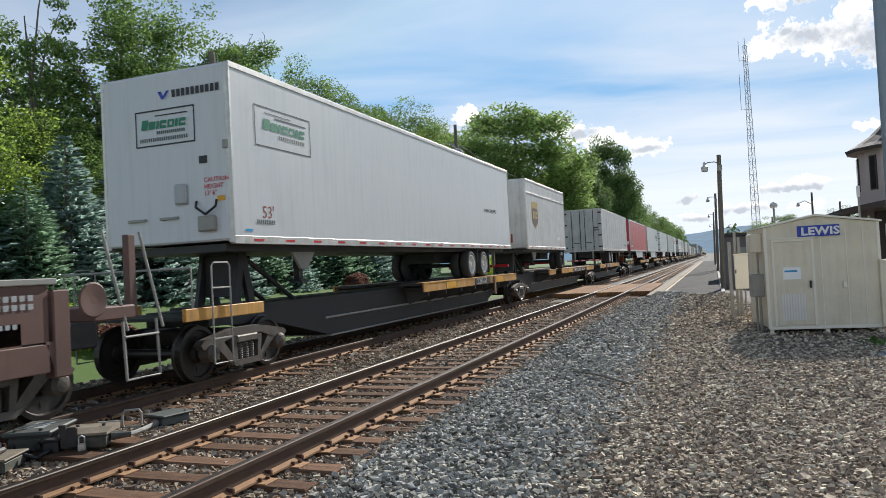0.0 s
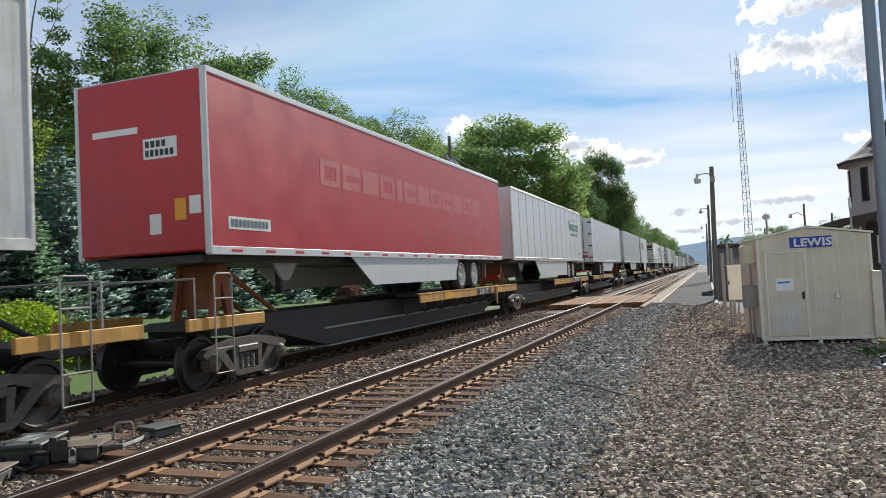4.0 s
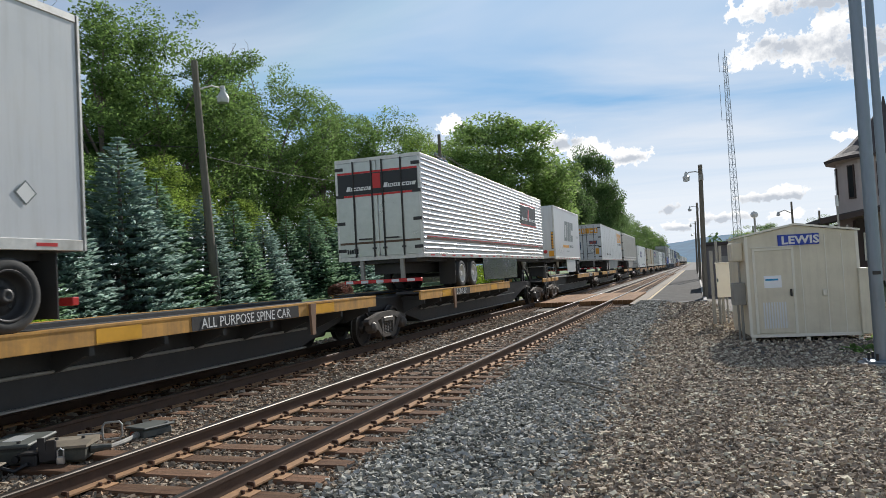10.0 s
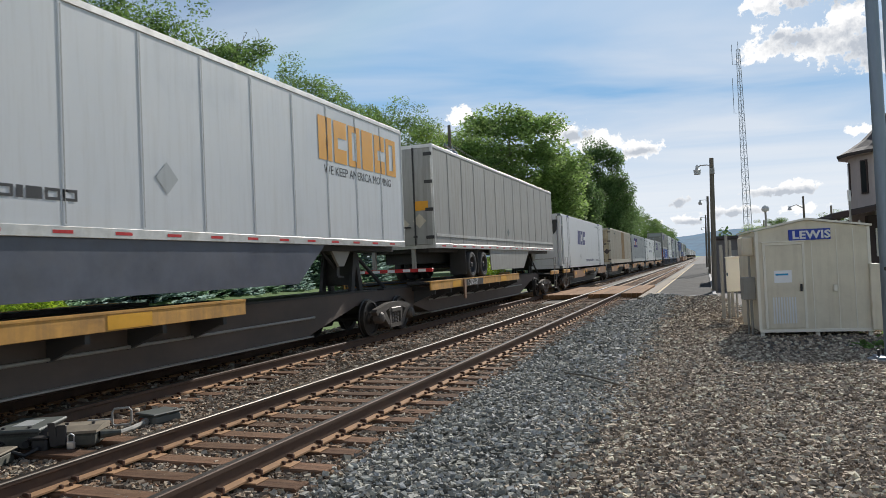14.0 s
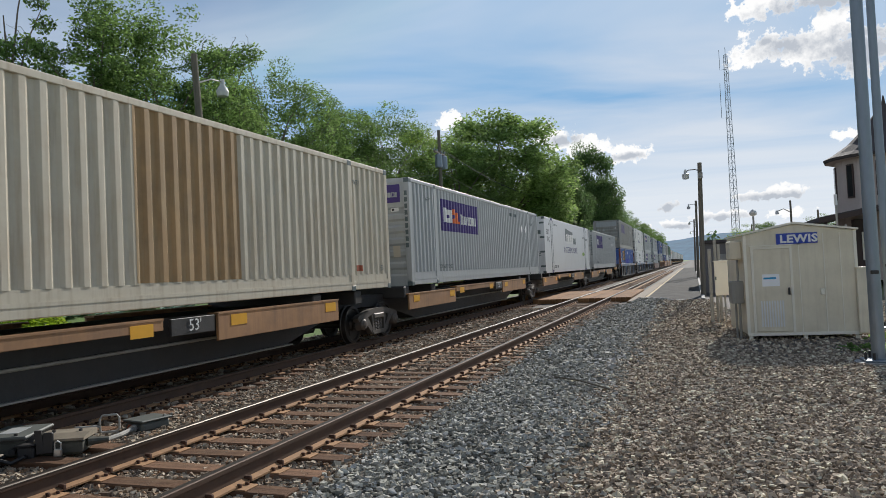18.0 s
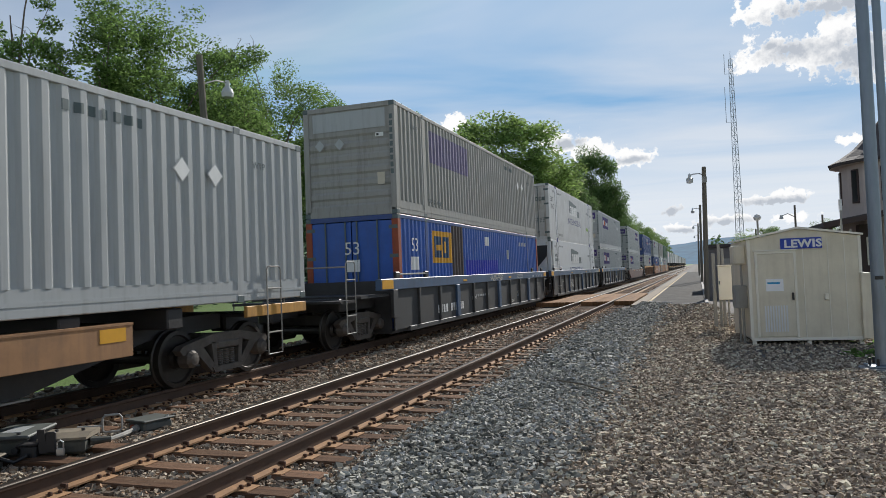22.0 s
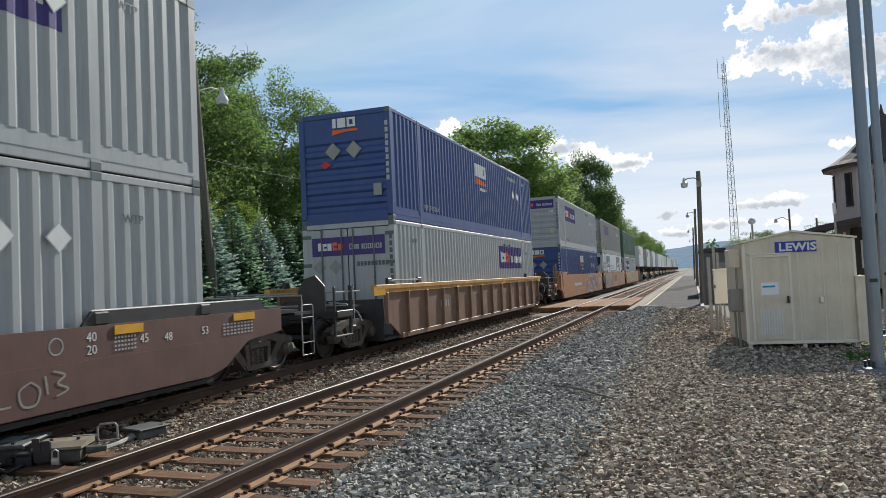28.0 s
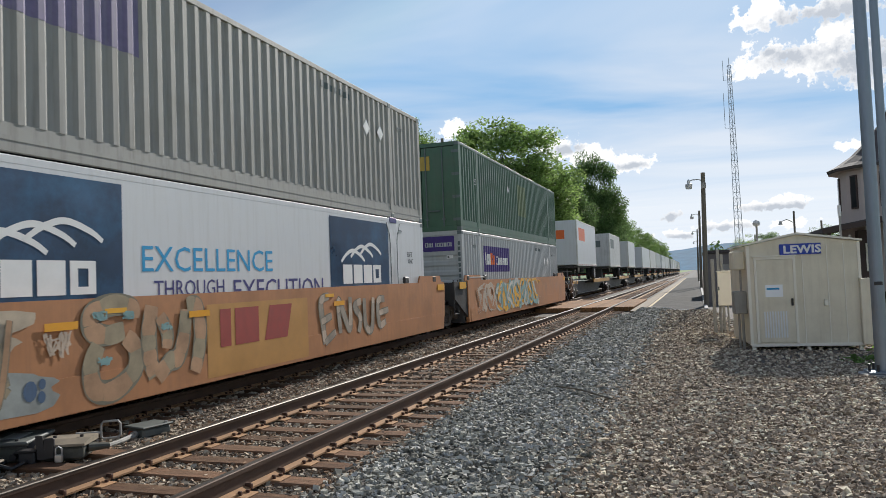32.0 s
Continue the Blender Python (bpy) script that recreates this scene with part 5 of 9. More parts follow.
def spine_unit(sa, sb, label, decks, hitch=None, first=False, last=False, texts=(), box_kind=False, detail=True):
    """One platform of an articulated spine car between the bogies at sa and sb. decks: (from, to, low, high, material, flange) along the train."""
    root = set_rolling(thing("spine_car", label, "rail car", "platforms of the train"), sa, 0.0)
    L = sb - sa
    sill = part("centre_sill", Mesh().prism(sill_side(0, L), -0.62, 0.62, "x"), M_SILL_BROWN if sa in (102.9, 199.0, 217.0) else M_STEEL_DK, root, "grimy black fishbelly sill")
    # pale grey flange stands for a bright glint line under the dark sill
    part("sill_flange", Mesh().box(-0.70, 0.70, 3.3, L - 3.3, 0.235, 0.262, 0.004), M_GREYCAB, root)
    if detail:
        part("brake_pipe", Mesh().rod((0.66, 3.2, 0.62), (0.66, L - 3.2, 0.62), 0.024, sides=6), M_GREYCAB, root, "thin grey brake pipe")
    if not box_kind:
        part("walkway", Mesh().box(-0.66, 0.66, 0.2, L - 0.2, 1.02, 1.06), M_STEEL_DK, root)
    for a, b, lo, hi, m in decks:
        for sx in (-1, 1):
            d = part("deck_side", Mesh().box(sx * 1.25, sx * 1.30, a - sa, b - sa, lo, hi, 0.006).box(sx * 1.1, sx * 1.31, a - sa, b - sa, hi - 0.022, hi + 0.006), m, root, "worn yellow deck edge" if m is M_YELLOW else "")
            if sx > 0 and detail and b - a > 3.5 and box_kind:
                for q in (0.08, 0.86):
                    part("yellow_panel", Mesh().box(1.302, 1.306, a - sa + q * (b - a), a - sa + q * (b - a) + 0.42, hi - 0.22, hi - 0.05), M_YELLOWB, d)
            elif sx > 0 and detail and b - a > 4:
                for q in (0.18, 0.72):
                    part("yellow_panel", Mesh().box(1.302, 1.306, a - sa + q * (b - a), a - sa + q * (b - a) + 0.75, lo + 0.02, hi - 0.04), M_YELLOWB, d)
                p_ = (a - sa + 2.75) if a - sa < 4 else (b - sa - 2.9)
                part("stake_pocket", Mesh().prism([(p_ - 0.1, hi - 0.02), (p_ + 0.1, hi - 0.02), (p_ + 0.05, lo - 0.36), (p_ - 0.06, lo - 0.36)], 1.303, 1.35, "x"), M_BROWNRIB, d)
        if not box_kind:
            part("treadway", Mesh().box(-1.25, -0.6, a - sa, b - sa, hi - 0.06, DECK).box(0.6, 1.25, a - sa, b - sa, hi - 0.06, DECK), M_STEEL_DK, root)
            m2 = Mesh()
            y = a - sa + 0.3
            while y < b - sa:
                m2.box(-1.25, 1.25, y, y + 0.1, lo, lo + 0.1)
                if detail:
                    for sx in (-1, 1):
                        part("outrigger", Mesh().prism([(sx * 0.62, lo - 0.34), (sx * 1.16, lo - 0.12), (sx * 1.23, lo - 0.12), (sx * 1.23, lo + 0.02), (sx * 0.62, lo + 0.02)], y + 0.12, y + 0.20, "y"), M_GREYCAR, root)
                y += 1.3
            part("deck_beams", m2, M_STEEL_DK, root)
    bogie(root, 0.0)
    if last:
        bogie(root, L)
        part("coupler", COUPLER, M_STEEL_DK, root).location = (0, L + 1.75, 0)
    if hitch is not None:
        y = hitch - sa
        hm_ = M_HITCH if hitch in (67.6, 85.3, 124.9, 142.8) else M_STEEL_DK
        for sx in (-1, 1):
            part("hitch_leg", Mesh().prism([(y - 0.30, 1.02), (y - 0.12, 1.02), (y + 0.06, 1.96), (y - 0.10, 1.96)], sx * 0.42, sx * 0.34, "x"), hm_, root)
            part("hitch_leg", Mesh().prism([(y + 0.16, 1.02), (y + 0.34, 1.02), (y + 0.10, 1.96), (y - 0.06, 1.96)], sx * 0.42, sx * 0.34, "x"), hm_, root)
            part("hitch_brace", Mesh().rod((sx * 0.35, y + 0.1, 1.9), (sx * 0.35, y + 1.7, 1.05), 0.045), hm_, root)
        part("hitch_plate", Mesh().box(-0.36, 0.36, y - 0.06, y + 0.06, 1.2, 1.94, 0.01), hm_, root)
        part("hitch_head", Mesh().box(-0.55, 0.55, y - 0.3, y + 0.3, 1.95, 2.0, 0.02), hm_, root)
    for flag, y, e in ((first, -0.95, -1), (last, L + 0.95, 1)):
        if not flag:
            continue
        part("end_platform", Mesh().box(-1.25, 1.25, y - 0.5, y + 0.5, 0.95, 1.0), M_STEEL_DK, root)
        for sx in (-1, 1):
            part("end_beam", Mesh().box(sx * 1.22, sx * 1.29, y - 0.75, y + 1.1, 0.95, 1.13, 0.01), M_YELLOW, root)
        for sx in (-1, 1):
            part("ladder", LADDER, M_GREYCAB, root).location = (sx * 1.32, y, 0)
        part("hand_rail", Mesh().pipe([(-1.2, y + e * 0.5, 1.0), (-1.2, y + e * 0.5, 1.7), (1.2, y + e * 0.5, 1.7), (1.2, y + e * 0.5, 1.0)], 0.018), M_GREYCAB, root)
    for body, size, s, z in texts:
        if box_kind:
            part("stencil_panel", Mesh().box(1.25, 1.3085, s - sa - 0.35, s - sa + 0.6, 0.80, 1.04, 0.006), M_STEEL_DK, root, "black panel behind the stencil")
        else:
            part("stencil_panel", Mesh().box(1.3045, 1.3085, s - sa - 0.2, s - sa + 0.56 * size * len(body) + 0.15, 0.925, 1.13), M_STEEL_DK, root, "black panel behind the stencil")
        words(body, size, (1.318, s - sa, z), SIDE, M_WHITEV, root)
    return root


# ---- the loads and platforms, from the head of the train to its tail ----
def deck(a, b):
    return (a, b, 0.92, 1.155, M_YELLOW)


M_SKIRT_BLUE = mat("blue_grey_side_skirt", (0.10, 0.11, 0.14), 0.35, var=0.2, scale=2, dirt=0.35, dirtcol=(0.12, 0.11, 0.1))
M_SKIRT = mat("dark_glossy_skirt", (0.03, 0.035, 0.045), 0.22, var=0.15, scale=2, dirt=0.3, dirtcol=(0.1, 0.1, 0.1))


def shapes(put, forms, a, b, z0, z1, small=1.0):
    """A row of plain shapes in the place of a trade mark: # solid, O ring, = split, | stem."""
    units = sum({"|": 0.5, " ": 0.5}.get(c, 1.0) for c in forms)
    p, q = (b - a) / units, a
    for i, c in enumerate(forms):
        w = p * {"|": 0.5, " ": 0.5}.get(c, 1.0)
        top = z1 if i == 0 else z0 + (z1 - z0) * small
        y0, y1, h = q + 0.07 * p, q + w - 0.07 * p, top - z0
        s = min(0.3 * (y1 - y0), 0.3 * h)
        if c in "#|":
            put(y0, y1, z0, top)
        elif c == "O":
            put(y0, y0 + s, z0, top)
            put(y1 - s, y1, z0, top)
            put(y0 + s, y1 - s, z0, z0 + 0.8 * s)
            put(y0 + s, y1 - s, top - 0.8 * s, top)
        elif c == "=":
            put(y0, y0 + s, z0, top)
            put(y0 + s, y1, z0, z0 + 0.34 * h)
            put(y0 + s, y1, top - 0.40 * h, top)
        q += w


def side_mark(side, forms, y0, y1, z0, z1, material, lift=0.007, lean=0.0, small=1.0, name="logo", label=""):
    m = Mesh()
    shapes(lambda a, b, c, d: side.patch(m, a + lean * (c - z0), b + lean * (c - z0), c, d, lift, lean * (d - c)), forms, y0, y1, z0, z1, small)
    ob = part(name, m, material, side.parent, label)
    ob["kind"] = "stuff"
    return ob


def end_mark(parent, forms, x0, x1, z0, z1, material, y=-0.012, small=1.0, lean=0.0, name="logo"):
    m = Mesh()
    shapes(lambda a, b, c, d: m.add([(a + lean * (c - z0), y, c), (b + lean * (c - z0), y, c), (b + lean * (d - z0), y, d), (a + lean * (d - z0), y, d)], [(0, 1, 2, 3)]), forms, x0, x1, z0, z1, small)
    ob = part(name, m, material, parent)
    ob["kind"] = "stuff"
    return ob


def side_frame_line(side, y0, y1, z0, z1, w, material):
    m = Mesh()
    for a, b, c, d in ((y0, y1, z0, z0 + w), (y0, y1, z1 - w, z1), (y0, y0 + w, z0 + w, z1 - w), (y1 - w, y1, z0 + w, z1 - w)):
        side.patch(m, a, b, c, d, 0.005)
    return part("logo_frame", m, material, side.parent)


# first car: white van trailer, parcel pup, white van with its doors leading
t1, f1 = trailer(9.24, 16.154, True, M_WHITE, "white 53-foot van trailer with green lettering, on the train")
side_frame_line(f1, 0.66, 2.40, 2.52, 3.20, 0.022, M_DKV)
side_mark(f1, "##|=O|=", 0.88, 2.2, 2.82, 3.0, M_GREENV, lean=0.15, small=0.78)
f1.panel(1.25, 2.25, 3.03, 3.055, M_DKV, "logo_line", 0.006)
f1.panel(0.95, 1.75, 3.09, 3.105, M_DKV, "logo_line", 0.006)
f1.bars(14, 1.35, 2.2, 2.70, 2.765, M_GREYV, "caption", fill=0.6)
f1.text("53'", 0.29, 0.78, 1.33, M_RODRUST)
f1.bars(10, 0.62, 1.14, 1.225, 1.30, M_GREYV, "number_mark", lift=0.006)
f1.text("AIR RIDE EQUIPPED", 0.165, 13.05, 2.09, M_DKV)
f1.panel(0.3, 0.5, 1.1, 1.14, M_CYAN, "decal", 0.006)
for q in ((-0.55, 0.63, 2.55, 2.575), (-0.55, 0.63, 3.115, 3.14), (-0.55, -0.527, 2.575, 3.115), (0.607, 0.63, 2.575, 3.115)):
    end_panel(t1, *q, M_DKV, "logo_frame")
end_mark(t1, "##|=O|=", -0.44, 0.46, 2.83, 2.99, M_GREENV, small=0.78, lean=0.15)
end_panel(t1, -0.15, 0.5, 3.03, 3.05, M_DKV, "logo_line")
end_bars(t1, 14, -0.12, 0.45, 2.74, 2.79, M_GREYV, name="caption")
end_bars(t1, 22, -0.46, 0.5, 2.63, 2.69, M_GREYV, name="web_address", fill=0.6)
end_bars(t1, 10, 0.21, 1.14, 3.30, 3.42, M_DKV, -0.012, name="number_mark")
part("emblem", Mesh().add([(-0.07, -0.012, 3.42), (0.0, -0.012, 3.42), (0.04, -0.012, 3.34), (0.1, -0.012, 3.42), (0.16, -0.012, 3.42), (0.05, -0.012, 3.29), (0.0, -0.012, 3.29)], [(0, 1, 6), (1, 2, 5, 6), (2, 3, 4, 5)]), M_SIGNBLUE, t1)
end_panel(t1, 0.68, 0.84, 2.19, 2.31, M_DKV, "plate")
part("document_box", Mesh().box(0.2, 0.44, -0.06, 0, 1.57, 1.9, 0.03), M_GREY_BOX, t1)
part("connection_box", Mesh().box(0.66, 0.98, -0.09, 0, 1.12, 1.36, 0.02), M_GREYCAB, t1)
for x in (0.62, 1.0):
    part("air_hose", Mesh().pipe([(x, -0.03, 1.6), (x + 0.02, -0.08, 1.5), (0.82, -0.08, 1.38)], 0.02), M_CABLE, t1)
for x in (-0.75, -0.1):
    part("hose_hanger", Mesh().box(x, x + 0.35, -0.05, 0, 1.35, 1.39), M_GREYCAB, t1)
part("marker_lamp", Mesh().box(1.14, 1.24, -0.03, 0, 2.38, 2.52, 0.01), M_GREYCAB, t1)
end_panel(t1, 1.0, 1.15, 1.58, 1.66, M_YELLOWB, "notice")
words("CAUTION\nHEIGHT\n13' 6\"", 0.105, (0.76, -0.012, 1.89), END, M_REDV, t1)
t2, f2 = trailer(28.0, 7.8, True, M_WHITE_OLD, "grey-white 28-foot parcel pup trailer with a brown shield emblem", short=True, rims=M_STEEL_DK)
part("belt_moulding", Mesh().box(HW, HW + 0.02, 0.1, 7.7, 3.16, 3.22, 0.005), M_ALU, t2)


def shield(side, y0, y1, z0, z1, material, lift, name, label=""):
    c, w, n = (y0 + y1) / 2, (y1 - y0) / 2, 8
    left = [(c - w * (1 - (k / n) ** 2.4), z1 - (z1 - z0) * (0.55 + 0.45 * k / n)) for k in range(n + 1)]
    right = [(2 * c - y, z) for y, z in left[:-1]][::-1]
    pts = [(y0, z1 - 0.05), (c, z1), (y1, z1 - 0.05)][::-1] + left[:] + right
    m = Mesh().add([(side.out + lift, y, z) for y, z in pts], [tuple(range(len(pts)))])
    return part(name, m, material, side.parent, label)


shield(f2, 0.92, 2.02, 1.74, 2.90, M_GOLD, 0.005, "emblem", "gold and brown shield")
shield(f2, 0.99, 1.95, 1.82, 2.62, M_BROWNV, 0.008, "emblem_field")
side_mark(f2, "#O=", 1.1, 1.85, 2.18, 2.48, M_GOLD, lift=0.011)
f2.panel(5.9, 6.4, 1.35, 1.5, M_WHITEV, "decal")
end_bars(t2, 6, -0.44, 0.02, 3.34, 3.46, M_DKV, name="number_mark")
end_panel(t2, -0.45, -0.05, 3.56, 3.63, M_DKV, "plate")
part("connection_box", Mesh().box(0.29, 0.67, -0.05, 0, 1.2, 1.55, 0.02), M_RODRUST, t2)
t3, f3 = trailer(48.75, 14.55, False, M_WHITE_OLD, "dented white van trailer with dark-barred rear doors leading", posts=1.22)
f3.bars(11, 12.45, 13.5, 1.31, 1.43, M_DKV, "number_mark")
f3.text("48/102", 0.17, 6.85, 3.38, M_GREYV)
for k in range(2):
    end_bars(t3, 4 + 2 * k, 0.76, 1.06 + 0.06 * k, 2.42 - 0.15 * k, 2.52 - 0.15 * k, M_DKV, -0.05, name="number_mark")
spine_unit(9.77, 27.45, "black spine-car platform with worn yellow deck edges", [deck(16.8, 25.85)], 10.6, first=True, texts=[("2-28/1-57", 0.25, 21.1, 0.95)])
spine_unit(27.45, 45.2, "black spine-car platform with worn yellow deck edges", [deck(34.45, 44.2), deck(31.6, 33.0)], 28.9, texts=[("TWIN 28' ALL PURPOSE SPINE CAR", 0.205, 37.6, 0.95)])
s3 = spine_unit(45.2, 62.8, "black spine-car platform with worn yellow deck edges", [deck(47.0, 56.67)], 62.3, last=True, texts=[("2-28/1-57", 0.22, 50.25, 0.95)])

# second car: red trailer, white trailer with lettering, white trailer with its doors leading
t4, f4 = trailer(66.25, 16.154, True, M_RED, "red 53-foot van trailer with faded lettering", skirt=(4.6, 11.4, 0.3, M_WHITE), rail_material=M_WHITE)
side_mark(f4, "O=#O|=#O=#O#", 3.3, 13.8, 2.28, 2.80, mat("faded_red_lettering", (0.5, 0.09, 0.09), 0.5, var=0.2), lift=0.003, name="faded_lettering")
f4.panel(0.46, 1.6, 1.30, 1.50, M_WHITEV, "number_plate")
f4.bars(10, 0.52, 1.55, 1.34, 1.46, M_GREYV, "number_mark", lift=0.008)
end_panel(t4, 0.10, 0.74, 2.42, 2.74, M_WHITEV, "number_plate")
end_bars(t4, 4, 0.14, 0.56, 2.6, 2.70, M_DKV, -0.01, name="number_mark")
end_bars(t4, 6, 0.14, 0.70, 2.46, 2.56, M_DKV, -0.01, name="number_mark")
end_panel(t4, 0.18, 0.40, 1.26, 1.57, M_WHITEV, "notice")
end_panel(t4, 0.66, 0.87, 1.45, 1.78, M_AMBER, "notice")
end_panel(t4, 0.93, 1.14, 1.53, 1.80, M_WHITEV, "notice")
end_panel(t4, -0.9, 0.0, 2.85, 2.95, M_WHITEV, "decal")
t5, f5 = trailer(84.15, 16.154, True, M_WHITE, "white 53-foot van trailer with large green lettering", posts=1.22, skirt=(3.8, 11.3, 0.2, M_WHITE))
side_mark(f5, "##|=O|=", 12.15, 15.2, 2.60, 3.08, M_GREENV, small=0.76)
f5.panel(12.75, 14.2, 3.14, 3.17, M_GREYV, "logo_line", 0.009)
f5.text("TRAILER LEASING", 0.19, 12.6, 2.31, M_DKV, 1.5)
f5.bars(10, 14.7, 15.6, 1.3, 1.38, M_GREYV, "number_mark", fill=0.6)
t6, f6 = trailer(104.58, 16.154, False, M_WHITE, "clean white van trailer with panel seams, rear doors leading", posts=1.22, skirt=(5.2, 11.2, 0.25, M_WHITE), rims=M_RIM_RUST)
f6.diamond(9.6, 1.62, 0.16, M_GREY_BOX)
end_bars(t6, 6, -0.75, -0.1, 3.2, 3.32, M_DKV, -0.05, name="number_mark")
end_panel(t6, 0.62, 1.0, 1.48, 1.56, M_REDV, "notice", -0.05)
end_panel(t6, 0.62, 1.0, 1.2, 1.36, M_REDV, "notice", -0.05)
end_diamond(t6, -0.72, 1.6, 0.2, M_GREYCAB, -0.05)
spine_unit(67.4, 85.2, "black spine-car platform with worn yellow deck edges", [deck(74.4, 84.2)], 67.6, first=True, texts=[("2-28/1-57", 0.24, 79.4, 0.95)])
spine_unit(85.2, 102.9, "black spine-car platform with bright yellow deck edges", [deck(91.6, 101.9)], 85.3, texts=[("ALL PURPOSE SPINE CAR", 0.22, 96.6, 0.95)])
spine_unit(102.9, 120.0, "black spine-car platform with bright yellow deck edges", [deck(104.2, 114.4)], 119.7, last=True, texts=[("1-28'/1-57'", 0.24, 107.3, 0.95)])

# third car: grey-white trailer, pup with an orange panel, ribbed aluminium reefer
t7, f7 = trailer(123.6, 16.154, True, M_GREY_BOX, "pale grey 53-foot van trailer with a bright lower band", skirt=(5.2, 11.6, 0.22, M_GREY_BOX), rims=M_STEEL_DK)
for z0, z1, d in ((1.28, 1.36, 0.022), (1.42, 1.46, 0.014)):
    part("belt_moulding", Mesh().box(HW, HW + d, 0.3, 16.1, z0, z1, 0.004), M_ALU, t7)
side_mark(f7, "#=O|#=", 0.6, 2.1, 2.5, 2.72, mat("ghost_vinyl", (0.36, 0.36, 0.40), 0.5, var=0.15), lift=0.004, lean=0.2)
f7.text("53'", 0.2, 0.75, 1.62, M_DKV)
f7.diamond(8.0, 1.6, 0.17, M_GREYV)
f7.diamond(8.0, 1.6, 0.15, M_GREY_BOX)
end_bars(t7, 10, -0.36, 0.42, 3.27, 3.38, M_DKV, name="number_mark")
end_mark(t7, "#|=O#", -0.2, 0.33, 3.08, 3.17, M_PURPLE, lean=0.3)
end_diamond(t7, 0.3, 1.75, 0.21, M_WHITEV)
part("connection_box", Mesh().box(0.32, 1.02, -0.1, 0, 1.28, 1.46, 0.02), M_ALU, t7)
part("glad_hand", Mesh().prism([(0.5, 1.28), (0.8, 1.28), (0.65, 1.1)], -0.05, 0, "y"), M_GREYCAB, t7)
t8, f8 = trailer(141.73, 8.53, True, M_WHITE, "white 28-foot pup trailer with an orange name panel", short=True, skirt=(3.3, 6.6, 0.12, M_WHITE), rims=M_STEEL_DK)
for name, m_, g, lift in (("emblem_border", M_DKV, 0.0, 0.006), ("emblem", M_ORANGE, 0.045, 0.009)):
    pts = [(0.78 + g, 3.17 - g), (2.0, 3.24 - g), (3.33 - g, 3.24 - g), (3.36 - g, 2.50 + g), (2.2, 2.40 + g), (0.86 + g, 2.44 + g)]
    part(name, Mesh().add([(HW + lift, y, z) for y, z in pts], [tuple(range(6))]), m_, t8, "orange tapered panel" if g else "")
side_mark(f8, "#==|O#", 1.05, 3.12, 2.62, 3.02, M_NAVY, lift=0.013)
for y in (0.9, 2.4, 3.9, 5.4, 6.9):
    part("rivet_cap", Mesh().rod((HW, y, 3.42), (HW + 0.012, y, 3.42), 0.06, sides=10), M_GREY_BOX, t8)
for y in (7.2, 7.75):
    f8.diamond(y, 1.53, 0.14, M_GREYV)
    f8.diamond(y, 1.53, 0.12, M_WHITEV)
end_panel(t8, -1.15, 0.6, 2.76, 3.22, M_DKV, "emblem_border")
end_panel(t8, -1.12, 0.57, 2.79, 3.19, M_ORANGE, "emblem", -0.009)
end_mark(t8, "#==|O#", -0.95, 0.48, 2.86, 3.12, M_NAVY, -0.013)
for k in range(6):
    end_panel(t8, 1.13, 1.21, 3.22 - 0.125 * k, 3.31 - 0.125 * k, M_DKV, "number_mark")
end_panel(t8, -0.05, 0.2, 3.36, 3.44, M_SIGNBLUE, "decal")
end_panel(t8, 0.74, 1.12, 1.80, 2.08, M_GREYV, "notice_panel")
end_panel(t8, 0.96, 1.1, 1.84, 1.95, M_REDV, "notice", -0.009)
part("connection_box", Mesh().box(0.82, 1.12, -0.07, 0, 1.4, 1.72, 0.03), M_GREYCAB, t8)
part("air_hose", Mesh().pipe([(0.95, -0.05, 1.42), (0.9, -0.14, 1.3), (1.0, -0.1, 1.15)], 0.025), M_CABLE, t8)
end_panel(t8, 0.36, 0.58, 1.17, 1.29, M_AMBER, "notice")
end_panel(t8, 0.3, 0.5, 1.72, 1.78, M_SIGNBLUE, "decal")
t9, f9 = trailer(161.72, 16.154, False, M_RIBBED, "ribbed bright aluminium reefer trailer with a dark maroon stripe", ribs=True, skirt=(5.4, 10.4, 0.15, M_SKIRT), rail_material=M_ALU)
M_QUILT = mat("quilted_stainless_steel", (0.42, 0.43, 0.40), 0.34, 0.85, var=0.12, scale=3, bump=0.5, bscale=22)
for c_ in t9.children:
    if c_.name.startswith("door"):
        c_.data.materials[0] = M_QUILT
f9.panel(0.2, 16.0, 1.39, 1.46, M_BROWNV, "stripe", 0.026)
f9.panel(0.2, 16.0, 1.465, 1.49, M_REDV, "stripe", 0.026)
f9.panel(11.7, 14.67, 2.39, 3.20, M_DKV, "name_panel", 0.026)
f9.panel(11.7, 14.67, 3.205, 3.26, M_REDV, "stripe", 0.026)
f9.panel(11.7, 14.67, 2.33, 2.385, M_REDV, "stripe", 0.026)
part("emblem", Mesh().add([(HW + 0.029, 12.95, 2.62), (HW + 0.029, 13.2, 2.62), (HW + 0.029, 13.35, 3.05), (HW + 0.029, 13.12, 3.08)], [(0, 1, 2, 3)]), M_REDV, t9)
side_mark(f9, "#|=O=O#", 11.82, 12.9, 2.55, 2.70, M_WHITEV, lift=0.03, lean=0.3, small=0.75)
side_mark(f9, "#|OO#=O|#", 13.25, 14.62, 2.55, 2.70, M_WHITEV, lift=0.03, lean=0.3, small=0.75)
end_panel(t9, -1.2, 1.2, 2.74, 3.32, M_DKV, "name_panel", -0.05)
end_panel(t9, -1.2, 1.2, 3.325, 3.38, M_REDV, "stripe", -0.05)
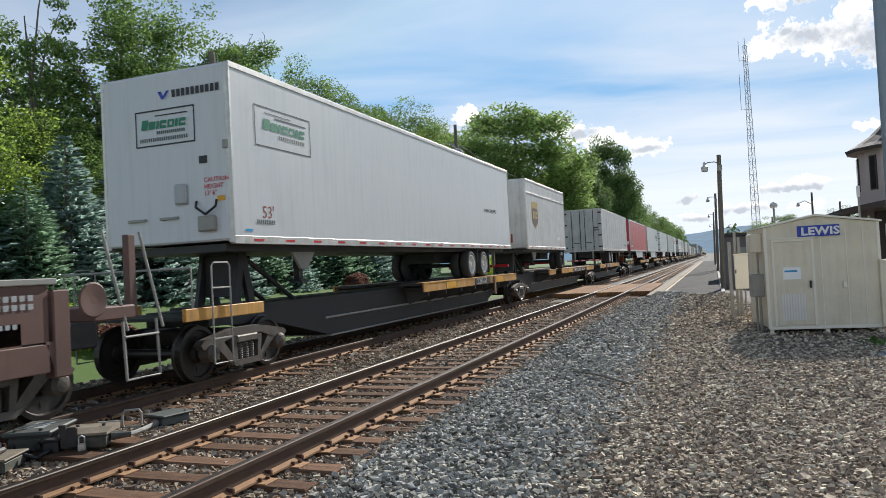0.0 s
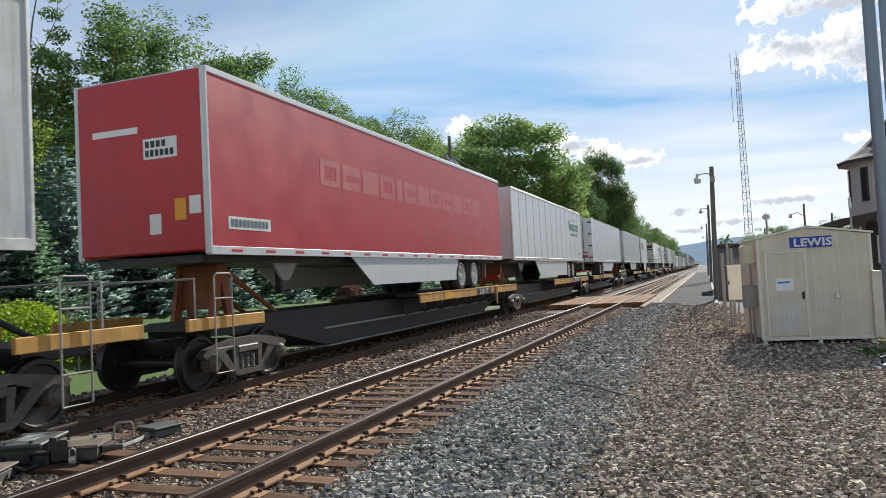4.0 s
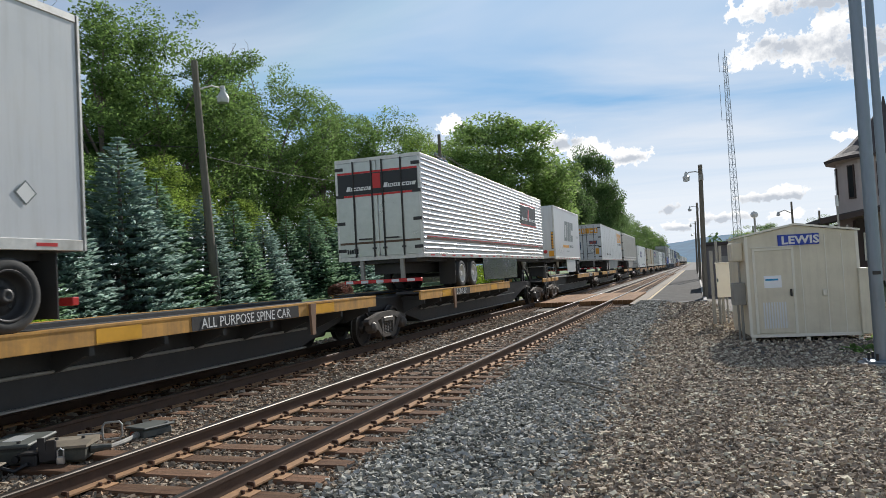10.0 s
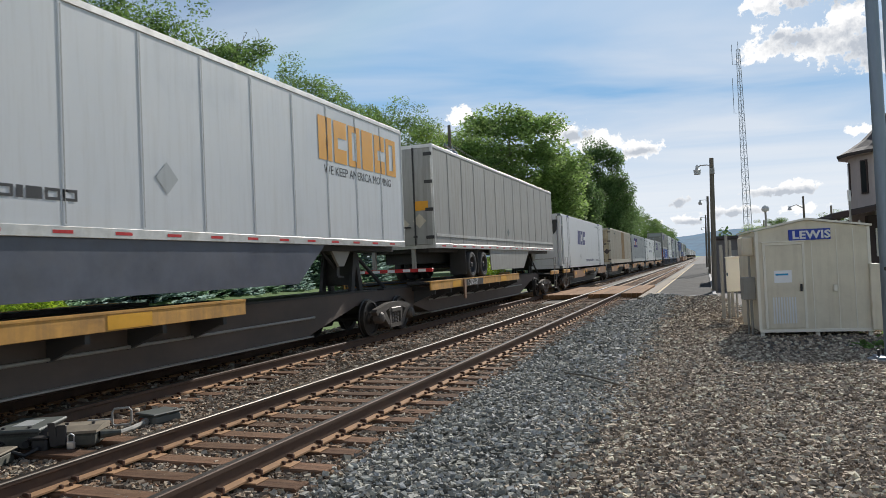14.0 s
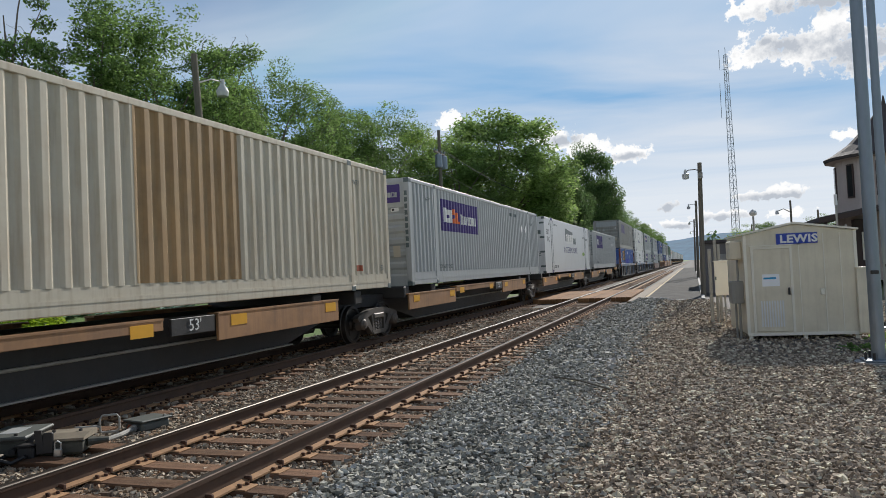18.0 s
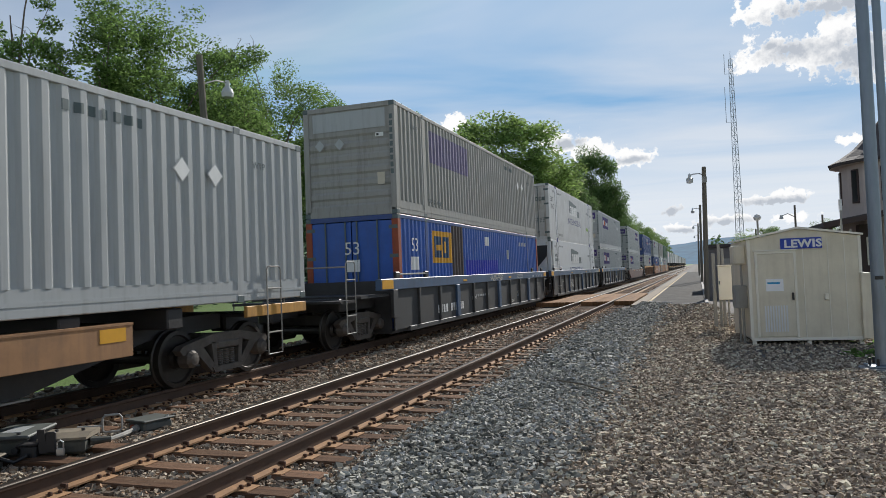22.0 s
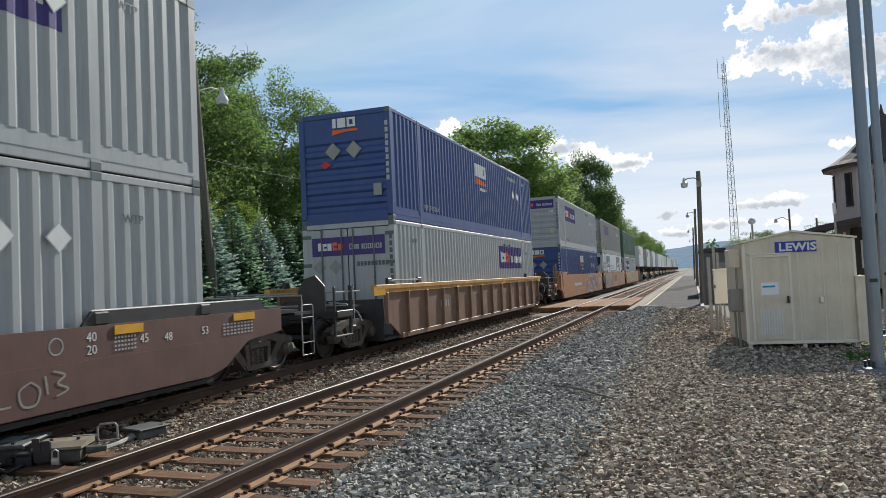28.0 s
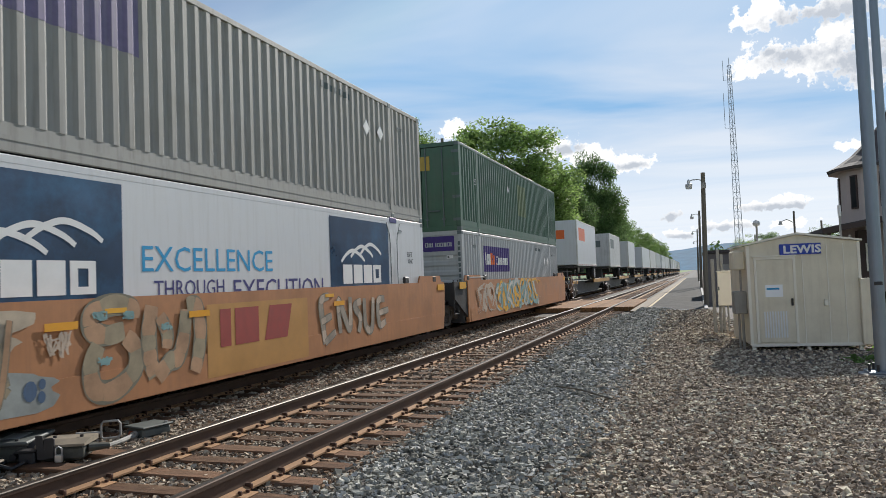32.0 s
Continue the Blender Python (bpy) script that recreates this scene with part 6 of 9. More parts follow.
end_panel(t9, -1.2, 1.2, 2.68, 2.735, M_REDV, "stripe", -0.05)
end_panel(t9, -0.13, 0.11, 2.88, 3.3, M_REDV, "emblem", -0.053)
end_mark(t9, "#|=O=O#", -0.95, -0.16, 2.85, 2.98, M_WHITEV, -0.056, 0.75, 0.3)
end_mark(t9, "#|OO#=O|#", 0.18, 1.14, 2.88, 3.01, M_WHITEV, -0.056, 0.75, 0.3)
end_bars(t9, 5, -1.0, -0.64, 1.1, 1.22, M_DKV, -0.05, name="number_mark")
end_panel(t9, -1.2, 1.2, 1.36, 1.42, M_BROWNV, "stripe", -0.05)
spine_unit(123.75, 141.3, "black spine-car platform with orange-yellow deck edges", [deck(131.2, 140.3)], 124.9, first=True, texts=[("2-28/1-57", 0.25, 135.6, 0.95)])
spine_unit(141.3, 159.6, "black spine-car platform with worn yellow deck edges", [deck(148.6, 158.4), deck(145.4, 147.0)], 142.8, texts=[("ALL PURPOSE SPINE CAR", 0.22, 152.3, 0.95)])
spine_unit(159.6, 177.2, "black spine-car platform with worn yellow deck edges", [deck(161.2, 170.8)], 177.0, last=True, texts=[("2-28/1-57", 0.24, 164.2, 0.95)])

# fourth car: pup with a grey emblem, white trailer with orange lettering, old white trailer
t10, f10 = trailer(181.08, 8.53, True, M_WHITE, "white 28-foot pup trailer with dark green-grey emblem and yellow bar", short=True, skirt=(3.6, 6.7, 0.18, M_WHITE), rims=M_STEEL_DK)
side_mark(f10, "O#=", 2.9, 5.9, 1.95, 3.08, mat("faded_grey_vinyl", (0.20, 0.23, 0.23), 0.5, var=0.15), lean=0.32)
f10.panel(2.5, 4.4, 1.57, 1.72, M_AMBER, "emblem", 0.006)
side_mark(f10, "#|=||O|", 4.6, 5.95, 1.60, 1.76, M_GREYV, small=0.8, name="caption")
f10.bars(9, 3.55, 4.5, 1.35, 1.41, M_GREYV, "small_print", fill=0.6)
f10.bars(3, 7.14, 8.1, 2.2, 2.34, M_GREY_BOX, "badge")
for y in (0.95, 1.55, 2.15):
    f10.diamond(y, 1.42, 0.21, M_GREYV)
    f10.diamond(y, 1.42, 0.19, M_WHITEV)
end_mark(t10, "O#=", -0.58, 0.5, 2.66, 3.03, M_GREYV, lean=0.28)
end_panel(t10, -0.72, -0.06, 2.55, 2.61, M_AMBER, "emblem")
end_bars(t10, 7, 0.0, 0.5, 2.52, 2.6, M_GREYV, name="caption")
part("badge", Mesh().add([(-0.72, -0.007, 2.02), (0.6, -0.007, 2.02), (0.68, -0.007, 2.34), (-0.66, -0.007, 2.34)], [(0, 1, 2, 3)]), M_GREYV, t10)
end_mark(t10, "#|#OO#", -0.08, 0.58, 2.1, 2.26, M_WHITEV)
end_bars(t10, 6, -0.62, -0.2, 2.2, 2.27, M_WHITEV, -0.012, name="caption")
end_bars(t10, 5, -0.62, -0.2, 2.1, 2.17, M_WHITEV, -0.012, name="caption")
end_panel(t10, 1.08, 1.24, 1.45, 2.36, M_DKV, "number_ground")
for k in range(6):
    end_panel(t10, 1.10, 1.22, 2.22 - 0.148 * k, 2.33 - 0.148 * k, M_AMBER, "number_mark", -0.009)
for x, m in ((-0.75, M_WHITEV), (-0.3, M_GREY_BOX), (0.12, M_GREY_OLD), (0.45, M_WHITEV)):
    end_diamond(t10, x, 1.44 if x < 0.4 else 1.62, 0.2 if x < 0.4 else 0.1, m)
part("air_coupling", Mesh().rod((0.42, -0.06, 1.32), (0.42, 0, 1.32), 0.1), M_SIGNBLUE, t10, "blue air coupling")
part("air_coupling", Mesh().rod((0.76, -0.06, 1.32), (0.76, 0, 1.32), 0.1), M_RED, t10, "red air coupling")
part("connection_box", Mesh().box(0.52, 0.66, -0.05, 0, 1.25, 1.42, 0.02), M_STEEL_DK, t10)
end_panel(t10, 0.94, 1.25, 1.06, 1.36, M_AMBER, "notice")
t11, f11 = trailer(201.05, 16.154, False, M_WHITE, "white 53-foot van trailer with orange lettering, doors leading", posts=1.22, skirt=(3.9, 11.2, 0.18, M_SKIRT_BLUE))
side_mark(f11, "#=O#=O", 12.05, 15.8, 2.56, 3.42, M_AMBER)
f11.text("WE KEEP AMERICA MOVING", 0.25, 12.28, 2.3, M_DKV)
f11.panel(13.64, 13.70, 1.72, 1.98, M_DKV, "decal")
side_mark(f11, "#||O#O|#O=O|#OO", 3.3, 6.4, 1.32, 1.5, M_DKV, name="web_address", small=0.75)
f11.diamond(7.9, 1.75, 0.22, M_GREY_BOX)
end_mark(t11, "#=O#=O", -0.95, 1.06, 3.05, 3.47, M_AMBER, -0.05)
words("WE KEEP AMERICA MOVING", 0.135, (-0.82, -0.052, 2.9), END, M_DKV, t11)
end_panel(t11, -0.88, -0.33, 1.82, 2.44, M_NAVY, "notice_panel", -0.05)
for k in range(4):
    end_panel(t11, -0.8, -0.42, 2.28 - 0.11 * k, 2.35 - 0.11 * k, M_ORANGE, "caption", -0.053)
end_panel(t11, 0.34, 0.94, 2.2, 2.46, M_NAVY, "notice_panel", -0.05)
for k in range(2):
    end_panel(t11, 0.4, 0.88, 2.34 - 0.09 * k, 2.39 - 0.09 * k, M_ORANGE, "caption", -0.053)
end_panel(t11, 0.8, 1.06, 1.40, 1.85, M_AMBER, "notice", -0.05)
end_mark(t11, "#||O#O|#O=O|#OO", 0.26, 1.2, 2.04, 2.13, M_DKV, -0.05, 0.75, name="web_address")
end_bars(t11, 6, -0.98, -0.5, 1.52, 1.67, M_DKV, -0.05, name="number_mark")
end_diamond(t11, 0.55, 1.68, 0.19, M_GREYV, -0.05)
end_diamond(t11, 0.55, 1.68, 0.165, M_WHITEV, -0.053)
t12, f12 = trailer(219.33, 16.154, False, M_GREY_OLD, "weathered grey-white van trailer with doors leading and a yellow sticker", posts=1.22, skirt=(5.0, 10.8, 0.2, M_GREY_OLD), rims=M_STEEL_DK)
part("belt_moulding", Mesh().box(HW, HW + 0.02, 0.1, 16.1, 1.22, 1.30), M_ALU, t12)
end_panel(t12, 0.72, 1.12, 1.94, 2.2, M_AMBER, "notice", -0.05)
end_diamond(t12, 0.85, 1.66, 0.2, M_TAN, -0.05)
end_diamond(t12, 0.35, 1.58, 0.2, M_TAN, -0.05)
f12.diamond(7.8, 1.55, 0.15, M_GREYV)
spine_unit(181.2, 199.0, "black spine-car platform with worn yellow deck edges", [deck(188.0, 198.0)], 182.2, first=True, texts=[("2-28/1-57", 0.24, 193.2, 0.95)])
spine_unit(199.0, 217.0, "black spine-car platform with orange-yellow deck edges", [deck(200.6, 210.6)], 216.2, texts=[("2-28'/1-57'", 0.24, 203.4, 0.95)])
spine_unit(217.0, 234.5, "black spine-car platform with bright yellow deck edges", [deck(218.8, 228.4)], 234.2, last=True, texts=[("1-28'/1-57'", 0.24, 221.9, 0.95)])

# fifth car: five containers on low platforms
DKB = mat("orange_brown_deck_paint", (0.36, 0.19, 0.085), 0.6, var=0.18, scale=2, streak=0.5, streakcol=(0.14, 0.08, 0.05), dirt=0.45, dirtcol=(0.09, 0.06, 0.045))


def box_deck(s):
    return [(s + 1.35, s + 5.1, 0.60, 1.0, DKB), (s + 5.2, s + 9.6, 0.90, 1.06, DKB), (s + 10.8, s + 14.7, 0.64, 1.06, DKB)]


FIFTH = [239.6, 256.8, 274.0, 291.2, 308.5, 325.5]
for i, (a, b) in enumerate(zip(FIFTH, FIFTH[1:])):
    u = spine_unit(a, b, "low brown container platform of a spine car", box_deck(a), first=i == 0, last=i == 4, box_kind=True, texts=[("53'", 0.24, a + 10.1, 0.85)])
    for y in (1.4, 3.4, b - a - 3.2, b - a - 1.4):
        part("bolster", Mesh().box(-1.22, 1.22, y - 0.16, y + 0.16, 0.9, 1.19, 0.02), M_STEEL_DK, u)
BASE = 1.195


def lift_guides(c, ys):
    """Worn aluminium guides with blue fittings at the lift points of a smooth container."""
    for y in ys:
        part("lift_fitting", Mesh().box(HW - 0.05, HW + 0.016, y - 0.2, y + 0.2, 2.70, 2.83, 0.01), M_NAVYTEXT, c, "blue lift fitting")
        part("lift_fitting", Mesh().box(HW - 0.05, HW + 0.016, y - 0.1, y + 0.1, -0.02, 0.13, 0.01), M_NAVYTEXT, c, "blue lift fitting")
        w = [(0.0, 0.36), (0.12, 0.33), (0.28, 0.23), (0.5, 0.19), (1.6, 0.18), (2.2, 0.19), (2.42, 0.23), (2.56, 0.33), (2.68, 0.38)]
        pts = [(y - d, z + 0.02) for z, d in w] + [(y + d, z + 0.02) for z, d in reversed(w)]
        part("lift_guide", Mesh().prism(pts, HW, HW + 0.006, "x"), M_LIFT, c, "worn bare aluminium guide")
        for sg in (-1, 1):
            part("guide_edge", Mesh().pipe([(HW + 0.005, y + sg * (d + 0.015), z + 0.02) for z, d in w], 0.008, 5), M_GREYV, c)


M_GRIME = mat("grimy_door_paint", (0.52, 0.51, 0.48), 0.6, var=0.15, scale=1.5, streak=0.95, streakcol=(0.16, 0.12, 0.085), dirt=0.5, dirtcol=(0.25, 0.2, 0.15), dscale=1.6)
M_LIME = mat("lime_vinyl", (0.22, 0.38, 0.05), 0.5, var=0.1)
M_LIFT = mat("scuffed_aluminium", (0.6, 0.61, 0.62), 0.5, 0.3, var=0.18, scale=2.5, streak=0.5, streakcol=(0.35, 0.35, 0.35))
c1, g1 = container(237.6, BASE, M_WHITE, "smooth white reefer container with blue lettering", smooth=True, lead="reefer", post_material=M_WHITE)
g1.text("SUPER CUBE REEFER CONTAINER", 0.21, 8.0, 0.30, M_NAVYTEXT)
g1.text("TOP LIFT ONLY", 0.165, 12.2, 0.28, M_DKV)
g1.text("STACK LIMIT 3 HIGH", 0.125, 12.28, 2.52, M_GREYV)
g1.text("WTP", 0.17, 14.4, 2.42, M_GREYV)
side_mark(g1, "#O=", 5.0, 7.8, 1.3, 2.1, M_NAVYTEXT, lean=0.25)
g1.diamond(6.0, 0.6, 0.2, M_GREY_BOX)
lift_guides(c1, (2.2, 13.92))
c2, g2 = container(258.13, BASE, M_TAN, "cream corrugated container with rust-streaked doors", lead="doors", rod_material=M_BROWNDK, door_material=mat("rust_washed_cream_paint", (0.56, 0.46, 0.29), 0.65, var=0.2, scale=1.2, streak=0.7, streakcol=(0.16, 0.085, 0.035), dirt=0.7, dirtcol=(0.20, 0.11, 0.05), dscale=1.4))
g2.panel(7.85, 10.2, 0.36, 2.72, M_RUSTPATCH, "bleached_patch", 0.003, "rust-brown bleached stretch")
g2.bars(4, 2.6, 3.3, 2.38, 2.5, M_GREYV, "number_mark", fill=0.65)
g2.text("WTP", 0.16, 14.3, 2.3, M_GREYV)
g2.text("53", 0.17, 15.6, 0.42, M_GREYV)
g2.panel(14.35, 14.65, 0.42, 0.55, M_RODRUST, "rust_stain", 0.004)
end_bars(c2, 4, -1.02, -0.62, 2.12, 2.24, M_DKV, 0.0, name="number_mark")
end_bars(c2, 7, -1.02, -0.5, 1.94, 2.06, M_DKV, 0.0, name="number_mark")
end_bars(c2, 8, 0.4, 1.16, 1.5, 1.64, M_BROWNDK, 0.0, 0.5, "small_print")
end_diamond(c2, 0.96, 0.98, 0.22, M_BROWNDK, -0.002)


def courier(s, z, label, material=M_GREY_BOX, vinyl=M_PURPLE, lead="front", logo=(2.4, 6.05), high=(1.58, 2.48), ghost=False, worn=False):
    """A pale corrugated container with a purple courier panel."""
    c, g = container(s, z, material, label, lead=lead)
    a, b = logo
    k = (b - a) / 3.65
    g.panel(a, b, high[0], high[1], vinyl, "name_panel", 0.003, "purple name panel")
    dz = high[1] - high[0]
    if not ghost:
        side_mark(g, "#=#", a + 0.2 * k, a + 0.95 * k, high[0] + 0.28 * dz, high[0] + 0.74 * dz, M_WHITEV, small=0.9)
        side_mark(g, "=#", a + 0.97 * k, a + 1.56 * k, high[0] + 0.28 * dz, high[0] + 0.74 * dz, M_PURPLE_FADED if worn else M_ORANGE, small=0.8)
        g.panel(a + 1.62 * k, a + 1.68 * k, high[0] + 0.28 * dz, high[0] + 0.36 * dz, M_ORANGE, "logo_dot", 0.007)
        side_mark(g, "O||| |OO#O|", a + 1.76 * k, b - 0.25 * k, high[0] + 0.28 * dz, high[0] + 0.62 * dz, M_PURPLE_FADED if worn else M_WHITEV, small=0.85, name="caption")
    y = 0.012 if lead == "front" else -0.0
    zt = 2.18 if lead == "front" else 2.0
    end_panel(c, -1.0, 1.02, zt, zt + 0.47, M_GREY_BOX if ghost else vinyl, "name_panel", y)
    if not ghost:
        end_mark(c, "#=#", -0.84, -0.44, zt + 0.14, zt + 0.34, M_WHITEV, y - 0.004, 0.9)
        end_mark(c, "=#", -0.43, -0.12, zt + 0.14, zt + 0.34, M_ORANGE, y - 0.004, 0.8)
        end_mark(c, "O||| |OO#O|", 0.04, 0.94, zt + 0.14, zt + 0.29, M_GREY_BOX, y - 0.004, 0.85, name="caption")
    for i in range(9):
        end_panel(c, HW - 0.13, HW - 0.05, 2.35 - 0.17 * i, 2.47 - 0.17 * i, M_GREYV, "number_mark", -0.004)
    if lead == "front":
        end_panel(c, 0.78, 0.98, 0.75, 1.05, M_TAN, "notice", -0.012)
        end_panel(c, 0.76, 0.98, 1.94, 2.04, M_WHITEV, "notice", -0.012)
        end_panel(c, 0.79, 0.85, 1.96, 2.02, M_DKV, "notice_mark", -0.014)
        for x in (-0.8, -0.24):
            end_diamond(c, x, 1.84, 0.17, material, -0.010)
            end_diamond(c, x, 1.84, 0.14, M_GREY_BOX, -0.012)
    else:
        end_bars(c, 9, 0.25, 1.12, 1.72, 1.83, M_GREYV, -0.002, name="number_mark")
        for x in (-0.8, -0.35):
            end_diamond(c, x, 1.72, 0.19, M_GREY_OLD, -0.004)
    g.text("TOP LIFT ONLY", 0.18, 2.16, 0.42, M_GREYV)
    for yy in (12.85, 13.6):
        g.diamond(yy, 1.97, 0.19, M_GREY_BOX)
        g.diamond(yy, 1.97, 0.165, M_WHITEV)
    g.text("WTP", 0.17, 1.2, 2.28, M_GREYV)
    g.text("WTP", 0.17, 14.6, 2.2, M_GREYV)
    g.bars(7, 10.8, 12.2, 2.42, 2.55, M_GREYV, "number_mark", fill=0.6)
    return c, g


c3, g3 = courier(275.69, BASE, "pale grey corrugated container with a purple name panel", logo=(2.55, 6.25), high=(1.52, 2.46))
c4, g4 = container(293.5, BASE, M_WHITE, "smooth white container with dark block lettering", smooth=True, lead="doors", post_material=M_WHITE, length=15.95, open_tail=0.42)


def block_lettering(c, g, lead=True, number=False, tail=True):
    """A black block emblem, a blue word and stencils on a smooth container."""
    m = Mesh()
    for a, b, z0, z1 in ((6.1, 6.72, 1.72, 2.45), (6.72, 7.3, 1.72, 2.41), (7.3, 7.62, 1.72, 2.37), (7.62, 8.3, 1.72, 2.34), (8.3, 8.78, 1.72, 2.31)):
        g.patch(m, a, b, z0, z1, 0.004)
    part("emblem", m, M_GREYV, c, "dark block emblem")
    side_mark(g, "O#|##", 6.36, 8.82, 1.60, 2.14, M_WHITEV, lift=0.009)
    side_mark(g, "|##", 8.9, 9.88, 1.60, 1.98, M_GREYV, lift=0.006)
    g.text("INTERMODAL", 0.5, 5.5, 1.05, M_NAVYTEXT, 1.56)
    if number:
        g.bars(4, 1.1, 1.7, 1.95, 2.1, M_GREYV, "number_mark")
        g.bars(6, 1.1, 2.0, 1.7, 1.85, M_GREYV, "number_mark")
    else:
        g.text("53FT\n XHC", 0.36, 0.48, 1.95, M_DKV)
    if tail:
        g.text("53FT\n XHC", 0.36, 14.68, 1.98, M_DKV)
    else:
        g.bars(10, 14.2, 15.15, 1.93, 2.08, M_GREYV, "number_mark", fill=0.6)
    g.text("TOP LIFT ONLY", 0.175, 2.4, 0.24, M_DKV)
    g.text("STACK LIMIT 3 HIGH", 0.125, 2.36, 2.46, M_GREYV)
    g.text("WTP", 0.18, 1.08, 2.42, M_DKV)
    g.text("WTP", 0.18, 14.36, 2.45, M_DKV)
    part("emblem_leaf", Mesh().add([(g.out + 0.006, 12.4 + 0.55 * (1 - math.cos(t)) , 1.02 + 0.12 * math.sin(t)) for t in [math.pi * 2 * k / 12 for k in range(12)]], [tuple(range(12))]), M_LIME, c)
    g.bars(10, 12.7, 14.0, 2.02, 2.16, M_GREYV, "number_mark", fill=0.6)
    lift_guides(c, (1.95, 13.87))
    if lead:
        end_mark(c, "O|#=", -1.0, 0.05, 1.92, 2.2, M_GREYV, 0.0)
        end_mark(c, "|OO OO#", 0.1, 1.1, 1.95, 2.14, M_GREYV, 0.0)
        end_bars(c, 4, -0.9, -0.4, 1.46, 1.56, M_GREYV, 0.0, name="number_mark")
        end_bars(c, 6, -0.9, -0.3, 1.28, 1.38, M_GREYV, 0.0, name="number_mark")
        for k in range(3):
            end_bars(c, 8, 0.5, 1.1, 0.86 + 0.09 * k, 0.91 + 0.09 * k, M_GREYV, 0.0, 0.5, "small_print")


block_lettering(c4, g4, tail=False)
c5, g5 = courier(311.4, BASE, "pale grey corrugated container with a purple name panel", logo=(2.5, 6.15), high=(1.56, 2.52), worn=True)


# ---- well cars with two layers of containers ----
MID_LADDER = Mesh().pipe([(0, -0.2, 0.45), (0, -0.2, 1.5), (0, 0.2, 1.5), (0, 0.2, 0.45)], 0.016).rod((0, -0.2, 0.5), (0, 0.2, 0.5), 0.014, sides=6).rod((0, -0.2, 0.85), (0, 0.2, 0.85), 0.014, sides=6).rod((0, -0.2, 1.2), (0, 0.2, 1.2), 0.014, sides=6).data("mid_ladder")


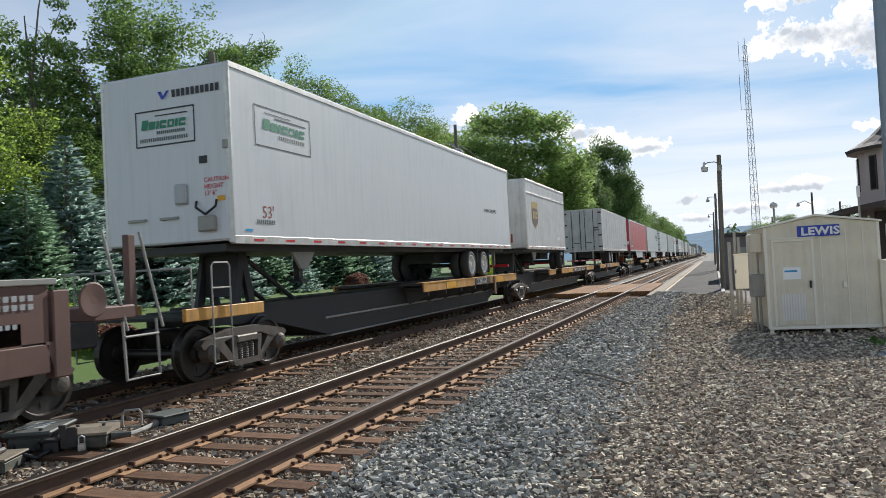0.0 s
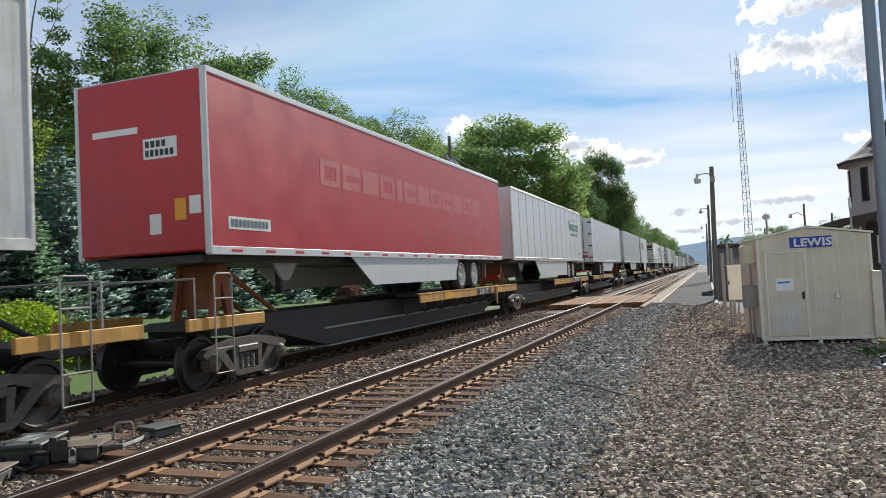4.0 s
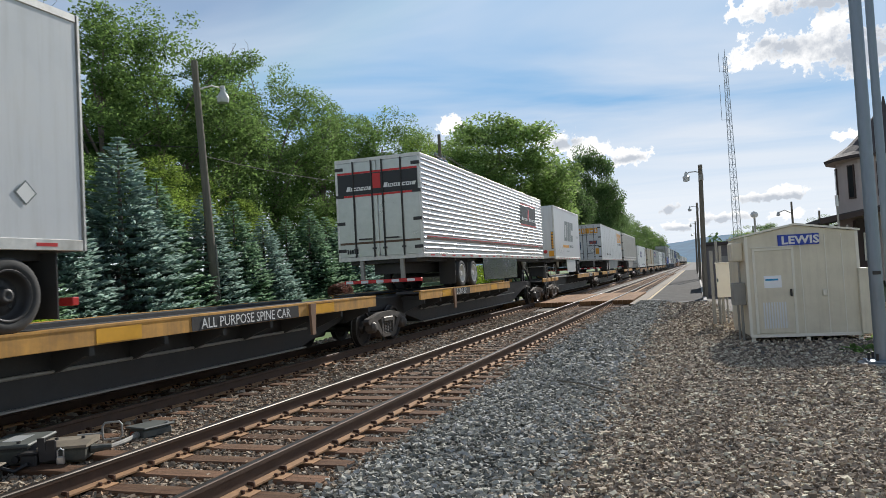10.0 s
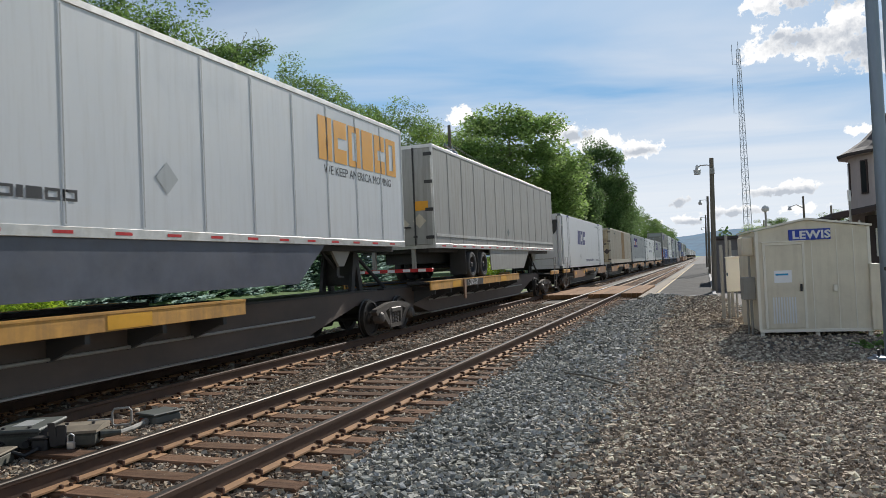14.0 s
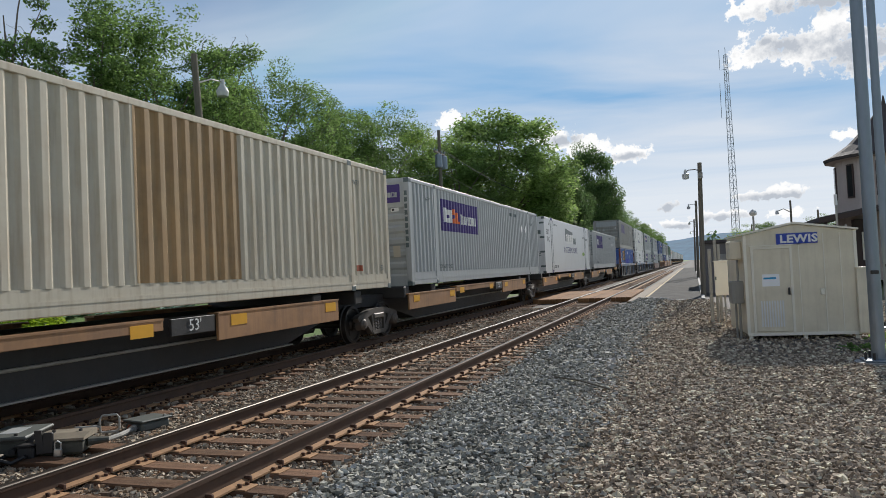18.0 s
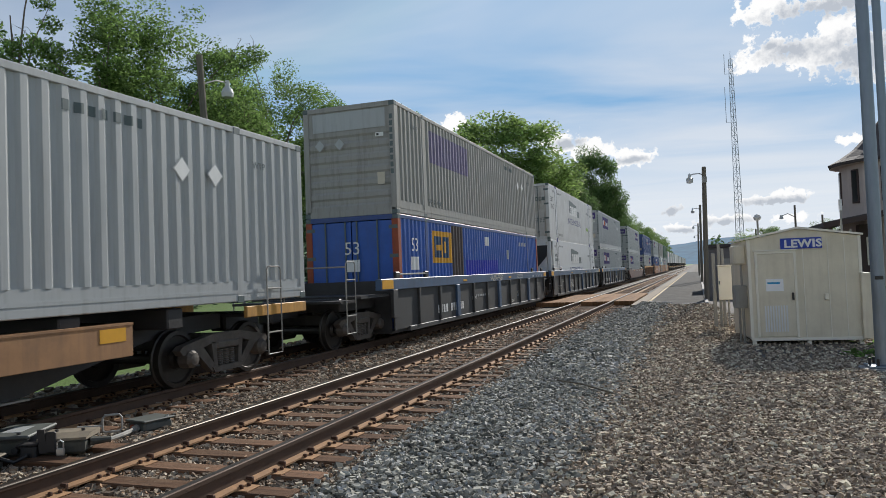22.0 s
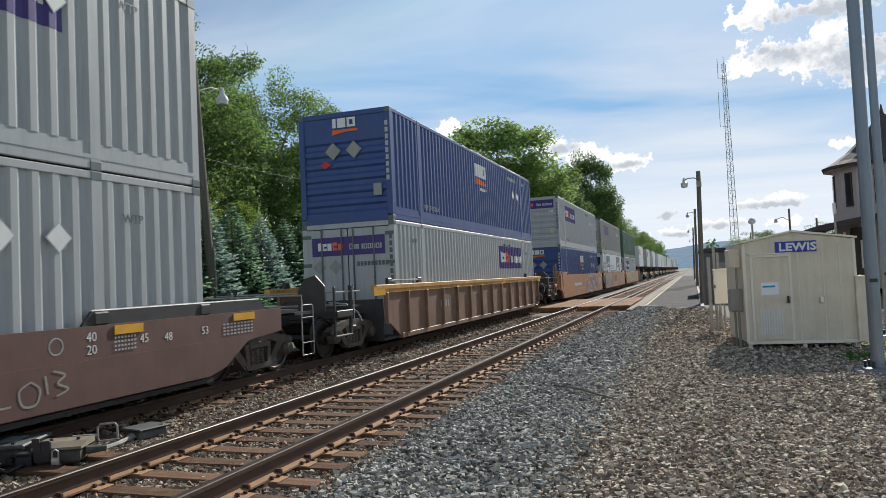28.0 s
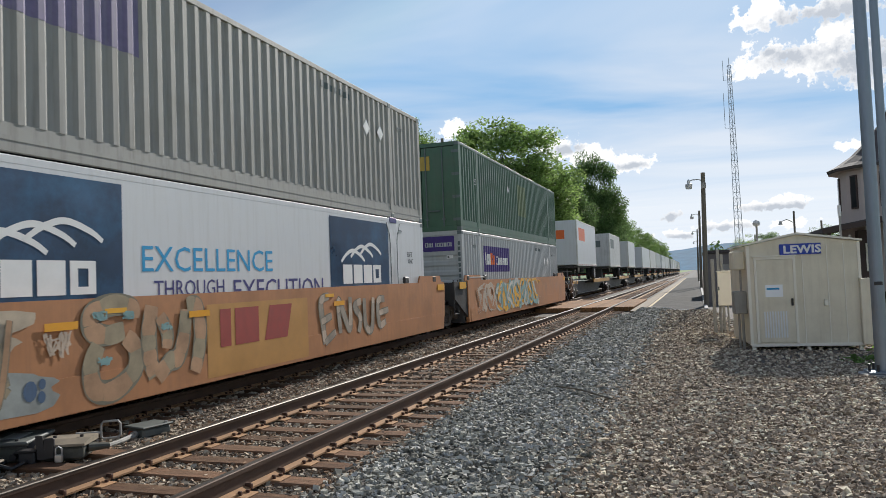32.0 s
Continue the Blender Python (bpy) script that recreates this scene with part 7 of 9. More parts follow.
def well_unit(sa, sb, style, label, first=False, last=False, solo=False):
    """One well of a double-stack car between the bogies at sa and sb."""
    root = set_rolling(thing("well_car", label, "rail car", "platforms of the train"), sa, 0.0)
    L, a, b = sb - sa, 0.98, sb - sa - 1.6
    side, chord, ribm = {"blue": (M_GREYCAR, M_BLUECAR, M_GREYCAR), "brown": (M_BROWN, M_BROWN, M_BROWN),
                         "ribbed": (M_BROWNRIB, M_YELLOW, M_BROWNRIB), "orange": (M_ORANGECAR, M_ORANGECAR, M_ORANGECAR)}[style]
    X = 1.44
    bare = style in ("orange", "ribbed")
    for sx in (-1, 1):
        if style in ("blue", "ribbed"):
            low = [(a + 0.05, 0.25), (b, 0.25), (b, 1.22), (a + 0.05, 1.22)] if style == "blue" else [(a + 0.9, 0.2), (b - 0.9, 0.2), (b, 0.7), (b, 1.3), (a, 1.3), (a, 0.7)]
            part("side_panel", Mesh().prism(low, sx * (X - 0.09), sx * (X - 0.05), "x"), side, root)
            part("bottom_chord", Mesh().box(sx * (X - 0.14), sx * (X - 0.01), a + 0.9, b - 0.9, 0.16, 0.28, 0.01), side, root)
            if style == "blue":
                part("top_chord", Mesh().box(sx * (X - 0.14), sx * (X + 0.01), a - 0.8, b + 0.5, 1.20, 1.46, 0.012), chord, root, "blue top sill")
            else:
                part("top_chord", Mesh().box(sx * (X - 0.14), sx * (X + 0.02), a - 0.6, b + 0.6, 1.36, 1.47, 0.01).box(sx * (X - 0.12), sx * X, a - 0.3, b + 0.3, 1.28, 1.36), chord, root, "yellow top sill")
            n = 11 if style == "blue" else 13
            for i in range(n + 1):
                y = a + (b - a) * i / n
                wide = 0.045 if style == "ribbed" else (0.05 if i % 3 else 0.14)
                top = 1.2 if style == "blue" else 1.29
                lo = 0.28 if (a + 1.0 < y < b - 1.0) else 0.55
                part("rib", Mesh().box(sx * (X - 0.06), sx * (X + (0.015 if style == "blue" else 0.03)), y - wide, y + wide, lo, top, 0.008), M_BLUECAR if style == "blue" and not i % 3 and i else ribm, root)
        else:
            z = 1.17 if style == "brown" else 1.47
            if style == "brown":
                low = [(1.86, 0.27), (L - 1.86, 0.27), (L - 1.46, 0.36), (L - 0.85, 0.71), (L + 0.12, 0.79), (L + 0.12, z), (-0.12, z), (-0.12, 0.79), (0.85, 0.71), (1.46, 0.36)]
            else:
                low = [(a + 0.14, 0.18), (b + 0.3, 0.18), (b + 0.42, 0.62), (b + 0.5, z - 0.1), (b + 0.4, z), (a + 0.1, z), (a + 0.1, 0.62)]
                if first:
                    low = [(a + 0.2, 0.18)] + low[1:5] + [(a - 0.65, z), (a - 0.75, 1.44), (a - 1.3, 1.44), (a - 1.3, 0.76), (a - 0.1, 0.57)]
            part("side_panel", Mesh().prism(low, sx * (X - 0.10), sx * X, "x"), side, root)
            part("bottom_slope", Mesh().prism([(1.9, 0.28), (L - 1.9, 0.28), (L - 1.5, 0.78), (1.5, 0.78)] if style == "brown" else [(a + 0.3, 0.19), (b, 0.19), (b + 0.2, 0.60), (a + 0.3, 0.60)], sx * X, sx * (X + 0.010), "x"), side, root)
            if style == "brown":
                for q in ((0.3, 4.1), (L - 4.1, L - 0.3)):
                    part("well_liner", Mesh().prism([(q[0], z), (q[1], z), (q[1] - 0.16, z + 0.17), (q[0] + 0.16, z + 0.17)], sx * (X - 0.08), sx * (X - 0.04), "x"), M_STEEL_DK, root, "dark raised well liner")
                    part("liner_edge", Mesh().rod((sx * (X - 0.06), q[0] + 0.16, z + 0.175), (sx * (X - 0.06), q[1] - 0.16, z + 0.175), 0.014, sides=6), M_ALU, root)
            else:
                for q in ((a - 0.1, a + 1.7), (b - 1.4, b + 0.3)):
                    part("guide_flap", Mesh().prism([(q[0], z), (q[1], z), (q[1] - 0.1, z + 0.17), (q[0] + 0.1, z + 0.17)], sx * (X - 0.07), sx * (X - 0.03), "x"), side, root)
                for q in () if first else ((-0.15, a + 0.1),):
                    part("end_side", Mesh().prism([(q[0], 0.95), (q[1], 0.35), (q[1], z - 0.02), (q[0], z - 0.02)], sx * (X - 0.10), sx * (X - 0.03), "x"), M_STEEL_DK, root, "sooty black end plate")
    part("end_bulkhead", Mesh().box(-X + 0.12, X - 0.12, a, a + 0.03, 0.22, 1.42 if style in ("blue", "orange") else 1.14), M_STEEL_DK, root)
    part("well_floor", Mesh().box(-X + 0.12, X - 0.12, a, b, 0.17, 0.235), M_STEEL_DK, root)
    for lo, hi in ((-0.9, a - 0.1), (b + 0.1, L + 0.9)):
        if bare:
            part("end_deck", Mesh().box(-0.45, 0.45, lo, hi, 0.72, 1.02, 0.02), M_STEEL_DK, root)
        else:
            part("end_deck", Mesh().box(-0.95, 0.95, lo, hi, 0.80, 1.08, 0.02).box(-1.36, 1.36, lo + 0.2, hi - 0.1, 1.06, 1.12), M_STEEL_DK, root)
    guide_z = {"brown": 1.17, "orange": 1.47}.get(style, 1.46)
    for y in (a + 0.25, a + 2.2, b - 2.2, b - 0.25):
        for sx in (-1, 1):
            part("corner_guide", Mesh().box(sx * (X - 0.10), sx * (X - 0.02), y - 0.12, y + 0.12, guide_z, guide_z + 0.16, 0.02), M_STEEL_DK, root)
    if style != "brown":
        part("guide_bar", Mesh().rod((X - 0.04, a + 0.2, 1.56), (X - 0.04, a + 2.3, 1.56), 0.022, sides=6), M_GREYCAB, root)
    bogie(root, 0.0)
    if last or solo:
        bogie(root, L)
    ends = ([-1.15] if first or solo else []) + ([L + 1.15] if last or solo else [])
    for y in ends:
        part("coupler", COUPLER, M_STEEL_DK, root).location = (0, y + (-0.5 if y < 0 else 0.5), 0)
        if bare:
            d, y0, top = (-1, 0.0, 2.02 if style == "orange" else 1.5) if y < 0 else (1, L, 1.45)
            endm = M_BROWNRIB if style == "orange" else M_STEEL_DK
            p, q = y0 + d * (1.5 if style == "orange" else 1.55), y0 + d * (0.96 if style == "orange" else 0.85)
            lo, hi = min(p, q), max(p, q)
            for sx in (-1, 1):
                part("post", Mesh().box(sx * 1.37, sx * 1.43, q - 0.04, q + 0.04, 0.5, top, 0.008), endm, root)
                part("post", Mesh().box(sx * 1.38, sx * 1.42, p - 0.03, p + 0.03, 0.5, top - 0.02, 0.008), endm, root)
                part("grab_iron", Mesh().pipe([(sx * 1.45, q + 0.06, top - 0.75), (sx * 1.45, q + 0.06, top), (sx * 1.45, q - 0.02, top + 0.02)], 0.013, 6), M_GREY_OLD, root)
                part("step", Mesh().box(sx * 1.28, sx * 1.46, lo, hi, 0.86, 1.0, 0.012), endm, root)
                part("step", Mesh().rod((sx * 1.42, lo, 0.5), (sx * 1.42, hi, 0.5), 0.016, sides=6), M_GREY_OLD, root)
                part("side_rail", Mesh().rod((sx * 1.40, p, 1.37), (sx * 1.40, y0 + d * 0.4, 1.37), 0.018, sides=6), M_GREY_OLD, root)
                part("air_hose", Mesh().pipe([(sx * 0.9, q, 1.15), (sx * 1.2, q - d * 0.2, 1.1), (sx * 1.34, q - d * 0.45, 0.92), (sx * 1.36, q - d * 0.6, 0.72)], 0.02, 6), M_GREY_OLD, root)
            part("end_sill", Mesh().box(-1.36, 1.36, q - 0.07, q + 0.07, 0.80, 1.0, 0.015), endm, root)
            part("walkway", Mesh().box(-1.3, 1.3, y0 + d * 0.45 - 0.3, y0 + d * 0.45 + 0.3, 1.03, 1.07), M_STEEL_DK, root)
            part("hand_rail", Mesh().rod((-1.38, p, 1.12), (1.38, p, 1.12), 0.017, sides=6), M_GREY_OLD, root)
            part("hand_rail", Mesh().rod((-1.38, q, 1.37), (1.38, q, 1.37), 0.017, sides=6), M_GREY_OLD, root)
            if style == "ribbed":
                part("brake_plate", Mesh().prism([(0.7, 1.0), (1.3, 1.0), (1.3, 1.5), (1.1, 1.72), (0.85, 1.66), (0.7, 1.4)], p - 0.20, p - 0.16, "y"), endm, root)
            continue
        part("ladder", LADDER, M_GREYCAB if style != "orange" else M_ORANGECAR, root).matrix_basis = pose(1.36, y, 0.08) @ Matrix.Diagonal((1, 1, 0.62 if style == "brown" else 1, 1))
        part("ladder", LADDER, M_GREYCAB if style not in ("orange", "tan", "brown") else side, root).matrix_basis = pose(-1.36, y, 0.08) @ Matrix.Diagonal((1, 1, 0.62 if style == "brown" else 1, 1))
        part("brake_platform", Mesh().box(-1.3, 1.3, y - 0.35, y + 0.35, 1.0, 1.05), M_STEEL_DK, root)
        part("hand_rail", Mesh().pipe([(-1.25, y, 1.05), (-1.25, y, 1.75 if style != "brown" else 1.35), (1.25, y, 1.75 if style != "brown" else 1.35), (1.25, y, 1.05)], 0.018), M_GREYCAB, root)
    if not (first or solo):
        part("mid_ladder", MID_LADDER, M_STEEL_DK if style != "orange" else M_ORANGECAR, root).location = (1.38, 0.05, 0.0)
    if style == "brown":
        marks = [(15.95, 0.48, 1.04, 1.15), (18.36, 0.55, 1.04, 1.15), (6.0, 0.4, 1.04, 1.12)]
    else:
        marks = [(a - 0.75, 0.62, 1.23, 1.43), (b - 0.1, 0.5, 1.24, 1.4)] + [(a + q * (b - a), 0.35, 1.28, 1.34) for q in (0.3, 0.62)]
    for y, w, z0, z1 in marks:
        part("yellow_panel", Mesh().box(X + 0.001, X + 0.018, y, y + w, z0, z1), M_YELLOWB, root)
    return root, {"blue": Side(root, None, X + 0.0105, 0.06, 1.18), "ribbed": Side(root, None, X + 0.0205, 0.07, 1.25), "brown": Side(root, None, X + 0.001, -0.010, 0.79)}.get(style) or Side(root, None, X + 0.0105)


def ribbon(m, pts, x, half, close=6):
    """A flat sprayed stroke along points (y, z) with round ends."""
    n = len(pts)
    left, right = [], []
    for k in range(n):
        a, b = pts[max(0, k - 1)], pts[min(n - 1, k + 1)]
        d = Vector((b[0] - a[0], b[1] - a[1]))
        d = d.normalized() if d.length > 1e-6 else Vector((1, 0))
        w = half * (0.75 + 0.25 * math.sin(3.1416 * (k + 0.5) / n))
        x_ = x + 0.000008 * k
        left.append((x_, pts[k][0] - d.y * w, pts[k][1] + d.x * w))
        right.append((x_, pts[k][0] + d.y * w, pts[k][1] - d.x * w))
    m.sheet(left, right)


def curve(ctrl, steps=7):
    """A smooth line through control points (y, z)."""
    c = [ctrl[0]] + list(ctrl) + [ctrl[-1]]
    out = []
    for i in range(1, len(c) - 2):
        for k in range(steps):
            t = k / steps
            out.append(tuple(0.5 * (2 * c[i][j] + (c[i + 1][j] - c[i - 1][j]) * t + (2 * c[i - 1][j] - 5 * c[i][j] + 4 * c[i + 1][j] - c[i + 2][j]) * t * t
                                    + (3 * c[i][j] - c[i - 1][j] - 3 * c[i + 1][j] + c[i + 2][j]) * t ** 3) for j in (0, 1)))
    return out + [tuple(ctrl[-1])]


def graffiti(side, y0, y1, z0, z1, seed, inks, outline, thick=0.10):
    """Overlapping sprayed letter strokes with dark outlines over a soft ground, too wild to read."""
    rnd = random.Random(seed)
    n = max(3, int((y1 - y0) / 0.8))
    x, p, h = side.out + 0.003, (y1 - y0) / n, z1 - z0
    edge, fills, k = Mesh(), [Mesh() for _ in inks], 0
    for i in range(n):
        a = y0 + i * p
        forms = ([(0.1, 0.05), (0.15, 0.6), (0.3, 0.98), (0.75, 0.9), (0.95, 0.55), (0.6, 0.45)], [(0.9, 0.9), (0.4, 1.0), (0.08, 0.65), (0.2, 0.15), (0.7, 0.02), (1.0, 0.3)],
                 [(0.05, 0.95), (0.3, 0.1), (0.55, 0.6), (0.8, 0.05), (1.05, 1.0)], [(0.1, 0.2), (0.5, 0.0), (0.9, 0.25), (0.5, 0.5), (0.1, 0.78), (0.55, 1.0), (1.0, 0.85)])
        for stroke in range(3):
            f = rnd.choice(forms)
            pts = curve([(a + p * (q[0] * 1.7 - 0.35 + rnd.uniform(-0.2, 0.2)), z0 + h * min(1.0, max(0.0, q[1] * rnd.choice((1, 1, -1)) % 1.0001 + rnd.uniform(-0.15, 0.15)))) for q in f])
            w = thick * rnd.uniform(0.45, 1.0)
            ribbon(edge, pts, x + 0.0012 * k, w + 0.014)
            ribbon(fills[(i + stroke) % len(inks)], pts, x + 0.0012 * k + 0.0006, w)
            k += 1
    part("graffiti_outline", edge, outline, side.parent)["kind"] = "stuff"
    for m, ink in zip(fills, inks):
        if m.v:
            part("graffiti", m, ink, side.parent, "sprayed graffiti")["kind"] = "stuff"


def mural(side, strokes, inks, outline, half):
    """Sprayed interlocking strokes with dark outlines; each stroke fades from one ink to the next along its way."""
    x, edge, fills = side.out + 0.003, Mesh(), [Mesh() for _ in inks]
    for k, ctrl in enumerate(strokes):
        pts, w = curve(ctrl, 9), half * (0.8 if len(ctrl) < 4 else 1.0)
        ribbon(edge, pts, x + 0.0008 * k, w + 0.022)
        step = max(4, len(pts) // 5)
        for j, i in enumerate(range(0, len(pts) - 1, step)):
            ribbon(fills[(j + k) % len(inks)], pts[i:i + step + 1], x + 0.0008 * k + 0.0004 + 0.000008 * i, w)
    part("graffiti_outline", edge, outline, side.parent)["kind"] = "stuff"
    for m, ink in zip(fills, inks):
        part("graffiti", m, ink, side.parent, "sprayed graffiti")["kind"] = "stuff"


def spray_cloud(side, y0, y1, z0, z1, seed, ink):
    """A soft-edged sprayed ground."""
    rnd = random.Random(seed)
    m, n = Mesh(), 40
    c, zc, w, h = (y0 + y1) / 2, (z0 + z1) / 2, (y1 - y0) / 2, (z1 - z0) / 2
    ph = [rnd.uniform(0, 6.28) for _ in range(3)]
    pts = []
    for i in range(n):
        t = 6.2832 * i / n
        r = 0.86 + 0.08 * math.sin(3 * t + ph[0]) + 0.05 * math.sin(7 * t + ph[1]) + 0.03 * math.sin(13 * t + ph[2])
        e = (abs(math.cos(t)) ** 4 + abs(math.sin(t)) ** 4) ** -0.25
        pts.append((side.out + 0.002, c + w * r * e * math.cos(t), max(z0 - 0.04, min(z1 + 0.04, zc + h * r * e * math.sin(t)))))
    m.add(pts, [tuple(range(n))])
    part("graffiti_ground", m, ink, side.parent)


def scrawl(side, y0, y1, z0, z1, seed, ink):
    """A thin sprayed squiggle."""
    rnd = random.Random(seed)
    m, x = Mesh(), side.out + 0.006
    for k in range(5):
        pts = [(x, y0 + (y1 - y0) * j / 9 + rnd.uniform(-0.06, 0.06), rnd.uniform(z0, z1)) for j in range(10)]
        for p, q in zip(pts, pts[1:]):
            x += 0.00012
            p, q = (x, p[1], p[2]), (x, q[1], q[2])
            d = Vector((0, -(q[2] - p[2]), q[1] - p[1])).normalized() * 0.012
            m.add([Vector(p) - d, Vector(q) - d, Vector(q) + d, Vector(p) + d], [(0, 1, 2, 3)])
    part("graffiti_scrawl", m, ink, side.parent)["kind"] = "stuff"


LOW, HIGH = 0.24, 3.055


def chord_marks(e, y):
    """Stencilled lengths on the top sill of a well car."""
    for text, at in (("45", 1.2), ("40/20", 2.35), ("53", 0.6)) if y < 5 else (("20/40", -2.6), ("45", -1.75), ("48", -1.3), ("53", -0.75)):
        e.text(text, 0.13, y + at, 1.23, M_WHITEV)
    for k in range(3):
        e.bars(9, 4.2 if y < 5 else y - 5.4, 5.3 if y < 5 else y - 4.4, 1.24 + 0.065 * k, 1.275 + 0.065 * k, M_GREY_BOX, "small_print", fill=0.7)


FADED = dict(material=M_GREY_OLD, vinyl=M_PURPLE_FADED, ghost=True)
# blue-grey three-unit car
u, e = well_unit(330.4, 350.3, "blue", "blue-grey ribbed well car with stencilled panels", first=True)
e.text("53", 0.28, 13.2, 0.55, M_WHITEV)
e.bars(4, 4.0, 4.9, 0.46, 0.68, M_WHITEV, "reporting_mark", fill=0.62)
e.bars(6, 5.1, 6.35, 0.46, 0.68, M_WHITEV, "number_mark", fill=0.62)
e.bars(8, 7.6, 9.2, 0.75, 0.82, M_GREY_BOX, "small_print", fill=0.6)
e.text("LD.LMT", 0.14, 7.2, 0.68, M_WHITEV)
e.text("L201-2", 0.15, 12.3, 0.35, M_WHITEV)
scrawl(e, 9.2, 10.8, 1.22, 1.44, 3, M_GRAF[0])
chord_marks(e, 18.4)
u, e = well_unit(350.3, 369.9, "blue", "blue-grey ribbed well car with graffiti tags")
e.text("125 T", 0.3, 2.3, 0.5, M_WHITEV)
e.text("C", 0.22, 3.6, 0.85, M_WHITEV)
e.text("53", 0.24, 15.8, 0.6, M_WHITEV)
scrawl(e, 5.4, 6.6, 0.5, 0.95, 5, M_GRAF[0])
chord_marks(e, 18.4)
u, e = well_unit(369.9, 389.6, "blue", "blue-grey ribbed well car with white stencils", last=True)
e.text("125-T", 0.30, 1.84, 0.5, M_GREY_BOX)
e.text("A", 0.24, 2.9, 0.82, M_WHITEV)
e.bars(4, 3.33, 4.28, 0.44, 0.68, M_WHITEV, "reporting_mark", fill=0.62)
e.bars(6, 4.5, 5.8, 0.44, 0.68, M_WHITEV, "number_mark", fill=0.62)
e.text("53", 0.24, 10.9, 0.56, M_GREYV)
scrawl(e, 6.4, 8.1, 1.24, 1.44, 6, M_GRAF[1])
scrawl(e, 9.3, 10.5, 0.56, 0.8, 7, M_GRAF[0])
chord_marks(e, 0.0)

courier(332.07, HIGH, "soot-faded grey corrugated container, upper layer of a stack", logo=(2.45, 6.05), **FADED)
c, g = container(332.07, LOW, M_BLUE_BRIGHT, "bright blue corrugated container with a yellow panel", lead="doors", post_material=M_BLUE)
g.panel(2.4, 4.1, 1.60, 2.50, M_YELLOWB, "name_panel", 0.003, "yellow panel")
side_mark(g, "=O", 2.55, 3.85, 1.75, 2.35, M_NAVY)
g.panel(4.15, 5.25, 0.36, 2.72, M_BROWNDK, "painted_patch", 0.004, "dark brown overpainted stretch")
g.panel(5.4, 9.4, 0.36, 1.7, mat("royal_blue_paint", (0.012, 0.03, 0.42), 0.4, var=0.1), "painted_patch", 0.004, "brighter blue repainted stretch")
g.panel(7.75, 8.15, 2.2, 2.5, M_WHITEV, "notice", 0.006)
g.panel(10.6, 10.9, 1.75, 2.1, M_GREY_BOX, "notice", 0.005)
g.bars(10, 12.6, 14.0, 2.3, 2.45, M_GREY_BOX, "number_mark", fill=0.6)
g.text("53", 0.5, 0.85, 1.9, M_WHITEV)
g.panel(0.78, 1.38, 1.42, 1.76, M_WHITEV, "number_plate", 0.005)
for sx in (-1, 1):
    part("red_corner", Mesh().box(sx * (HW - 0.16), sx * (HW + 0.008), -0.004, 0.17, 0.12, 2.69), M_RODRUST, c, "faded red corner post")
part("red_corner", Mesh().box(HW - 0.16, HW + 0.008, 15.98, 16.16, 0.12, 2.69), M_RODRUST, c)
words("53", 0.46, (-0.2, -0.03, 1.85), END, M_WHITEV, c)
end_panel(c, -0.13, 0.23, 1.42, 1.72, M_WHITEV, "number_plate", -0.03)

c, g = container(351.5, HIGH, M_WHITE_OLD, "grimy white smooth container with block lettering and dirty doors", smooth=True, lead="doors", post_material=M_WHITE_OLD, door_material=M_GRIME, length=16.02, open_tail=0.42)
block_lettering(c, g, tail=False)
c, g = container(351.5, LOW, M_WHITE, "clean white smooth reefer container with a black cowl", smooth=True, lead="reefer", post_material=M_WHITE, length=16.02)
block_lettering(c, g, lead=False, number=True)
courier(370.93, HIGH, "pale grey corrugated container with purple panels, upper layer")
courier(370.93, LOW, "pale grey corrugated container with purple panels in the well", logo=(2.3, 6.1))

# brown single well car
u, e = well_unit(393.0, 412.6, "brown", "red-brown smooth-sided well car with chalk marks", solo=True)
e.bars(7, 9.0, 10.6, 0.98, 1.08, M_GREY_BOX, "number_mark", fill=0.6)
for text, y, z in (("40", 15.52, 0.99), ("20", 15.52, 0.84), ("45", 16.38, 0.90), ("48", 16.83, 0.88), ("53", 17.6, 0.9)):
    e.text(text, 0.16, y, z, M_WHITEV)
e.bars(12, 12.6, 14.4, 1.0, 1.06, M_WHITEV, "caption", fill=0.55)
for k in range(4):
    e.bars(7, 15.95, 16.33, 0.84 + 0.05 * k, 0.865 + 0.05 * k, M_GREY_BOX, "small_print", fill=0.6)
    e.bars(9, 18.1, 18.9, 0.84 + 0.05 * k, 0.865 + 0.05 * k, M_GREY_BOX, "small_print", fill=0.6)
ring = Mesh()
for y in (3.6, 15.1):
    for k in range(20):
        t0, t1_ = 6.283 * k / 20, 6.283 * (k + 1) / 20
        ring.add([(1.4425, y + q * math.cos(t), 0.98 + q * math.sin(t)) for t, q in ((t0, 0.10), (t1_, 0.10), (t1_, 0.085), (t0, 0.085))], [(0, 1, 2, 3)])
part("round_mark", ring, M_GREY_BOX, u)
chalk = Mesh()
for k, line_ in enumerate(([(14.38, 0.72), (14.35, 0.45), (14.52, 0.42)], [(14.76, 0.64), (14.62, 0.56), (14.66, 0.40), (14.82, 0.40), (14.87, 0.55), (14.76, 0.64)], [(14.94, 0.68), (14.97, 0.48)],
                           [(15.04, 0.72), (15.2, 0.66), (15.1, 0.58), (15.24, 0.5), (15.08, 0.44)], [(13.5, 0.7), (13.62, 0.45), (13.75, 0.7), (13.9, 0.45)])):
    ribbon(chalk, curve(line_), 1.453 + 0.001 * k, 0.013)
part("chalk_scrawl", chalk, M_GREYCAB, u, "pale chalk scrawl")["kind"] = "stuff"
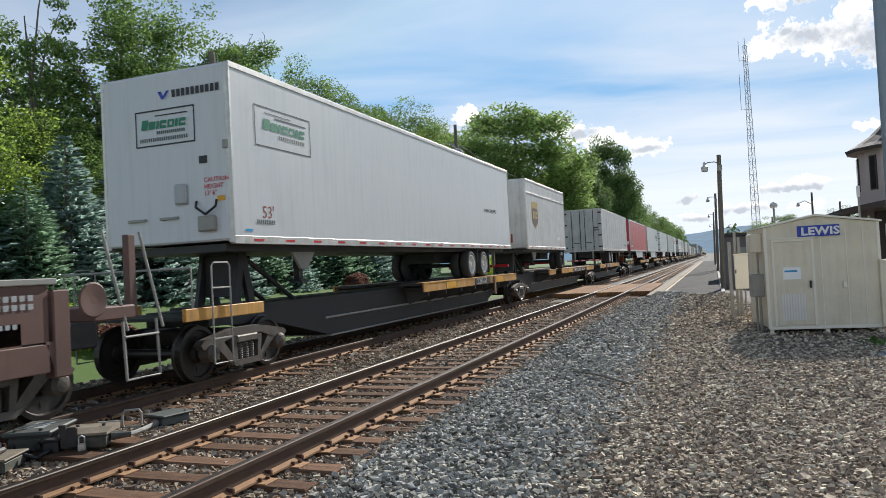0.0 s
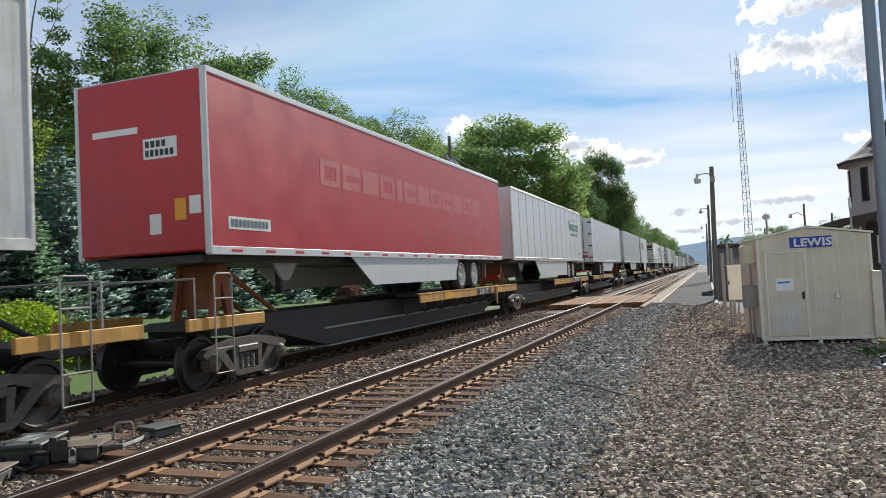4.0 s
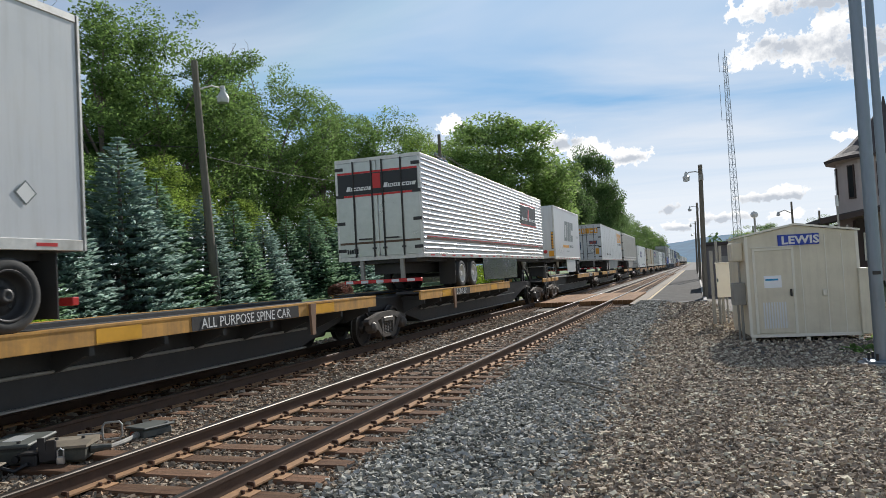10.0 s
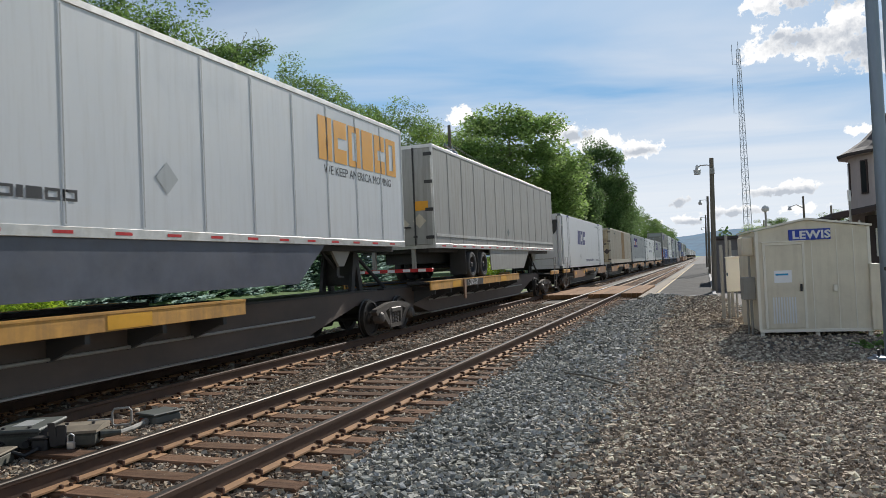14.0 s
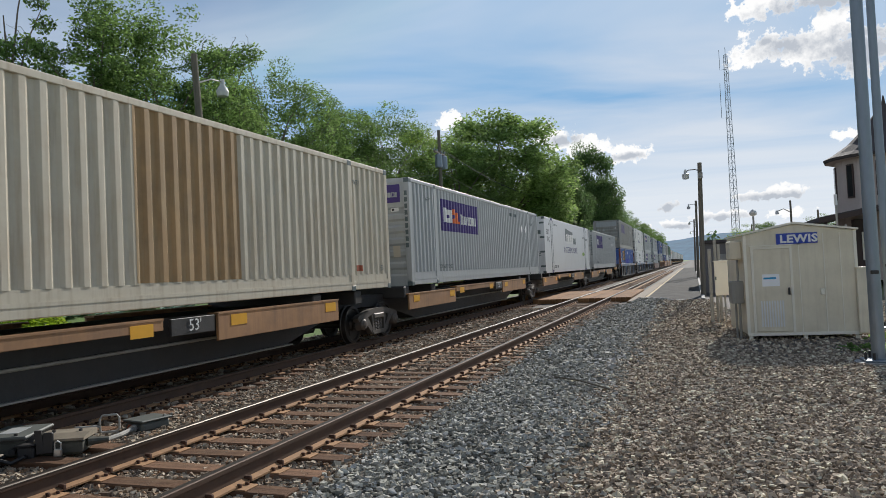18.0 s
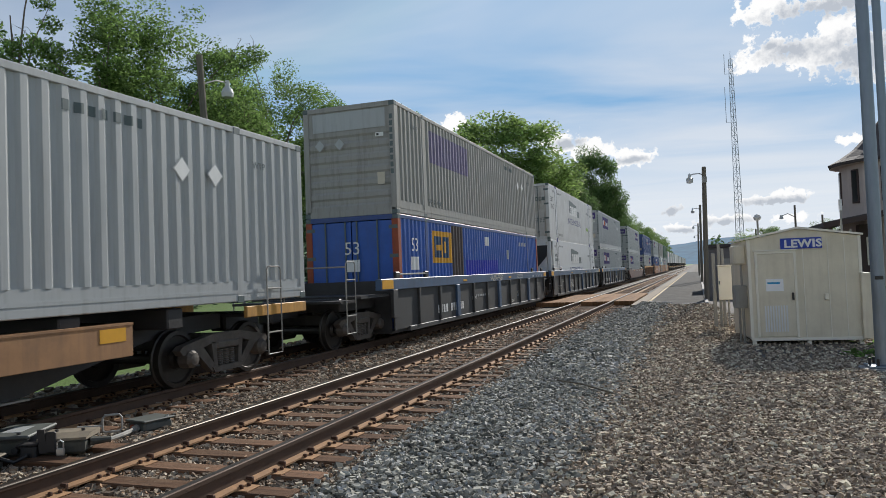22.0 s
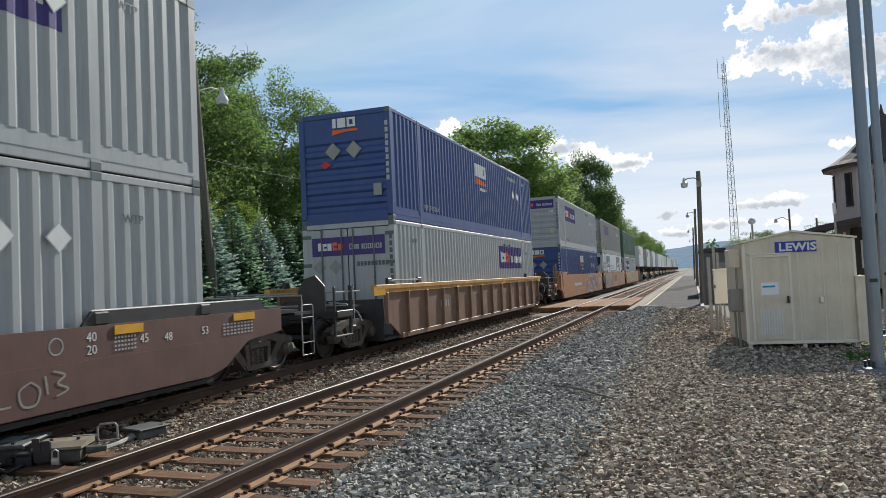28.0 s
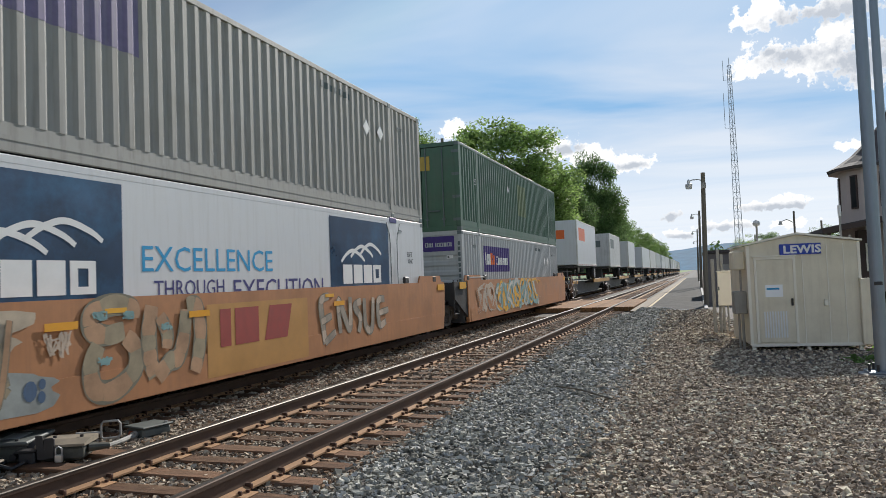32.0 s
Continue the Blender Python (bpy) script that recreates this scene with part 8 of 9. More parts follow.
courier(394.73, HIGH, "pale grey corrugated container with a purple panel near its tail", logo=(10.1, 13.75), high=(1.6, 2.48), lead="doors")
courier(394.73, LOW, "pale grey corrugated container with a purple panel in the brown well", logo=(2.25, 5.9), high=(1.57, 2.42), lead="doors")


def freight_blue(s, z, label):
    """A dark blue corrugated container with a white and orange emblem."""
    c, g = container(s, z, M_BLUE, label)
    side_mark(g, "|#O", 7.35, 8.75, 1.98, 2.42, M_WHITEV)
    m = Mesh()
    for k in range(5):
        g.patch(m, 7.35 + 0.29 * k, 7.35 + 0.29 * (k + 1), 1.72, 1.94 - 0.03 * k, 0.007)
    part("emblem", m, M_ORANGE, c, "orange wedge")
    g.bars(7, 7.9, 8.8, 1.52, 1.62, M_WHITEV, "caption", fill=0.5)
    g.text("TOP LIFT ONLY", 0.18, 2.2, 0.42, M_GREY_BOX)
    g.text("WTP", 0.17, 14.5, 2.35, M_GREY_BOX)
    g.bars(10, 11.9, 13.4, 2.36, 2.5, M_GREY_BOX, "number_mark", fill=0.6)
    for y in (12.8, 13.55):
        g.diamond(y, 1.8, 0.2, M_GREY_BOX)
        g.diamond(y, 1.8, 0.17, M_WHITEV)
    g.panel(13.05, 13.3, 1.46, 1.58, M_RODRUST, "placard", 0.006)
    end_mark(c, "|#O", -0.32, 0.36, 2.42, 2.66, M_WHITEV, 0.008)
    part("emblem", Mesh().add([(-0.32, 0.008, 2.24), (0.1, 0.008, 2.3), (0.42, 0.008, 2.3), (0.38, 0.008, 2.37), (-0.3, 0.008, 2.37)], [(0, 1, 2, 3, 4)]), M_ORANGE, c)
    for x in (-0.3, 0.28):
        end_diamond(c, x, 1.83, 0.22, M_GREY_OLD, -0.012)
    part("placard", Mesh().add([(-0.68, -0.012, 1.5), (-0.52, -0.012, 1.4), (-0.36, -0.012, 1.5), (-0.52, -0.012, 1.6)], [(0, 1, 2, 3)]), M_REDV, c)
    end_panel(c, 0.78, 1.0, 0.63, 0.93, M_GREY_OLD, "notice", -0.012)
    for k in range(9):
        end_panel(c, HW - 0.13, HW - 0.05, 2.35 - 0.17 * k, 2.47 - 0.17 * k, M_GREY_BOX, "number_mark", -0.004)
    return c, g


u, e = well_unit(416.3, 436.0, "ribbed", "tan-brown ribbed well car with a yellow top sill", solo=True)
e.bars(4, 4.8, 5.6, 0.75, 0.95, M_GREY_BOX, "reporting_mark", fill=0.6)
e.text("53", 0.3, 14.6, 0.7, M_BROWNDK)
freight_blue(418.23, HIGH, "dark blue corrugated container, upper layer over the tan well")
courier(418.23, LOW, "pale grey corrugated container with doors leading in the tan well", lead="doors", logo=(10.15, 13.8), high=(1.6, 2.46))

# orange three-unit car
u, e = well_unit(440.1, 460.1, "orange", "orange-brown smooth well car with graffiti", first=True)
e.bars(4, 5.1, 6.1, 0.76, 0.95, M_WHITEV, "reporting_mark", fill=0.62)
e.bars(6, 6.35, 7.9, 0.76, 0.95, M_WHITEV, "number_mark", fill=0.62)
M_BONE = mat("spray_paint_bone", (0.46, 0.43, 0.37), 0.6, var=0.25, scale=2)
M_ROSE = mat("spray_paint_rose", (0.47, 0.24, 0.19), 0.6, var=0.25, scale=3)
M_MAUVE = mat("spray_paint_mauve", (0.36, 0.31, 0.40), 0.6, var=0.25, scale=2)
MURAL = [[(10.42, 1.02), (10.86, 1.22), (11.31, 1.36), (11.56, 1.25), (11.66, 1.06)], [(11.66, 1.04), (11.39, 1.05), (11.45, 0.92), (11.87, 0.83), (12.04, 0.75)],
         [(12.0, 0.73), (11.44, 0.71), (11.03, 0.77), (10.82, 0.91)], [(10.82, 0.9), (10.62, 0.76), (10.59, 0.5), (10.74, 0.32), (10.98, 0.33), (11.08, 0.52), (11.01, 0.74), (10.84, 0.89)],
         [(12.04, 0.74), (11.56, 0.63), (11.38, 0.4), (11.85, 0.31), (12.6, 0.3), (12.78, 0.47), (12.52, 0.65), (12.22, 0.58), (11.86, 0.47)], [(12.23, 0.84), (12.36, 1.12), (12.52, 1.36), (12.95, 0.89), (13.32, 0.4)]]
MURAL += [[(12.86, 1.36), (13.17, 1.03), (13.53, 0.74), (13.35, 0.34)], [(11.75, 1.22), (11.95, 1.32), (12.2, 1.36)], [(14.02, 1.35), (13.65, 0.93), (14.2, 0.9), (13.89, 0.63), (14.44, 0.4)],
          [(14.62, 1.34), (14.32, 0.9), (14.4, 0.43), (14.94, 0.35), (15.3, 0.72), (15.07, 1.26), (14.65, 1.34)], [(14.7, 0.89), (15.1, 1.01)], [(15.7, 1.35), (15.43, 1.08), (16.07, 0.63)], [(15.33, 0.72), (15.55, 0.33)]]
mural(e, MURAL, [M_BONE, M_ROSE, M_MAUVE], mat("spray_paint_moss", (0.05, 0.085, 0.05), 0.6, var=0.3, scale=5), 0.104)
scrawl(e, 16.3, 17.6, 0.6, 1.2, 13, M_GRAF[0])
part("equipment_panel", Mesh().box(1.44, 1.50, -0.06, 0.6, 0.82, 1.46, 0.012), M_ORANGECAR, u)
part("panel_rim", Mesh().pipe([(1.51, -0.06, 0.82), (1.51, -0.06, 1.44), (1.51, 0.02, 1.47), (1.51, 0.54, 1.47), (1.51, 0.6, 1.44), (1.51, 0.6, 0.82), (1.51, -0.06, 0.82)], 0.012, 6), M_BROWNRIB, u)
relay = part("relay_box", Mesh().box(1.16, 1.5, -0.3, 0.3, 1.49, 1.66, 0.02), M_ORANGECAR, u)
part("relay_lid", Mesh().box(1.14, 1.53, -0.33, 0.34, 1.664, 1.69), M_GREY_OLD, relay)
u, e = well_unit(460.1, 479.6, "orange", "orange-brown smooth well car covered in graffiti")
e.text("125 T", 0.2, 0.35, 1.2, M_WHITEV)
PALE = mat("spray_paint_sand", (0.46, 0.36, 0.27), 0.6, var=0.25, scale=3)
TAN = mat("spray_paint_faded_tan", (0.40, 0.235, 0.13), 0.6, var=0.3, scale=2.5)
SAGE = mat("spray_paint_faded_sage", (0.30, 0.245, 0.155), 0.6, var=0.3, scale=2.5)
EDGE_GREY = mat("spray_paint_faded_edge", (0.165, 0.15, 0.105), 0.6, var=0.3, scale=4)
spray_cloud(e, 1.4, 5.25, 0.82, 1.45, 20, mat("spray_paint_cream", (0.43, 0.35, 0.255), 0.6, var=0.3, scale=2))
spray_cloud(e, 2.2, 5.5, 0.2, 0.86, 25, mat("spray_paint_ice", (0.27, 0.285, 0.265), 0.6, var=0.3, scale=2))
graffiti(e, 1.5, 4.4, 0.35, 1.4, 21, [TAN, M_GRAF[4], SAGE], EDGE_GREY, 0.08)
for y, z, r in ((5.02, 0.52, 0.085), (5.17, 0.58, 0.045), (5.16, 0.44, 0.05)):
    m = Mesh()
    m.add([(e.out + 0.006, y + r * math.cos(0.5236 * q), z + r * 1.3 * math.sin(0.5236 * q)) for q in range(12)], [tuple(range(12))])
    part("graffiti_dot", m, M_BLUECAR, u)["kind"] = "stuff"
scrawl(e, 5.22, 5.52, 0.82, 1.12, 24, PALE)
LOOPS = [[(6.5, 1.2), (6.48, 1.34), (6.15, 1.38), (5.87, 1.28), (5.86, 1.1), (6.08, 1.02), (6.36, 1.06)], [(5.95, 0.92), (5.83, 0.66), (5.9, 0.4), (6.2, 0.36), (6.52, 0.55), (6.54, 0.82), (6.38, 0.98)],
         [(6.84, 1.34), (6.78, 1.0), (6.8, 0.66), (6.88, 0.42)], [(6.92, 0.4), (7.15, 0.58), (7.32, 0.62), (7.45, 0.9), (7.5, 1.26)], [(7.52, 1.3), (7.72, 1.3), (7.8, 0.95), (7.74, 0.6), (7.66, 0.38)], [(6.98, 1.2), (7.12, 0.96), (7.1, 0.76)]]
mural(e, LOOPS, [TAN, SAGE, TAN], EDGE_GREY, 0.125)
for y, z in ((5.98, 1.26), (6.42, 1.24), (6.05, 0.72), (7.12, 1.05)):
    scrawl(e, y - 0.06, y + 0.06, z - 0.05, z + 0.05, int(y * 50), M_GRAF[1])
e.panel(7.95, 10.8, 0.24, 1.3, mat("ochre_car_paint", (0.46, 0.235, 0.065), 0.55, var=0.14, scale=2), "repainted_patch", 0.002)
side_mark(e, "|#", 8.2, 9.3, 0.66, 1.22, M_GRAF[2], name="emblem", lift=0.005)
side_mark(e, "#", 9.35, 10.15, 0.66, 1.22, M_GRAF[2], name="emblem", lift=0.005, lean=0.3)
SILVER = mat("spray_paint_dull_silver", (0.30, 0.25, 0.195), 0.6, var=0.3, scale=3)
TAGS = [[(11.6, 1.3), (11.3, 1.2), (11.36, 0.75), (11.42, 0.4)], [(11.3, 0.82), (11.7, 0.92)], [(11.42, 0.42), (11.85, 0.6)], [(12.05, 0.55), (12.0, 1.2), (12.45, 0.6), (12.5, 1.25)], [(13.0, 1.15), (12.7, 1.05), (12.95, 0.8), (12.85, 0.5)],
        [(13.15, 1.2), (13.2, 0.62), (13.5, 0.55), (13.6, 1.2)], [(14.2, 1.15), (13.85, 1.1), (13.9, 0.6), (14.25, 0.65)], [(13.9, 0.85), (14.4, 0.9)]]
mural(e, TAGS, [SILVER, PALE, SILVER], EDGE_GREY, 0.075)
for y, z in ((5.2, 1.13), (7.56, 1.14), (11.79, 1.1)):
    e.panel(y, y + 0.45, z, z + 0.09, M_AMBER, "reflector", 0.012)
u, e = well_unit(479.6, 499.2, "orange", "orange-brown smooth well car with teal graffiti", last=True)
graffiti(e, 2.2, 4.0, 0.5, 1.25, 30, [M_ORANGECAR, PALE], M_GRAF[0])
spray_cloud(e, 4.4, 11.2, 0.35, 1.4, 33, mat("spray_paint_mint", (0.28, 0.36, 0.33), 0.6, var=0.25, scale=2))
graffiti(e, 4.5, 11.0, 0.4, 1.38, 31, [M_GRAF[1], M_GRAF[0], M_YELLOWB], M_GRAF[1])
courier(441.77, HIGH, "pale grey corrugated container with a purple panel over a blue one", logo=(2.32, 5.92), high=(1.58, 2.46))
freight_blue(441.77, LOW, "dark blue corrugated container in the orange well")
courier(461.2, HIGH, "soot-faded grey corrugated container over a white reefer", logo=(2.3, 5.85), high=(1.6, 2.4), **FADED)
c, g = container(461.2, LOW, M_WHITE, "white smooth reefer container with navy picture panels", smooth=True, lead="reefer", post_material=M_WHITE)
for y0, y1 in ((2.8, 5.45), (10.95, 13.85)):
    g.panel(y0, y1, 0.5, 2.66, M_PICTURE, "picture_panel", 0.004, "navy panel with a white emblem")
    k = (y1 - y0) / 2.9
    side_mark(g, "###O", y0 + 0.5 * k, y1 - 0.45 * k, 1.28, 1.68, M_WHITEV, lift=0.008)
    for i, (q, zz) in enumerate(((0.62, 1.92), (1.05, 2.02), (1.5, 2.08))):
        yy = y0 + q * k
        m = Mesh()
        ribbon(m, curve([(yy - 0.15, zz - 0.18), (yy + 0.1, zz - 0.02), (yy + 0.4, zz + 0.06), (yy + 0.75, zz - 0.04), (yy + 0.95, zz - 0.16)]), HW + 0.008 + 0.001 * i, 0.04)
        part("emblem", m, M_WHITEV, c)
g.text("EXCELLENCE", 0.5, 5.75, 1.55, M_CYAN, 1.07)
g.text("THROUGH", 0.33, 6.0, 1.2, M_NAVYTEXT, 0.95)
g.text("EXECUTION", 0.49, 7.72, 1.08, M_NAVYTEXT, 1.08)
g.bars(4, 0.95, 1.65, 1.9, 2.08, M_DKV, "number_mark", fill=0.6)
g.bars(6, 0.95, 1.9, 1.64, 1.82, M_DKV, "number_mark", fill=0.6)
g.text("53FT\n XHC", 0.17, 15.0, 1.9, M_DKV)
g.text("WTP", 0.14, 14.4, 2.45, M_GREYV)
lift_guides(c, (1.98, 14.17))
c, g = container(480.75, HIGH, M_GREEN, "dark green corrugated container with a yellow emblem, upper layer", lead="doors")
g.panel(7.8, 9.4, 1.0, 2.3, mat("faded_green_gold_vinyl", (0.11, 0.16, 0.07), 0.55, var=0.2), "emblem", 0.005)
g.text("53'", 0.3, 1.6, 1.6, M_GREY_BOX)
g.diamond(6.2, 1.9, 0.16, M_GREY_BOX)
end_panel(c, -0.9, 0.3, 1.95, 2.4, M_GOLD, "emblem", 0.0)
courier(480.75, LOW, "faded grey corrugated container with a purple panel, in the orange well", logo=(2.4, 6.0), high=(1.5, 2.4))

# the tail: spine cars with pups and vans, far down the track
s0 = 503.4
rt = random.Random(5)
tail = [("pup", M_WHITE, M_ORANGE), ("pup", M_WHITE_OLD, M_GREYV), ("pup", M_WHITE, None), ("van", M_WHITE, None), ("van", M_WHITE_OLD, None), ("van", M_GREY_BOX, None),
        ("van", M_WHITE, M_NAVY), ("van", M_WHITE, None), ("pup", M_WHITE_OLD, None), ("van", M_GREY_BOX, None), ("van", M_WHITE, None), ("van", M_WHITE_OLD, None), ("pup", M_WHITE, None), ("van", M_WHITE, None), ("van", M_GREY_OLD, None)]
for i, (what, m, ink) in enumerate(tail):
    first_, last_ = i % 3 == 0, i % 3 == 2
    sb_ = s0 + 17.65
    L_ = 8.53 if what == "pup" else 16.154
    lead_s = s0 + (0.6 if what == "pup" else -0.6)
    tt, ff = trailer(lead_s, L_, True, m, "white 28-foot pup trailer far back on the train" if what == "pup" else "white 53-foot van trailer far back on the train", short=what == "pup", rims=M_STEEL_DK if i % 2 else None, tail_detail=False)
    if ink:
        ff.panel(0.7, 3.3, 2.5, 3.3, ink, "emblem")
        end_panel(tt, -1.0, 0.5, 2.6, 3.15, ink, "emblem")
    spine_unit(s0, sb_, "black spine-car platform far back on the train", [deck(lead_s + L_ - (1.8 if what == "pup" else 8.4), sb_ - 1.0)], lead_s + 0.9, first=first_, last=last_, detail=False)
    s0 = sb_ + (4.4 if last_ else 0.0)

# the brown well car at the head, of which only the tail comes into view
u, e = well_unit(-14.6, 5.3, "brown", "red-brown well car with steel end ladders", first=True)
bogie(u, 19.9)
for sx in (-1, 1):
    part("end_side", Mesh().prism([(16.90, 0.95), (19.20, 0.95), (20.35, 0.95), (20.35, 1.56), (16.90, 1.56)], sx * 1.36, sx * 1.44, "x"), M_BROWN, u)
    part("end_rail", Mesh().box(sx * 1.34, sx * 1.47, 16.90, 20.45, 1.56, 1.63, 0.01), M_GREYCAB, u)
    part("end_post", Mesh().box(sx * 1.30, sx * 1.46, 20.40, 20.62, 0.55, 1.5, 0.015), M_BROWN, u)
    part("side_ladder", Mesh().pipe([(sx * 1.4, 21.42, 1.07), (sx * 1.44, 21.42, 0.36), (sx * 1.44, 21.98, 0.36), (sx * 1.4, 21.98, 1.07)], 0.02), M_GREYCAB, u)
    part("ladder_rung", Mesh().rod((sx * 1.43, 21.42, 0.88), (sx * 1.43, 21.98, 0.88), 0.016), M_GREYCAB, u)
    part("grab_rod", Mesh().rod((sx * 1.3, 21.25, 2.18), (sx * 1.4, 21.50, 0.95), 0.018), M_GREYCAB, u)
    part("grab_rod", Mesh().rod((sx * 1.3, 21.85, 2.18), (sx * 1.4, 22.10, 0.95), 0.018), M_GREYCAB, u)
part("brake_wheel", Mesh().lathe([(1.40, 0.05), (1.42, 0.19), (1.44, 0.21), (1.46, 0.19), (1.45, 0.05)], "x", (0, 20.95, 1.36), 18), M_BROWN, u)
part("end_beam", Mesh().box(-1.4, 1.4, 21.00, 21.65, 1.1, 1.27, 0.02), M_BROWN, u)
part("brake_mast", Mesh().box(1.22, 1.32, 21.64, 21.76, 1.1, 2.14, 0.01), M_BROWN, u)
part("draft_sill", Mesh().box(-0.4, 0.4, 16.90, 22.00, 0.7, 1.05, 0.02), M_STEEL_DK, u)
for y in (18.2, 19.3):
    part("side_rib", Mesh().box(1.44, 1.475, y - 0.06, y + 0.06, 0.95, 1.56, 0.01), M_BROWN, u)
for k in range(2):
    e.bars(8, 19.45, 20.2, 1.40 - 0.09 * k, 1.46 - 0.09 * k, M_GREY_BOX, "small_print", fill=0.65)
e.bars(5, 19.6, 20.0, 1.12, 1.17, M_GREY_BOX, "small_print", fill=0.65)
part("lower_panel", Mesh().box(1.38, 1.45, 19.2, 20.35, 0.62, 0.93, 0.01), M_BROWN, u)
part("bracket", Mesh().prism([(20.3, 0.95), (20.6, 0.95), (20.6, 0.6), (20.42, 0.6)], 1.36, 1.45, "x"), M_BROWN, u)


# ---- trees and plants ----
def leaf_cards(rng, centres, size, spread_up=0.55):
    """Small four-cornered leaves with their own tilt at the given centres."""
    n = len(centres)
    nrm = rng.normal(0, 1, (n, 3))
    nrm[:, 2] = np.abs(nrm[:, 2]) + spread_up
    nrm /= np.linalg.norm(nrm, axis=1)[:, None]
    ref = rng.normal(0, 1, (n, 3))
    u = np.cross(nrm, ref)
    u /= np.linalg.norm(u, axis=1)[:, None] + 1e-9
    w = np.cross(nrm, u)
    s = size * rng.uniform(0.6, 1.3, n)[:, None]
    v = np.stack([centres - u * s, centres - w * s * 0.55, centres + u * s, centres + w * s * 0.55], 1).reshape(-1, 3)
    return v, np.arange(4 * n, dtype=np.int32).reshape(n, 4)


def crown_mesh(name, seed, h, r, clumps, leaves, size, squash=0.40, low=0.22):
    """A leafy crown of uneven clumps with gaps between them."""
    rng = np.random.default_rng(seed)
    c = rng.normal(0, 1, (clumps, 3))
    c /= np.linalg.norm(c, axis=1)[:, None]
    c *= (rng.uniform(0.15, 1.0, clumps) ** 0.45)[:, None]
    mid = h * (low + (1 - low) * 0.5)
    c = c * np.array([r, r, h * squash]) + np.array([0, 0, mid])
    cr = r * rng.uniform(0.13, 0.30, clumps)
    per = (leaves * cr ** 2 / (cr ** 2).sum()).astype(int) + 8
    pts = []
    for i in range(clumps):
        d = rng.normal(0, 1, (per[i], 3))
        d /= np.linalg.norm(d, axis=1)[:, None]
        d *= (rng.uniform(0.15, 1.0, per[i]) ** 0.4)[:, None] * cr[i] * rng.uniform(0.8, 1.25, (per[i], 1))
        d[:, 2] *= 0.75
        pts.append(c[i] + d)
    pts = np.concatenate(pts)
    pts[:, 2] = np.maximum(pts[:, 2], 0.3)
    v, f = leaf_cards(rng, pts, size)
    return cloud_mesh(name, v, f), c


def trunk_mesh(seed, h, r, centres, thick):
    """A tapered, slightly bent trunk with limbs that reach into the clumps."""
    rnd = random.Random(seed)
    m = Mesh()
    pts = [Vector((0, 0, -0.3))]
    for k in range(1, 6):
        pts.append(Vector((rnd.uniform(-0.18, 0.18) * k * 0.5, rnd.uniform(-0.18, 0.18) * k * 0.5, h * 0.8 * k / 5)))
    for k in range(5):
        m.rod(pts[k], pts[k + 1], thick * (1 - 0.17 * k), thick * (1 - 0.17 * (k + 1)), 8, False)
    for c in centres[:: max(1, len(centres) // 12)]:
        c = Vector(c)
        z = max(h * 0.18, min(h * 0.72, c.z * 0.6))
        k = min(4, int(z / (h * 0.16)))
        base = pts[k].lerp(pts[k + 1], (z - pts[k].z) / (pts[k + 1].z - pts[k].z))
        bend = base.lerp(c, 0.5) + Vector((0, 0, 0.05 * h))
        m.rod(base, bend, thick * 0.34, thick * 0.2, 6, False).rod(bend, c, thick * 0.2, thick * 0.07, 5, False)
        for _ in range(2):
            mid_ = c + (c - base).normalized() * rnd.uniform(0.3, 0.7) + Vector((rnd.uniform(-0.5, 0.5), rnd.uniform(-0.5, 0.5), rnd.uniform(0.0, 0.4)))
            m.rod(c, mid_, 0.018, 0.011, 4, False).rod(mid_, mid_ + Vector((rnd.uniform(-0.4, 0.4), rnd.uniform(-0.4, 0.4), rnd.uniform(-0.1, 0.35))), 0.011, 0.004, 4, False)
    return m.data("trunk")


BROADLEAF = []
for k in range(7):
    me, cc = crown_mesh("crown", 40 + k, 15.0, (4.2, 3.4, 4.6, 3.8, 4.4, 2.6, 4.0)[k], (86, 70, 94, 76, 88, 54, 82)[k], 24000 if k != 5 else 12000, 0.088)
    BROADLEAF.append((me, trunk_mesh(60 + k, 15.0, 4, cc, 0.2)))
me, cc = crown_mesh("crown", 58, 15.0, 5.6, 190, 44000, 0.15, 0.42, 0.16)
BROADLEAF.append((me, trunk_mesh(68, 15.0, 4, cc, 0.3)))
me, cc = crown_mesh("crown", 59, 15.0, 4.2, 70, 7500, 0.17)
BROADLEAF.append((me, trunk_mesh(69, 15.0, 4, cc, 0.2)))
SHADES = [[None] * 4 for _ in BROADLEAF]


def broadleaf(x, y, h, kind, shade, label, wide=1.0, turn=0.0, name="tree"):
    """A broad-leaved tree of height h."""
    root = thing(name, label, "tree", "trees behind the track", at=(x, y, level(x)))
    me, tk = BROADLEAF[kind]
    if SHADES[kind][shade] is None:
        SHADES[kind][shade] = me.copy()
    crown = part("crown", SHADES[kind][shade], M_LEAF[shade], root)
    trunk = part("trunk", tk, M_BARK, root)
    k = h / 15.6
    for o in (crown, trunk):
        o.matrix_basis = pose(0, 0, 0, 0, 0, turn) @ Matrix.Diagonal((k * wide, k * wide, k, 1))
    return root


